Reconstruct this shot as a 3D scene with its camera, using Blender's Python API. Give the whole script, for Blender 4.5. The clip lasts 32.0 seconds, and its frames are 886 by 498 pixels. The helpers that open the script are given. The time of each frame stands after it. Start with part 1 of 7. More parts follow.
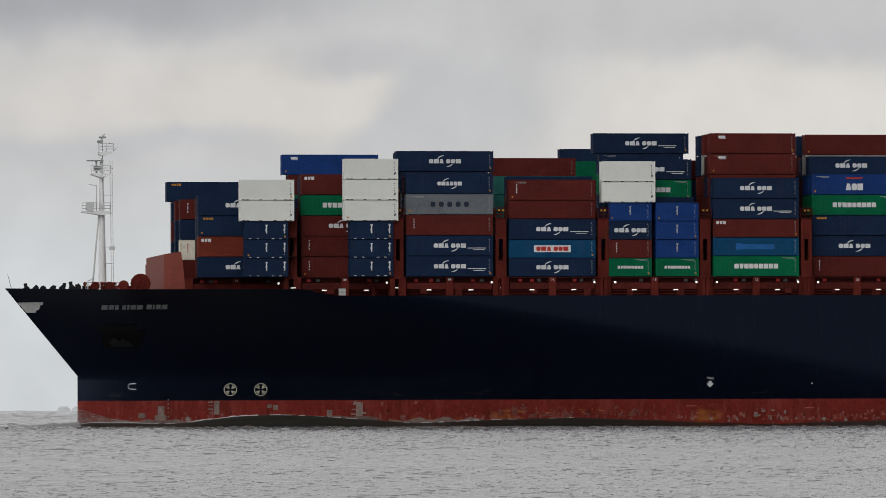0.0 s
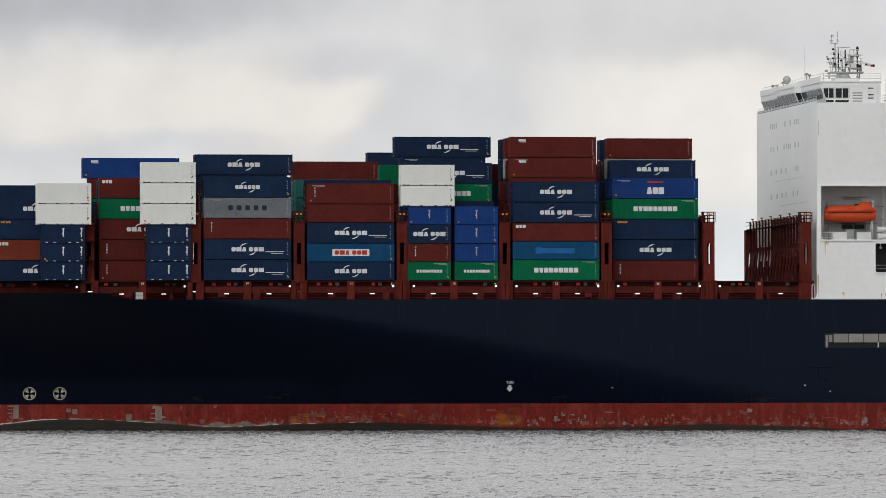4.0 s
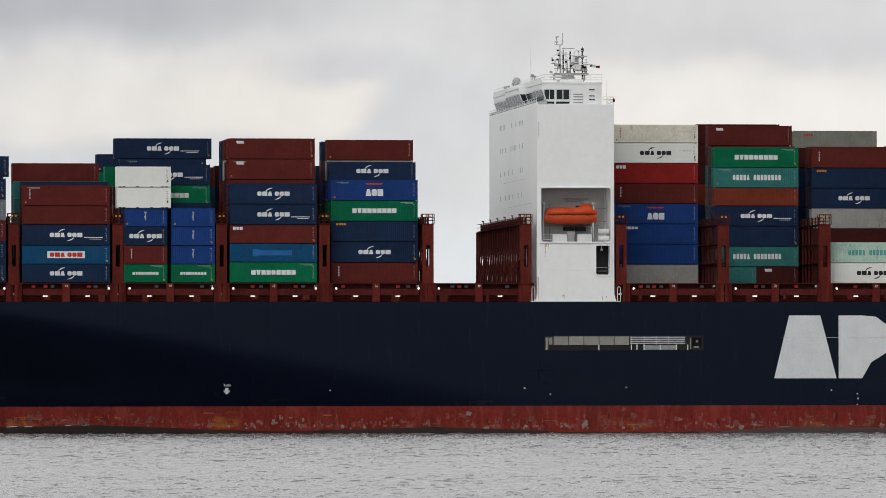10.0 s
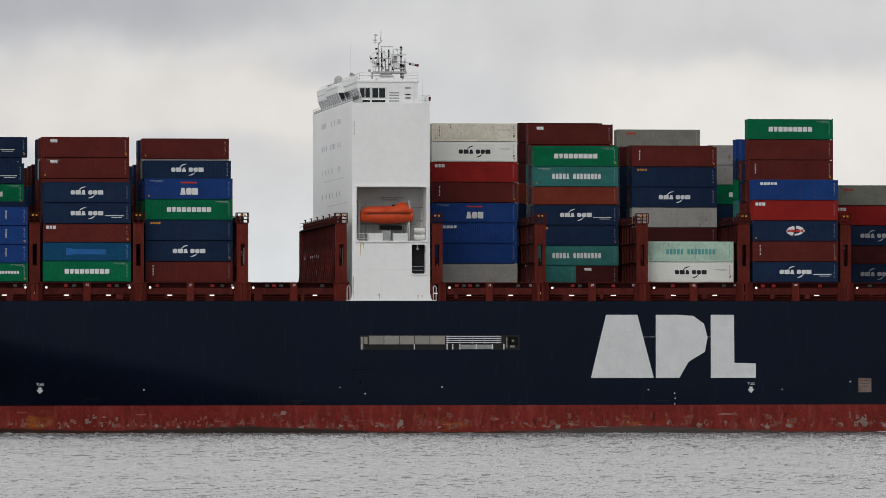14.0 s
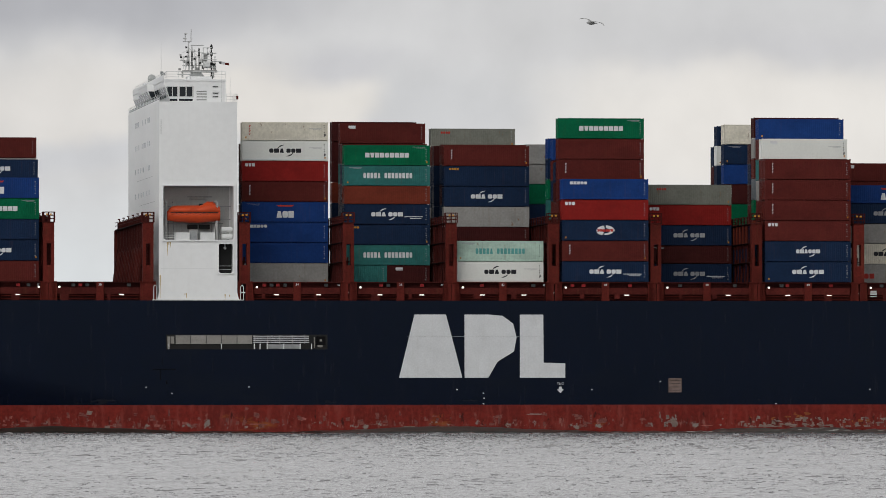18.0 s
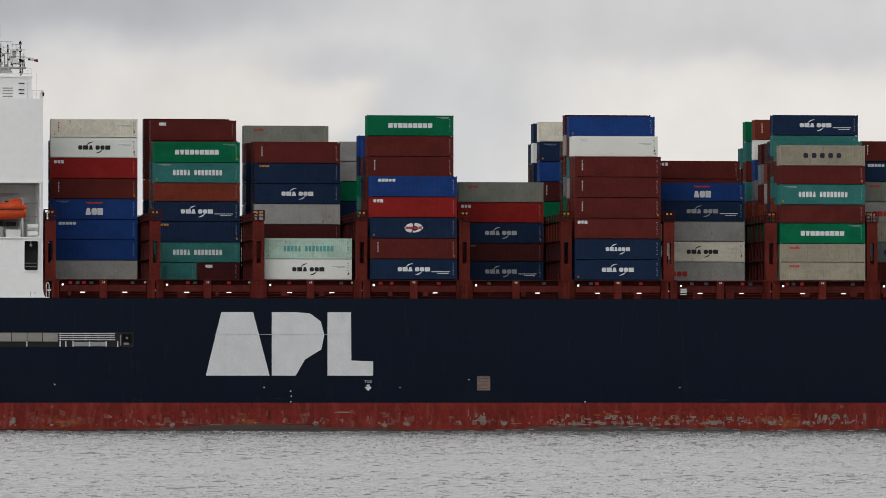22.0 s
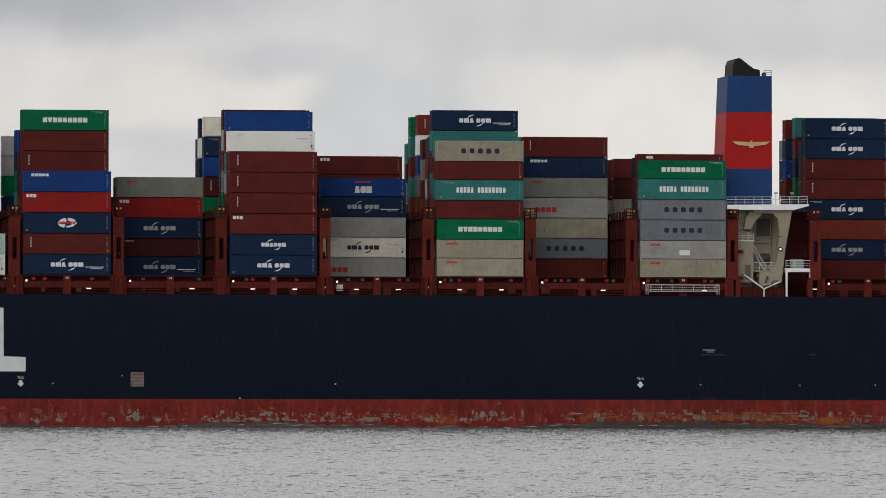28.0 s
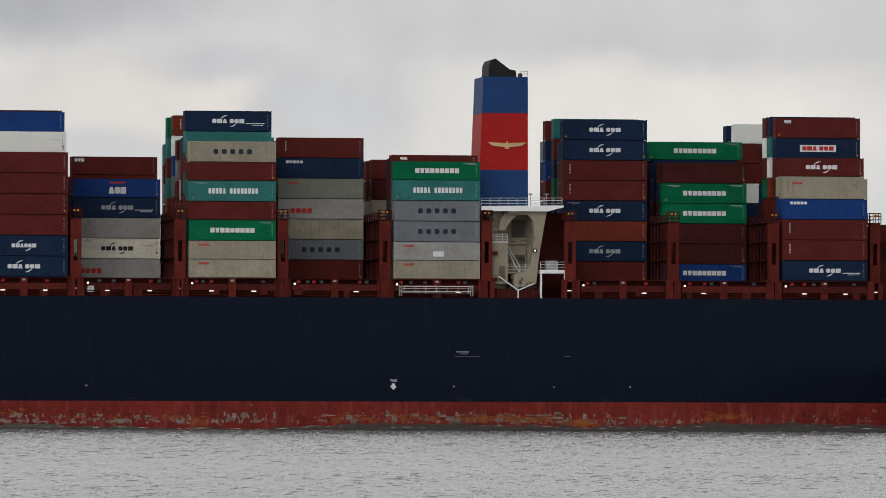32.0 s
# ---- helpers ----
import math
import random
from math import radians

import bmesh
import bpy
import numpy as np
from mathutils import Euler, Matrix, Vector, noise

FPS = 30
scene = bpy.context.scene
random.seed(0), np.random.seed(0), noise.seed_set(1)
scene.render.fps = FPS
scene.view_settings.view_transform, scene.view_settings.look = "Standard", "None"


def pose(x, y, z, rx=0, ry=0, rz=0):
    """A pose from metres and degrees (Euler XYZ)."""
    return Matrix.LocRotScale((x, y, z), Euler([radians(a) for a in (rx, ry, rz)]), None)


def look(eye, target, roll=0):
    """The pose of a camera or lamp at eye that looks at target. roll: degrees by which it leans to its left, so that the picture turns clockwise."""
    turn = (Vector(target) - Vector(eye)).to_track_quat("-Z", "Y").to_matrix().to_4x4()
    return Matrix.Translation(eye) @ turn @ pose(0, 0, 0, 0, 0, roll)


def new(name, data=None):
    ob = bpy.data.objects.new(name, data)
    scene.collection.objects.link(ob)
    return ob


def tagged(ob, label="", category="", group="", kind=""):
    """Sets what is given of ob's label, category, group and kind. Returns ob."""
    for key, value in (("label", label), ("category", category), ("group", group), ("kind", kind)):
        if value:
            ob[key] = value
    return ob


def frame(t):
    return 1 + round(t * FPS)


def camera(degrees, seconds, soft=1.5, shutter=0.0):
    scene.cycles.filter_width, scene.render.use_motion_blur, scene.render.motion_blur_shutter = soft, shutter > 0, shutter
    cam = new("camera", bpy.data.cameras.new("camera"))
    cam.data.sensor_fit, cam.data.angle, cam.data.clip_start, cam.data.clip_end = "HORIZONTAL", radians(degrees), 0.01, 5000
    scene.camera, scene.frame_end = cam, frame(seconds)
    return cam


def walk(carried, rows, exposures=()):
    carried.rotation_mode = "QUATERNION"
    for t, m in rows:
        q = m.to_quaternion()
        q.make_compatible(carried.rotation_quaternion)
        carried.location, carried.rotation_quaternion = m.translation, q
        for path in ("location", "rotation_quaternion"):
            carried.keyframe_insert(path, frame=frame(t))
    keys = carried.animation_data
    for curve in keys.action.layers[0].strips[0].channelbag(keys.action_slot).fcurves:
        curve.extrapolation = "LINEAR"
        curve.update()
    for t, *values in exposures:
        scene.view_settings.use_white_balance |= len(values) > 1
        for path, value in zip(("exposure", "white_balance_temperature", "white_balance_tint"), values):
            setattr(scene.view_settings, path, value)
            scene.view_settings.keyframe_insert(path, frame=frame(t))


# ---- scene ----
# Camera on a tripod at the river bank, hand-held drift of pan, tilt and roll in degrees
SECONDS = 32.0
EYE = 3.1
cam = camera(7.007, SECONDS, soft=0.5, shutter=0.15)
ROWS = [
    (0.0, 0.238, 1.243, -0.082),
    (0.5, 0.204, 1.248, -0.081),
    (1.0, 0.190, 1.277, -0.077),
    (1.5, 0.178, 1.281, -0.072),
    (2.0, 0.173, 1.282, -0.064),
    (2.5, 0.157, 1.283, -0.056),
    (3.0, 0.162, 1.282, -0.049),
    (3.5, 0.145, 1.279, -0.042),
    (5.5, 0.127, 1.270, -0.036),
    (6.0, 0.123, 1.271, -0.031),
    (6.5, 0.104, 1.280, -0.027),
    (7.0, 0.108, 1.278, -0.022),
    (7.5, 0.103, 1.271, -0.021),
    (8.0, 0.101, 1.271, -0.022),
    (8.5, 0.103, 1.270, -0.025),
    (9.0, 0.120, 1.270, -0.027),
    (9.5, 0.122, 1.268, -0.028),
    (10.0, 0.139, 1.298, -0.030),
    (10.5, 0.139, 1.311, -0.029),
    (11.0, 0.143, 1.308, -0.031),
    (11.5, 0.136, 1.310, -0.032),
    (12.0, 0.136, 1.303, -0.031),
    (12.5, 0.133, 1.302, -0.029),
    (13.0, 0.145, 1.289, -0.023),
    (13.5, 0.166, 1.291, -0.017),
    (14.0, 0.169, 1.294, -0.008),
    (14.5, 0.160, 1.300, 0.000),
    (16.5, 0.134, 1.289, 0.009),
    (17.0, 0.124, 1.279, 0.019),
    (17.5, 0.135, 1.288, 0.027),
    (18.0, 0.142, 1.294, 0.033),
    (18.5, 0.176, 1.285, 0.040),
    (19.0, 0.173, 1.276, 0.048),
    (19.5, 0.161, 1.266, 0.055),
    (20.0, 0.142, 1.266, 0.063),
    (20.5, 0.143, 1.263, 0.069),
    (21.0, 0.126, 1.265, 0.075),
    (21.5, 0.134, 1.272, 0.080),
    (22.0, 0.113, 1.280, 0.087),
    (22.5, 0.112, 1.275, 0.097),
    (23.0, 0.086, 1.282, 0.107),
    (23.5, 0.065, 1.269, 0.118),
    (24.0, 0.008, 1.250, 0.129),
    (24.5, -0.016, 1.245, 0.140),
    (25.0, -0.041, 1.235, 0.150),
    (25.5, -0.054, 1.235, 0.160),
    (27.5, -0.303, 1.251, 0.171),
    (28.0, -0.379, 1.258, 0.182),
    (28.5, -0.441, 1.260, 0.192),
    (29.0, -0.528, 1.260, 0.202),
    (29.5, -0.571, 1.261, 0.211),
    (30.0, -0.629, 1.264, 0.219),
    (30.5, -0.630, 1.277, 0.225),
    (31.0, -0.693, 1.276, 0.231),
    (31.5, -0.762, 1.274, 0.235),
    (32.0, -0.850, 1.279, 0.239),
]
walk(cam, [(t, pose(0, 0, EYE, 90 + tilt, -roll, pan)) for t, pan, tilt, roll in ROWS],
     exposures=[(0.0, -0.12), (1.5, 0.0), (2.5, 0.13), (3.5, 0.17), (5.5, 0.2), (10.0, 0.2), (13.0, 0.12), (19.0, 0.06), (25.0, 0.06), (28.0, 0.04), (32.0, 0.03)])

# The ship's course: it steams straight ahead at 6.6 m/s (13 knots), bow slightly towards the bank
HEADING, RANGE, SPEED, TRIM = 7.71, 1009.2, 6.635, 0.09


def sail(t):
    a = radians(HEADING)
    return pose(-SPEED * t * math.cos(a), RANGE - SPEED * t * math.sin(a), 0, 0, 0, HEADING) @ pose(0, 0, 0, 0, -TRIM, 0)


MOVERS = []


def aboard(ob, m):
    """A thing that rides on the ship, at the pose m of the ship's own space."""
    ob.matrix_basis = sail(0) @ m
    MOVERS.append((ob, m))
    return ob


# ---- light: an overcast sky, a little brighter behind the camera
world = bpy.data.worlds.new("overcast_sky")
scene.world = world
world.use_nodes = True
wn, wl = world.node_tree.nodes, world.node_tree.links
sky = wn.new("ShaderNodeTexSky")
sky.sky_type, sky.sun_disc = "NISHITA", False
sky.sun_elevation, sky.sun_rotation = radians(36), radians(225)
grey = wn.new("ShaderNodeHueSaturation")
grey.inputs["Saturation"].default_value = 0.12
wl.new(sky.outputs["Color"], grey.inputs["Color"])
wl.new(grey.outputs["Color"], wn["Background"].inputs["Color"])
wn["Background"].inputs["Strength"].default_value = 0.12
sun = new("sun", bpy.data.lights.new("sun", "SUN"))
sun.data.energy, sun.data.angle, sun.data.color = 0.72, radians(25), (1.0, 0.97, 0.92)
sun.matrix_basis = look((-45, -165, 145), (0, 0, 0))


# ---- materials
def material(name, colour, rough=0.6, metal=0.0, vary=0.25, scale=0.6, streak=0.0, streak_colour=(0.12, 0.05, 0.025), bump=0.0, spec=0.25, patch=None):
    """Painted or bare surface with mottling at two scales, runs of dirt or rust, and fine relief."""
    m = bpy.data.materials.new(name)
    m.use_nodes = True
    n, l = m.node_tree.nodes, m.node_tree.links
    b = n["Principled BSDF"]
    b.inputs["Roughness"].default_value, b.inputs["Metallic"].default_value = rough, metal
    b.inputs["Specular IOR Level"].default_value = spec
    co = n.new("ShaderNodeTexCoord")
    info = n.new("ShaderNodeObjectInfo")
    add = n.new("ShaderNodeVectorMath")
    add.operation = "MULTIPLY_ADD"
    add.inputs[1].default_value = (1, 1, 1)
    shift = n.new("ShaderNodeVectorMath")
    shift.operation = "SCALE"
    shift.inputs["Scale"].default_value = 37.0
    l.new(info.outputs["Random"], shift.inputs[0])
    l.new(co.outputs["Object"], add.inputs[0])
    l.new(shift.outputs[0], add.inputs[2])
    big, fine = n.new("ShaderNodeTexNoise"), n.new("ShaderNodeTexNoise")
    big.inputs["Scale"].default_value, big.inputs["Detail"].default_value = scale, 4
    fine.inputs["Scale"].default_value, fine.inputs["Detail"].default_value = scale * 9, 3
    for t in (big, fine):
        l.new(add.outputs[0], t.inputs["Vector"])
    tone = n.new("ShaderNodeMath")
    tone.operation = "ADD"
    l.new(big.outputs["Fac"], tone.inputs[0])
    l.new(fine.outputs["Fac"], tone.inputs[1])
    ramp = n.new("ShaderNodeMapRange")
    ramp.inputs["From Min"].default_value, ramp.inputs["From Max"].default_value = 0.7, 1.3
    ramp.inputs["To Min"].default_value, ramp.inputs["To Max"].default_value = 1 - vary, 1 + vary
    l.new(tone.outputs[0], ramp.inputs["Value"])
    each = n.new("ShaderNodeMapRange")
    each.inputs["To Min"].default_value, each.inputs["To Max"].default_value = 1 - vary * 0.6, 1 + vary * 0.6
    l.new(info.outputs["Random"], each.inputs["Value"])
    both = n.new("ShaderNodeMath")
    both.operation = "MULTIPLY"
    l.new(ramp.outputs[0], both.inputs[0])
    l.new(each.outputs[0], both.inputs[1])
    hue = n.new("ShaderNodeHueSaturation")
    hue.inputs["Color"].default_value = (*colour, 1)
    l.new(both.outputs[0], hue.inputs["Value"])
    last = hue.outputs["Color"]
    if streak:
        stretch = n.new("ShaderNodeMapping")
        stretch.inputs["Scale"].default_value = (2.2, 2.2, 0.16)
        l.new(add.outputs[0], stretch.inputs["Vector"])
        runs = n.new("ShaderNodeTexNoise")
        runs.inputs["Scale"].default_value, runs.inputs["Detail"].default_value = 1.3, 6
        l.new(stretch.outputs[0], runs.inputs["Vector"])
        cut = n.new("ShaderNodeMapRange")
        cut.inputs["From Min"].default_value, cut.inputs["From Max"].default_value = 0.56, 0.72
        cut.inputs["To Max"].default_value = streak
        l.new(runs.outputs["Fac"], cut.inputs["Value"])
        mix = n.new("ShaderNodeMix")
        mix.data_type = "RGBA"
        l.new(cut.outputs[0], mix.inputs["Factor"])
        l.new(last, mix.inputs["A"])
        mix.inputs["B"].default_value = (*streak_colour, 1)
        last = mix.outputs["Result"]
    if patch:
        for colour2, size, low, high, squash, *slope in patch:
            stretch = n.new("ShaderNodeMapping")
            stretch.inputs["Scale"].default_value = squash
            l.new(add.outputs[0], stretch.inputs["Vector"])
            worn = n.new("ShaderNodeTexNoise")
            worn.inputs["Scale"].default_value, worn.inputs["Detail"].default_value = size, 7
            worn.inputs["Roughness"].default_value = 0.65
            l.new(stretch.outputs[0], worn.inputs["Vector"])
            cut = n.new("ShaderNodeMapRange")
            cut.inputs["From Min"].default_value, cut.inputs["From Max"].default_value = low, high
            amount = worn.outputs["Fac"]
            if slope:                        # rubbing is heavier near the height where fenders and water work
                middle, reach = slope
                level = n.new("ShaderNodeSeparateXYZ")
                l.new(co.outputs["Object"], level.inputs[0])
                away = n.new("ShaderNodeMath")
                away.operation = "SUBTRACT"
                l.new(level.outputs["Z"], away.inputs[0])
                away.inputs[1].default_value = middle
                size_of = n.new("ShaderNodeMath")
                size_of.operation = "ABSOLUTE"
                l.new(away.outputs[0], size_of.inputs[0])
                less = n.new("ShaderNodeMath")
                less.operation = "MULTIPLY_ADD"
                l.new(size_of.outputs[0], less.inputs[0])
                less.inputs[1].default_value = -reach
                l.new(amount, less.inputs[2])
                amount = less.outputs[0]
            l.new(amount, cut.inputs["Value"])
            mix = n.new("ShaderNodeMix")
            mix.data_type = "RGBA"
            l.new(cut.outputs[0], mix.inputs["Factor"])
            l.new(last, mix.inputs["A"])
            mix.inputs["B"].default_value = (*colour2, 1)
            last = mix.outputs["Result"]
    l.new(last, b.inputs["Base Color"])
    if bump:
        relief = n.new("ShaderNodeBump")
        relief.inputs["Strength"].default_value, relief.inputs["Distance"].default_value = 0.4, bump
        l.new(fine.outputs["Fac"], relief.inputs["Height"])
        l.new(relief.outputs[0], b.inputs["Normal"])
    return m


def glowing(name, colour, strength):
    m = bpy.data.materials.new(name)
    m.use_nodes = True
    b = m.node_tree.nodes["Principled BSDF"]
    b.inputs["Base Color"].default_value = (*colour, 1)
    b.inputs["Emission Color"].default_value = (*colour, 1)
    b.inputs["Emission Strength"].default_value = strength
    return m


HULL_BLUE = material("navy_hull_paint", (0.0005, 0.0012, 0.0062), 0.24, vary=0.25, scale=0.08, bump=0.004, spec=0.24, patch=[((0.003, 0.0034, 0.0056), 0.12, 0.55, 0.72, (0.4, 1, 0.9)), ((0.014, 0.012, 0.012), 0.5, 0.57, 0.7, (0.35, 1, 1.5), 4.6, 0.09)], streak=0.12, streak_colour=(0.03, 0.025, 0.025))
HULL_BLUE.node_tree.nodes["Principled BSDF"].inputs["Specular Tint"].default_value = (0.5, 0.67, 1.0, 1)
BOOT_RED = material("worn_red_boot_topping", (0.185, 0.021, 0.015), 0.6, vary=0.3, scale=0.25, bump=0.01, spec=0.1,
                    patch=[((0.10, 0.014, 0.011), 0.3, 0.5, 0.75, (0.8, 1, 0.5)), ((0.21, 0.04, 0.031), 0.55, 0.5, 0.68, (1.7, 1, 0.4)), ((0.225, 0.085, 0.07), 1.0, 0.54, 0.63, (1.3, 1, 0.5), 1.3, 0.06), ((0.27, 0.085, 0.02), 0.16, 0.58, 0.68, (0.6, 1, 1.6), 1.3, 0.04),
                           ((0.22, 0.185, 0.165), 0.9, 0.57, 0.62, (0.9, 1, 0.9), 1.2, 0.075), ((0.06, 0.012, 0.010), 1.1, 0.58, 0.66, (1.2, 1, 0.5), 1.9, 0.03)])
# Three tones of one oxide red; the darker two carry shade in their colour
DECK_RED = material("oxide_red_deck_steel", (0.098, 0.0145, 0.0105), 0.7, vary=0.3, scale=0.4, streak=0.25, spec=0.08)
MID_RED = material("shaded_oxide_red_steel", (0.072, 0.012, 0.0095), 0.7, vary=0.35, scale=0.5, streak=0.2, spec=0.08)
DECK_DARK = material("dark_and_shaded_oxide_red_steel", (0.05, 0.0095, 0.008), 0.75, vary=0.3, scale=0.4, spec=0.08)
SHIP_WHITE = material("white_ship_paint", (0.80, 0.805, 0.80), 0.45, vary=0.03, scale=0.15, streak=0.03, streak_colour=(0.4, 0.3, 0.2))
CREAM = material("cream_ship_paint", (0.275, 0.24, 0.175), 0.5, vary=0.08, scale=0.3, streak=0.25, streak_colour=(0.3, 0.2, 0.11))
MAST_WHITE = material("white_mast_paint", (0.62, 0.63, 0.62), 0.5, vary=0.08, scale=0.8)
MARK_WHITE = material("white_marking_paint", (0.62, 0.63, 0.64), 0.55, vary=0.08, scale=0.5, streak=0.1, streak_colour=(0.35, 0.3, 0.26))
CODE_GREY = material("faded_code_paint", (0.3, 0.31, 0.32), 0.6, vary=0.2)
MARK_BLACK = material("black_marking_paint", (0.015, 0.016, 0.02), 0.6, vary=0.2)
MARK_RED = material("red_marking_paint", (0.42, 0.03, 0.02), 0.6, vary=0.15)
MARK_ORANGE = material("orange_marking_paint", (0.45, 0.19, 0.02), 0.6, vary=0.15)
MARK_TEAL = material("teal_marking_paint", (0.09, 0.32, 0.3), 0.6, vary=0.15)
MARK_BLUE = material("dark_blue_marking_paint", (0.013, 0.019, 0.035), 0.6, vary=0.2)
MARK_AZURE = material("azure_overpaint", (0.01, 0.11, 0.33), 0.6, vary=0.2)
BOAT_ORANGE = material("orange_lifeboat_plastic", (0.56, 0.068, 0.018), 0.4, vary=0.1, scale=1.5)
GLASS = material("dark_window_glass", (0.012, 0.016, 0.02), 0.08, vary=0.1)
BLACK_STEEL = material("sooty_black_steel", (0.008, 0.008, 0.008), 0.6, vary=0.3)
FUNNEL_BLUE = material("funnel_blue_paint", (0.014, 0.046, 0.145), 0.5, vary=0.08, scale=0.2, spec=0.12)
FUNNEL_RED = material("funnel_red_paint", (0.36, 0.014, 0.013), 0.5, vary=0.08, scale=0.2, spec=0.12)
GOLD = material("gold_paint", (0.5, 0.36, 0.17), 0.5, vary=0.15)
RECESS_BLACK = material("black_recess", (0.0025, 0.0028, 0.0035), 0.6, vary=0.3, spec=0.1)
GALVANISED = material("galvanised_steel", (0.32, 0.33, 0.33), 0.45, 0.6, vary=0.2, scale=2)
CASTING = material("corner_casting_steel", (0.05, 0.045, 0.042), 0.6, vary=0.3)
DECK_LAMP = glowing("lit_deck_lamp", (1.0, 0.97, 0.9), 0.8)
AMBER_LAMP = material("amber_lashing_sign", (0.5, 0.24, 0.03), 0.5, vary=0.1)

RUST = (0.12, 0.05, 0.025)
PAINT = {}
for code, colour, runs in (
        ("N", (0.0085, 0.0205, 0.052), 0.10), ("B", (0.010, 0.040, 0.165), 0.10), ("R", (0.090, 0.0158, 0.013), 0.12),
        ("O", (0.15, 0.029, 0.016), 0.15), ("K", (0.05, 0.0105, 0.010), 0.10), ("G", (0.0015, 0.115, 0.05), 0.08),
        ("W", (0.70, 0.71, 0.67), 0.03), ("H", (0.68, 0.64, 0.54), 0.1), ("Y", (0.285, 0.278, 0.265), 0.18),
        ("C", (0.29, 0.262, 0.198), 0.4), ("T", (0.03, 0.145, 0.135), 0.18), ("S", (0.21, 0.014, 0.012), 0.10),
        ("L", (0.145, 0.16, 0.175), 0.35), ("A", (0.006, 0.06, 0.14), 0.10), ("M", (0.40, 0.54, 0.46), 0.25),
        ("E", (0.19, 0.195, 0.165), 0.15)):
    PAINT[code] = material("container_paint_" + code.lower(), colour, 0.5, vary=0.04 if code == "W" else 0.14, scale=0.35, streak=runs, streak_colour=RUST, spec=0.06,
                           patch=([] if code == "W" else [(tuple(0.72 * c for c in colour), 0.45, 0.5, 0.75, (0.6, 1, 0.9))]) + ([((0.2, 0.12, 0.07), 1.1, 0.64, 0.72, (1.2, 1, 0.5))] if code in "CHYELM" else []))
PAINT_WORDS = {"N": "navy blue", "B": "bright blue", "R": "red-brown", "O": "rust-orange", "K": "dark maroon", "G": "green", "W": "white",
               "H": "off-white", "Y": "light grey", "C": "cream-grey", "T": "teal", "S": "bright red", "L": "blue-grey", "A": "petrol blue", "M": "mint green", "E": "grey-green"}


# ---- mesh tools
class Build:
    """Collects boxes, tubes and prisms into one mesh."""

    def __init__(self):
        self.v, self.f = [], []

    def add(self, verts, faces):
        k = len(self.v)
        self.v += [tuple(p) for p in verts]
        self.f += [tuple(i + k for i in q) for q in faces]
        return self

    def box(self, x0, x1, y0, y1, z0, z1):
        return self.add([(x, y, z) for z in (z0, z1) for y in (y0, y1) for x in (x0, x1)],
                        [(0, 2, 3, 1), (4, 5, 7, 6), (0, 1, 5, 4), (2, 6, 7, 3), (0, 4, 6, 2), (1, 3, 7, 5)])

    def prism(self, outline, y0, y1):
        """An outline in x and z, drawn counter-clockwise as seen from -y, drawn out from y0 to y1."""
        n = len(outline)
        return self.add([(x, y0, z) for x, z in outline] + [(x, y1, z) for x, z in outline],
                        [tuple(range(n)), tuple(range(2 * n - 1, n - 1, -1))] + [(i, i + n, (i + 1) % n + n, (i + 1) % n) for i in range(n)])

    def tube(self, a, b, r0, r1=None, n=6):
        a, b, r1 = Vector(a), Vector(b), r0 if r1 is None else r1
        q = (b - a).to_track_quat("Z", "Y")
        ring = [q @ Vector((math.cos(2 * math.pi * i / n), math.sin(2 * math.pi * i / n), 0)) for i in range(n)]
        return self.add([a + p * r0 for p in ring] + [b + p * r1 for p in ring],
                        [tuple(range(n - 1, -1, -1)), tuple(range(n, 2 * n))] + [(i, (i + 1) % n, (i + 1) % n + n, i + n) for i in range(n)])

    def ball(self, c, r, n=8, m=5):
        vs = [(c[0], c[1], c[2] - r)] + [(c[0] + r * math.sin(math.pi * j / m) * math.cos(2 * math.pi * i / n), c[1] + r * math.sin(math.pi * j / m) * math.sin(2 * math.pi * i / n), c[2] - r * math.cos(math.pi * j / m)) for j in range(1, m) for i in range(n)] + [(c[0], c[1], c[2] + r)]
        fs = [(0, 1 + (i + 1) % n, 1 + i) for i in range(n)]
        for j in range(m - 2):
            fs += [(1 + j * n + i, 1 + j * n + (i + 1) % n, 1 + (j + 1) * n + (i + 1) % n, 1 + (j + 1) * n + i) for i in range(n)]
        k = 1 + (m - 2) * n
        return self.add(vs, fs + [(k + i, k + (i + 1) % n, len(vs) - 1) for i in range(n)])

    def mesh(self, name, smooth=False):
        me = bpy.data.meshes.new(name)
        me.from_pydata(self.v, [], self.f)
        me.materials.append(None)
        if smooth:
            for p in me.polygons:
                p.use_smooth = True
        return me


def part(name, shape, mat, parent, label="", at=None):
    """One mesh object under a thing or part; shape is a Build or a mesh that is shared."""
    ob = new(name, shape.mesh(name) if isinstance(shape, Build) else shape)
    ob.material_slots[0].link = "OBJECT"
    ob.material_slots[0].material = mat
    if parent:
        ob.parent = parent
    if at is not None:
        ob.matrix_basis = at if isinstance(at, Matrix) else Matrix.Translation(at)
    return tagged(ob, label)


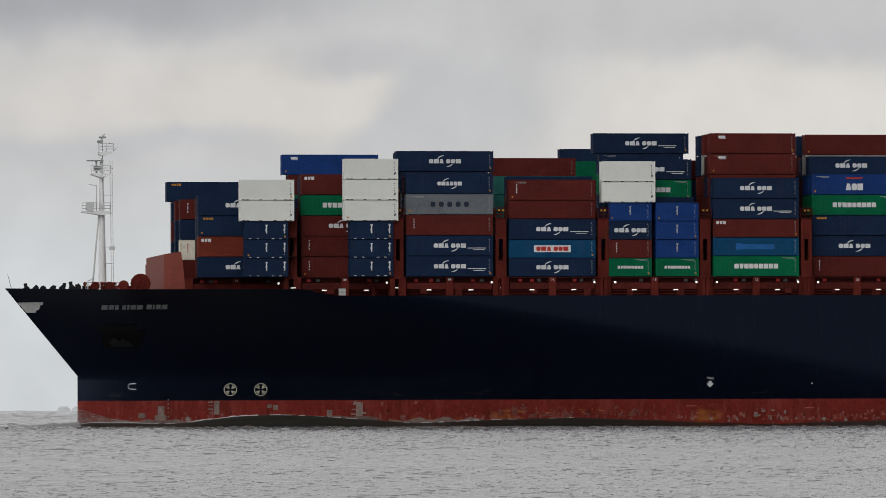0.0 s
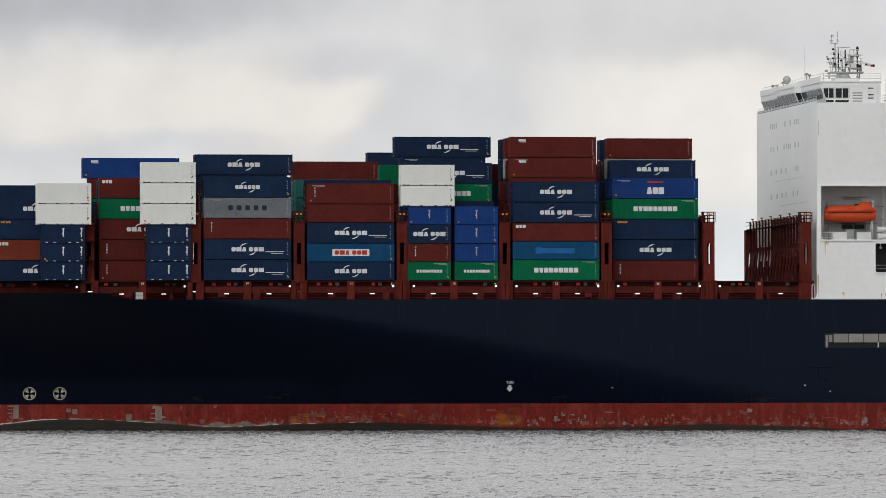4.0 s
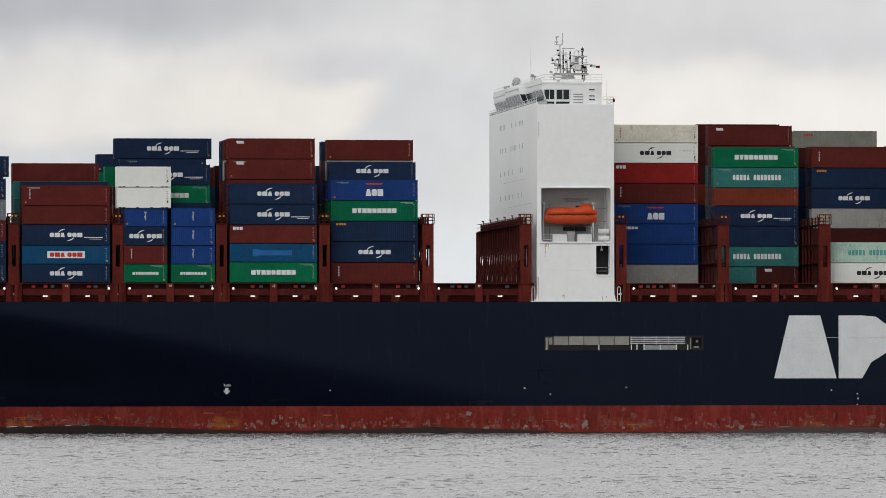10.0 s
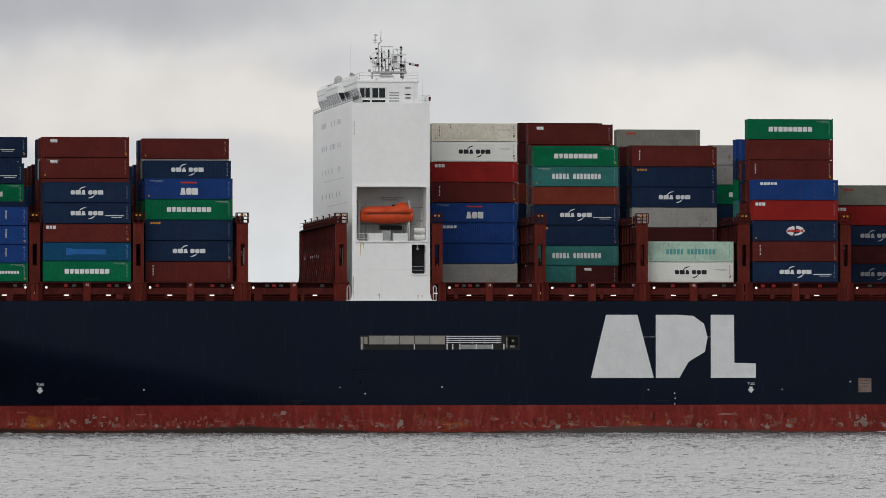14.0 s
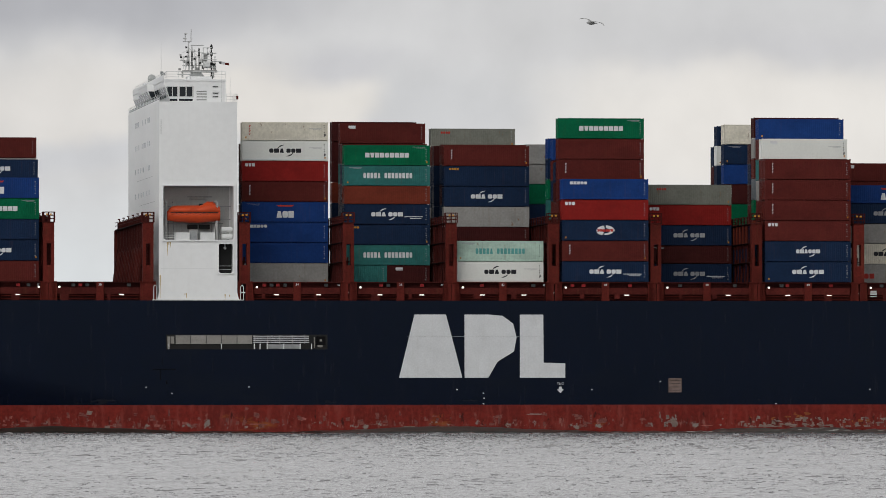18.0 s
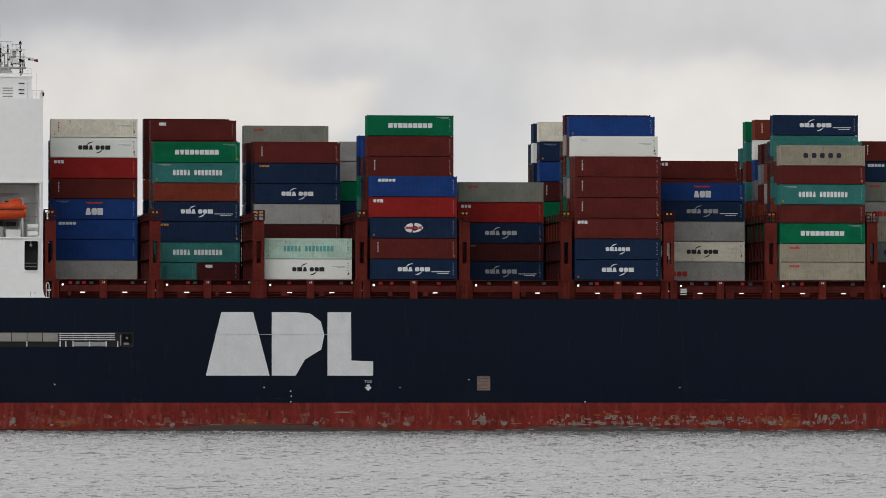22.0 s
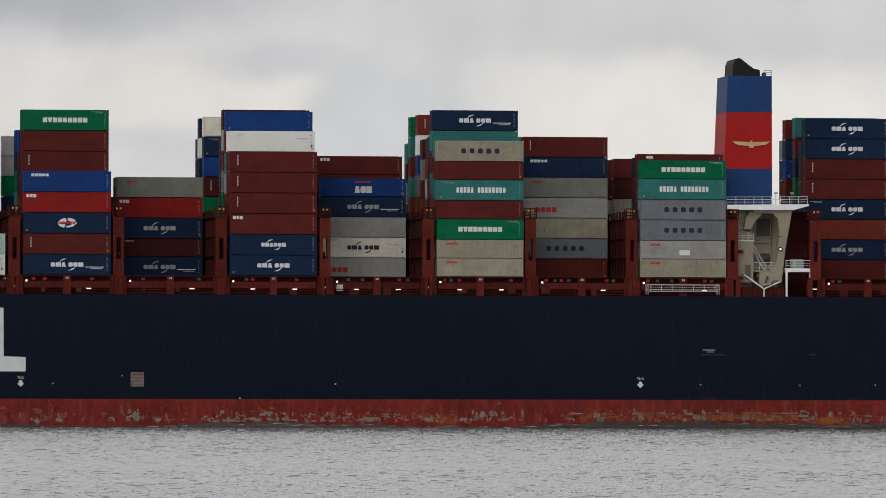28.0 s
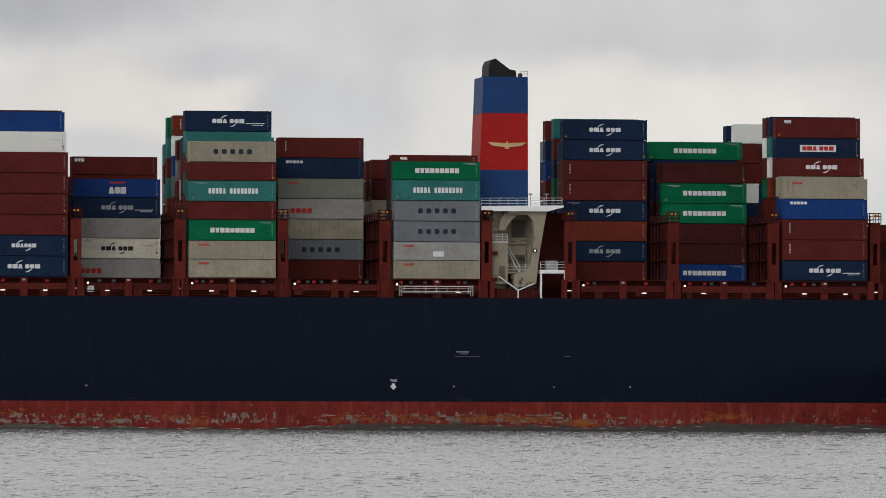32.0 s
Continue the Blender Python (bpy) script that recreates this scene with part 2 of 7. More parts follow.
# ---- river
def river():
    """Wind-rippled water: rows of short ridges whose faces lean gently up wind, some of them steep."""
    rng = np.random.default_rng(4)
    us = np.concatenate([[-75, -20, -6, -2.2], np.linspace(-1.42, 1.42, 661), [2.2, 6, 20, 75]])
    foot = 225 * np.exp(np.arange(0, 1.512, 0.0026))
    ridges = np.stack([foot, foot * (1 + 0.0026 * 0.93)], -1).ravel()
    ys = np.concatenate([[-1500, -500, -100, 100, 180], ridges, [1040, 1100, 1250, 1600, 2200, 3200, 4940]])
    U, Y = np.meshgrid(us, ys)
    X = U * np.clip(Y, 225, 1100) * 0.0655
    w, n = len(us), len(foot)

    def chop(shifts):
        S = rng.normal(0, 1, (n, w))
        for shift in shifts:
            S = S + np.roll(S, shift, 1)
        return S / S.std()

    xs, yf = X[5:5 + 2 * n:2], Y[5:5 + 2 * n:2]
    gust = np.sin(xs / 31 + np.sin(yf / 23) * 1.5) * np.sin(yf / 47 + 1.3 * np.sin(xs / 57))
    edge = np.clip((1.42 - np.abs(U[5:5 + 2 * n:2])) / 0.05, 0, 1) * np.clip((yf - 225) / 10, 0, 1) * np.clip((1030 - yf) / 6, 0, 1)
    def dashes(down, across, level):
        S = rng.normal(0, 1, (n, w))
        for shift in down:
            S = S + np.roll(S, shift, 0)
        for shift in across:
            S = S + np.roll(S, shift, 1)
        return np.clip(S / S.std() - level, 0, 1.6)

    far_off = np.clip((yf - 350) / 300, 0, 1)
    streaks = 1.1 * (dashes((1,), (1, 2), 1.15) * (1 - far_off) + dashes((1, 2, 3), (1, 2), 1.05) * far_off) * (0.75 + 0.35 * gust)
    fleck = 0.5 * dashes((1, 2, 4), (1,), 0.5) * far_off * np.clip((1000 - yf) / 260, 0.25, 1)
    long_streaks = dashes((1,), (1, 2, 4, 5), 1.75)
    crest = np.clip(chop((1, 2, 3, 4)) - 1.6 + 0.45 * gust, 0, 1)
    lean = np.clip(0.45 * (chop((1, 2, 2)) - 0.5), 0, 0.8) * (0.8 + 0.3 * gust) + streaks + fleck + long_streaks
    height = yf * 0.0001 * (1 + 0.7 * np.clip((yf - 550) / 400, 0, 1)) * np.clip(1 + 0.42 * chop((1, 2, 2)) + 0.2 * chop((9, 17, 30)) + 0.12 * gust + 0.25 * crest, 0.15, 3)
    Z = np.zeros_like(X)
    Z[6:6 + 2 * n:2] = height * edge
    Y[6:6 + 2 * n:2] -= edge * yf * 0.0026 * 0.78 * np.clip(lean + crest * 2.5, 0, 1)
    def sheet(X, Y, Z, first):
        r, c = X.shape
        i = first + (np.arange(r - 1)[:, None] * c + np.arange(c - 1)[None]).reshape(-1)
        return np.stack([X, Y, Z], -1).reshape(-1, 3), np.stack([i, i + 1, i + c + 1, i + c], -1)

    verts, faces = sheet(X, Y, Z, 0)
    # the far reach ahead of the bow, towards the horizon
    foot = 1028 * np.exp(np.arange(0, 1.5, 0.005))
    U, Y = np.meshgrid(np.linspace(-1.3, -0.3, 200), np.stack([foot, foot * 1.0046], -1).ravel())
    X, Z = U * Y * 0.0655, np.full(U.shape, 0.01)
    S = rng.normal(0, 1, (len(foot), 200))
    for shift in (1, 2, 3):
        S = S + np.roll(S, shift, 1)
    S /= S.std()
    Z[1::2] += foot[:, None] ** 0.5 * 0.004 * np.clip(1 + 0.5 * S, 0.1, 3)
    Y[1::2] -= foot[:, None] * 0.0035 * np.clip(0.7 * (S - 0.8), 0, 1)
    more, quads = sheet(X, Y, Z, len(verts))
    verts, faces = np.concatenate([verts, more]), np.concatenate([faces, quads])
    me = bpy.data.meshes.new("water")
    me.vertices.add(len(verts))
    me.vertices.foreach_set("co", verts.astype(np.float32).ravel())
    me.loops.add(faces.size)
    me.loops.foreach_set("vertex_index", faces.astype(np.int32).ravel())
    me.polygons.add(len(faces))
    me.polygons.foreach_set("loop_start", np.arange(0, faces.size, 4, dtype=np.int32))
    me.update(calc_edges=True)
    me.polygons.foreach_set("use_smooth", np.zeros(len(faces), bool))
    m = bpy.data.materials.new("grey_river_water")
    m.use_nodes = True
    n, l = m.node_tree.nodes, m.node_tree.links
    b = n["Principled BSDF"]
    b.inputs["Base Color"].default_value = (0.16, 0.155, 0.148, 1)
    b.inputs["Roughness"].default_value, b.inputs["IOR"].default_value = 0.14, 1.333
    co = n.new("ShaderNodeTexCoord")
    t1 = n.new("ShaderNodeTexNoise")
    t1.inputs["Scale"].default_value, t1.inputs["Detail"].default_value = 0.05, 5
    l.new(co.outputs["Object"], t1.inputs["Vector"])
    silt = n.new("ShaderNodeMix")
    silt.data_type = "RGBA"
    silt.inputs["A"].default_value, silt.inputs["B"].default_value = (0.222, 0.217, 0.218, 1), (0.262, 0.256, 0.257, 1)
    l.new(t1.outputs["Fac"], silt.inputs["Factor"])
    l.new(silt.outputs["Result"], b.inputs["Base Color"])
    me.materials.append(m)
    return tagged(new("water", me), "grey rippled river water under an overcast sky", "water", kind="structure")


WATER = river()


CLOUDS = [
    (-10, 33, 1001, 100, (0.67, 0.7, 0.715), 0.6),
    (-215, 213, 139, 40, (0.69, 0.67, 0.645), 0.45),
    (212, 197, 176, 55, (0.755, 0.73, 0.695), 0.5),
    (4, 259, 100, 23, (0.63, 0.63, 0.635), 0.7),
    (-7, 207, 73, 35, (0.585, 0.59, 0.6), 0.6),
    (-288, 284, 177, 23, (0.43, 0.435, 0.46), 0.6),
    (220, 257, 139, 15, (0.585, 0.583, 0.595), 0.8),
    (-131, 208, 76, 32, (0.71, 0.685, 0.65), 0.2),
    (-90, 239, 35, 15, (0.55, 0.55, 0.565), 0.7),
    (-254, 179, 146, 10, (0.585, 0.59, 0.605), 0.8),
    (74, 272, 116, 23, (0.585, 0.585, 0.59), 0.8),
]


def sky_backdrop():
    m = bpy.data.materials.new("overcast_cloud_cover")
    m.use_nodes = True
    n, l = m.node_tree.nodes, m.node_tree.links
    n.remove(n["Principled BSDF"])
    em = n.new("ShaderNodeEmission")
    l.new(em.outputs[0], n["Material Output"].inputs["Surface"])
    co = n.new("ShaderNodeTexCoord")
    t1 = n.new("ShaderNodeTexNoise")
    t1.inputs["Scale"].default_value, t1.inputs["Detail"].default_value, t1.inputs["Roughness"].default_value = 0.011, 3, 0.5
    l.new(co.outputs["Object"], t1.inputs["Vector"])
    warp = n.new("ShaderNodeVectorMath")
    warp.operation = "MULTIPLY_ADD"
    warp.inputs[1].default_value = (70, 0, 45)
    l.new(t1.outputs["Color"], warp.inputs[0])
    l.new(co.outputs["Object"], warp.inputs[2])
    ma = n.new("ShaderNodeMapping")
    ma.inputs["Location"].default_value = (-35, 0, -22)
    l.new(warp.outputs[0], ma.inputs["Vector"])
    last = None
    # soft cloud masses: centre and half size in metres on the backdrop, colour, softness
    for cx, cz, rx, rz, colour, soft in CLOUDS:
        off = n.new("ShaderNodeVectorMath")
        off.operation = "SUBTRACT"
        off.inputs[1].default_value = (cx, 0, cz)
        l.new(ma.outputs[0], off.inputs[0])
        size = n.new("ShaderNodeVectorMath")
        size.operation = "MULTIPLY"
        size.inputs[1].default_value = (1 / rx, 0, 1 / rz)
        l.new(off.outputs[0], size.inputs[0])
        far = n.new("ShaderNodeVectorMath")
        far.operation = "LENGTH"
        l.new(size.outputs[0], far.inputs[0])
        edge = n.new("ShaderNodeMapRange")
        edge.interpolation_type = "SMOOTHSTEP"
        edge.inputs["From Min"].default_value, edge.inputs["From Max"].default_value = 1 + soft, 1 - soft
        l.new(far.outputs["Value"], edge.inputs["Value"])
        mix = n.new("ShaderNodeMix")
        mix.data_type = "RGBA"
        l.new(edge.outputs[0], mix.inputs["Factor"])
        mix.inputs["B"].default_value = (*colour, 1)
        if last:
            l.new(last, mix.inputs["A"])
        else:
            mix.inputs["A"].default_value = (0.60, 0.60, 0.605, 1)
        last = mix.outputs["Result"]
    t2 = n.new("ShaderNodeTexNoise")
    t2.inputs["Scale"].default_value, t2.inputs["Detail"].default_value = 0.018, 5
    l.new(co.outputs["Object"], t2.inputs["Vector"])
    tone = n.new("ShaderNodeMapRange")
    tone.inputs["From Min"].default_value, tone.inputs["From Max"].default_value = 0.3, 0.7
    tone.inputs["To Min"].default_value, tone.inputs["To Max"].default_value = 0.95, 1.05
    l.new(t2.outputs["Fac"], tone.inputs["Value"])
    ramp = n.new("ShaderNodeVectorMath")
    ramp.operation = "SCALE"
    l.new(last, ramp.inputs[0])
    l.new(tone.outputs[0], ramp.inputs["Scale"])
    l.new(ramp.outputs[0], em.inputs["Color"])
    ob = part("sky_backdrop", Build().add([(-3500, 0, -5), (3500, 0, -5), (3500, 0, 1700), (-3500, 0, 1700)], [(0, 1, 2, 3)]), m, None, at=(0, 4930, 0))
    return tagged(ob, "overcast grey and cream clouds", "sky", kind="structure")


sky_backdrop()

# ---- the ship; its own space has x aft, y from its near side inboard, z up from the water
BEAM, MID = 51.2, 25.6
ship = tagged(new("container_ship"), "large navy blue container ship with worn red boot topping, under way", "ship")
aboard(ship, Matrix())


def stem(z):
    return -53.2 if z < 7.5 else -53.2 - (z - 7.5) * 10.3 / 12.5


def half_breadth(x, z):
    reach = np.interp(z, [-3, 4, 12, 20], [150, 132, 92, 46])
    u = min(1, max(0, (x - stem(z)) / reach))
    b = MID * (1 - (1 - u) ** 2.3)
    if x > 255:
        b *= 1 - 0.12 * ((x - 255) / 52) ** 2 * np.interp(z, [-3, 4, 9, 20], [1.6, 0.5, 0.15, 0.1])
    return max(b, 0.06)


def rail(x):
    """Height of the hull's upper edge."""
    return float(np.interp(x, [-63.5, -50, -23, -20.4, 320], [20.0, 19.6, 19.4, 18.5, 18.5]))


def hull():
    us = list(np.linspace(0, 1, 90) ** 1.6 * 0.36) + list(np.linspace(0.385, 1, 42))
    stern = 306.0

    def strip(levels, name, mat, label, top=False):
        g = Build()
        for side in (-1, 1):
            vs = []
            for u in us:
                for k, z in enumerate(levels):
                    zz = z
                    x0 = stem(zz)
                    x = x0 + u * (stern - x0)
                    if top and k == len(levels) - 1:
                        zz = rail(x)
                        x0 = stem(zz)
                        x = x0 + u * (stern - x0)
                    vs.append((x, MID + side * half_breadth(x, zz), zz))
            w = len(levels)
            fs = []
            for i in range(len(us) - 1):
                for j in range(w - 1):
                    a = i * w + j
                    q = (a, a + w, a + w + 1, a + 1)
                    fs.append(q if side < 0 else q[::-1])
            g.add(vs, fs)
        w = len(levels)
        n = len(us) * w
        g.f += [(n - w + j, 2 * n - w + j, 2 * n - w + j + 1, n - w + j + 1) for j in range(w - 1)]
        return part(name, g.mesh(name, True), mat, ship, label)

    strip([3.98, 4.6, 5.3, 6, 6.8, 7.5, 8.4, 9.4, 10.5, 11.5, 12.5, 13.5, 14.5, 15.5, 16.3, 17, 17.7, 18.3, 19], "hull_side", HULL_BLUE, "navy blue painted hull plating", True)
    strip([-3, -1, 0.2, 1, 2, 3, 3.98], "boot_topping", BOOT_RED, "scraped red boot topping above the waterline")
    deck = Build()
    xs = np.linspace(-61, 305, 90)
    vs = []
    for x in xs:
        z = rail(x) - 1.1
        b = half_breadth(x, z) - 0.15
        vs += [(x, MID - b, z), (x, MID + b, z)]
    deck.add(vs, [(2 * i, 2 * i + 2, 2 * i + 3, 2 * i + 1) for i in range(len(xs) - 1)])
    part("deck", deck, DECK_RED, ship, "oxide red weather deck")


hull()

# ---- containers
LENGTHS = {"4": 12.19, "2": 6.06, "5": 13.72, "7": 7.55}
HEIGHTS = {"s": 2.59, "h": 2.885}
WIDTH = 2.44
cache = {}


def shared(key, make):
    if key not in cache:
        cache[key] = make()
    return cache[key]


def corrugated(L, h, deep=0.026):
    """Corrugated walls of a freight container in one ring, closed by floor and roof."""
    z0, z1 = 0.17, h - 0.12

    def waves(length, pitch, deep, shallow):
        n = max(2, int(length / pitch))
        p, out = length / n, []
        for i in range(n):
            out += [(i * p, deep), (i * p + p * 0.28, deep), (i * p + p * 0.5, shallow), (i * p + p * 0.78, shallow)]
        return out + [(length, deep)]

    side = waves(L - 0.28, 0.278, deep, 0.013)
    end = waves(WIDTH - 0.2, 0.25, 0.06, 0.025)
    ring = [(0.14 + u, d) for u, d in side] + [(L - 0.1, 0.1), (L - 0.1, WIDTH - 0.1)]
    ring += [(L - 0.14 - u, WIDTH - d) for u, d in side] + [(d, WIDTH - 0.1 - u) for u, d in end]
    n = len(ring)
    g = Build().add([(x, y, z) for z in (z0, z1) for x, y in ring], [(i, (i + 1) % n, (i + 1) % n + n, i + n) for i in range(n)] + [tuple(range(n - 1, -1, -1)), tuple(range(n, 2 * n))])
    for low, high in ((0.0, z0 + 0.02), (z1 - 0.02, h - 0.004)):
        g.box(0.35, L - 0.35, 0.35, WIDTH - 0.35, low, high)
    return g.mesh("shell")


def frame_bars(L, h):
    """Rails and posts between corner castings; the rails leave a dark gap to the box above and below."""
    g = Build()
    for y in (0, WIDTH - 0.1):
        g.box(0.16, L - 0.16, y, y + 0.1, 0.06, 0.19)
        g.box(0.16, L - 0.16, y + 0.01, y + 0.09, h - 0.16, h - 0.07)
        for x in (0, L - 0.15):
            g.box(x, x + 0.15, y, y + 0.1, 0.11, h - 0.11)
    for x in (0.01, L - 0.11):
        g.box(x, x + 0.1, 0.1, WIDTH - 0.1, 0.06, 0.18)
        g.box(x, x + 0.1, 0.1, WIDTH - 0.1, h - 0.17, h - 0.07)
    for x in (-0.005, L - 0.173):
        for y in (-0.008, WIDTH - 0.157):
            for z in (0, h - 0.118):
                g.box(x, x + 0.178, y, y + 0.165, z, z + 0.118)
    return g.mesh("frame")


def door_leaf(h):
    g = Build()
    g.box(0, 0.05, 0, 1.1, 0.17, h - 0.14)
    for z in (0.35, h * 0.36, h * 0.62):
        g.box(0.04, 0.075, 0.08, 1.02, z, z + h * 0.17)
    for y in (0.28, 0.78):
        g.tube((0.09, y, 0.12), (0.09, y, h - 0.1), 0.022)
    return g.mesh("door")


SHAPES = {
    "o": [(0.2, 0), (0.8, 0), (1, 0.22), (1, 0.78), (0.8, 1), (0.2, 1), (0, 0.78), (0, 0.22)],
    "a": [(0, 0), (1, 0), (0.76, 1), (0.24, 1)],
    "v": [(0.2, 0), (0.8, 0), (1, 1), (0, 1)],
    "e": [(0, 0), (1, 0), (1, 1), (0, 1)],
}


def glyphs(kinds, width, size, gap):
    """A row of solid plain shapes; a blank is a wider gap, i a narrow bar, m a wide one."""
    g = Build()
    wide = {" ": gap * 2.5, "i": width * 0.4, "m": width * 1.2}
    x = -(sum(wide.get(k, width) for k in kinds) + gap * (len(kinds) - 1)) / 2
    for k in kinds:
        w = wide.get(k, width)
        if k != " ":
            g.prism([(x + w * u, size * (v - 0.5) * 0.9) for u, v in SHAPES.get(k, SHAPES["e"])], -0.006, 0.02)
        x += w + gap
    return g


def arcs(g, r, off):
    for a0, a1, sx, sz in ((100, 160, 0.1, off), (280, 340, -0.05, -off)):
        last = None
        for k in range(9):
            a = radians(a0 + (a1 - a0) * k / 8)
            w = 0.09 * math.sin(math.pi * (k + 0.6) / 9.2)
            p = (sx + r * 1.35 * math.cos(a), r * math.sin(a) * 0.85)
            if last:
                (ax, az, aw), (bx, bz, bw) = last, (*p, w)
                g.prism([(ax, az - aw), (bx, bz - bw), (bx, bz + bw), (ax, az + aw)] if bx > ax else [(bx, bz - bw), (ax, az - aw), (ax, az + aw), (bx, bz + bw)], -0.006, 0.02)
            last = (*p, w)
    return g


def mark_mesh(kind):
    if kind == "swoosh":
        return arcs(glyphs("oma oom", 0.6, 0.66, 0.08), 0.95, 0.1).mesh("wordmark")
    if kind == "small_swoosh":
        return arcs(glyphs("omaoom", 0.48, 0.6, 0.07), 0.85, 0.1).mesh("wordmark")
    if kind == "nine":
        return glyphs("eveeoeeee", 0.6, 0.74, 0.1).mesh("wordmark")
    if kind == "nine_small":
        return glyphs("eveeoeeee", 0.34, 0.44, 0.07).mesh("wordmark")
    if kind == "sticker":
        return Build().box(-0.1, 0.1, -0.006, 0.02, -0.12, 0.12).mesh("corner_sticker")
    if kind == "tiny_lines":
        return Build().box(-0.9, 0.9, -0.006, 0.02, 0.03, 0.09).box(-0.3, 0.8, -0.006, 0.02, -0.1, -0.05).mesh("small_print")
    if kind == "five":
        return glyphs("ooooo", 0.68, 0.78, 0.5).mesh("wordmark")
    if kind == "thirteen":
        return glyphs("oeeea oeeeeeeo", 0.38, 0.85, 0.13).mesh("wordmark")
    if kind == "four":
        return glyphs("oooe", 0.3, 0.34, 0.06).mesh("wordmark")
    if kind == "big_four":
        return glyphs("oooe", 0.7, 0.8, 0.1).mesh("wordmark")
    if kind == "five_small":
        return glyphs("eeeoo", 0.42, 0.44, 0.08).mesh("wordmark")
    if kind == "three":
        return glyphs("aoe", 0.78, 1.05, 0.06).mesh("wordmark")
    if kind == "three_small":
        return glyphs("ove", 0.42, 0.5, 0.06).mesh("wordmark")
    if kind == "bar":
        return Build().prism([(-1.25, 0.11), (-1.0, -0.11), (1.0, -0.11), (1.25, 0.11)], -0.006, 0.02).mesh("red_bar")
    if kind == "upright":
        g = Build()
        for k in range(4):
            z, d = 0.56 - k * 0.36, 0.04 * (k % 2)
            g.box(-0.1 + d, 0.1 - d, -0.006, 0.02, z - 0.09, z).box(-0.1, -0.02 + d, -0.006, 0.02, z - 0.24, z - 0.09)
        return g.mesh("upright_lettering")
    if kind == "tall_bar":
        return Build().box(-0.08, 0.08, -0.006, 0.02, -0.55, 0.5).box(-0.16, 0.16, -0.008, 0.02, 0.5, 0.66).box(-0.16, 0.0, -0.008, 0.02, -0.2, 0.05).mesh("upright_lettering")
    if kind == "label":
        return Build().box(-0.5, 0.5, -0.006, 0.02, -0.16, 0.16).box(-0.4, 0.55, -0.008, 0.02, -0.27, -0.2).mesh("label_plate")
    if kind == "repair":
        return Build().box(-0.75, 0.75, -0.006, 0.02, -0.36, 0.36).mesh("repair_patch")
    if kind == "pockets":
        g = Build()
        for x in (-2.3, -1.2, 0.9, 1.95):
            g.box(x - 0.18, x + 0.18, -0.008, 0.02, -0.03, 0.05)
        return g.mesh("fork_pocket_edge")
    if kind == "feet":
        g = Build()
        for x in (-3.3, -2.75, -0.9, 1.1, 2.6, 3.2):
            g.box(x - 0.2, x + 0.2, -0.008, 0.02, -0.09, 0.02)
        return g.mesh("twist_lock")
    if kind == "lines":
        g = Build().box(-1.3, 1.3, -0.006, 0.02, 0.1, 0.2).box(-0.5, 1.1, -0.006, 0.02, -0.12, -0.05)
        return g.mesh("small_print")
    if kind == "oval":
        g = Build()
        for a0, a1, r0, r1 in ((20, 85, 0.45, 1.0), (100, 165, 0.3, 0.95), (195, 250, 0.4, 1.0), (262, 345, 0.55, 0.9), (-12, 14, 0.5, 1.0), (172, 188, 0.5, 1.0)):
            arc = [radians(a0 + (a1 - a0) * k / 5) for k in range(6)]
            g.prism([(1.3 * r0 * math.cos(a), 0.72 * r0 * math.sin(a)) for a in arc[::-1]] + [(1.3 * r1 * math.cos(a), 0.72 * r1 * math.sin(a)) for a in arc], -0.004, 0.02)
        return g.mesh("globe_emblem")
    if kind == "plate":
        return Build().box(-2.6, 2.6, -0.004, 0.02, -0.48, 0.48).mesh("white_panel")
    if kind == "smear":
        return Build().box(-2.9, -2.1, -0.004, 0.02, -0.5, 0.5).box(-2.1, 2.6, -0.004, 0.02, -0.38, 0.34).mesh("overpainted_name")
    g = Build()
    for k, (dx, h) in enumerate(((0, 0.13), (0.08, 0.08), (0, 0.1), (0.03, 0.14), (0.1, 0.07), (0, 0.1))):
        g.box(-0.07 + dx, 0.07 + dx * 0.4, -0.006, 0.02, 0.85 - k * 0.32 - h, 0.85 - k * 0.32)
    return g.mesh("code_mark")


crate_count = [0]


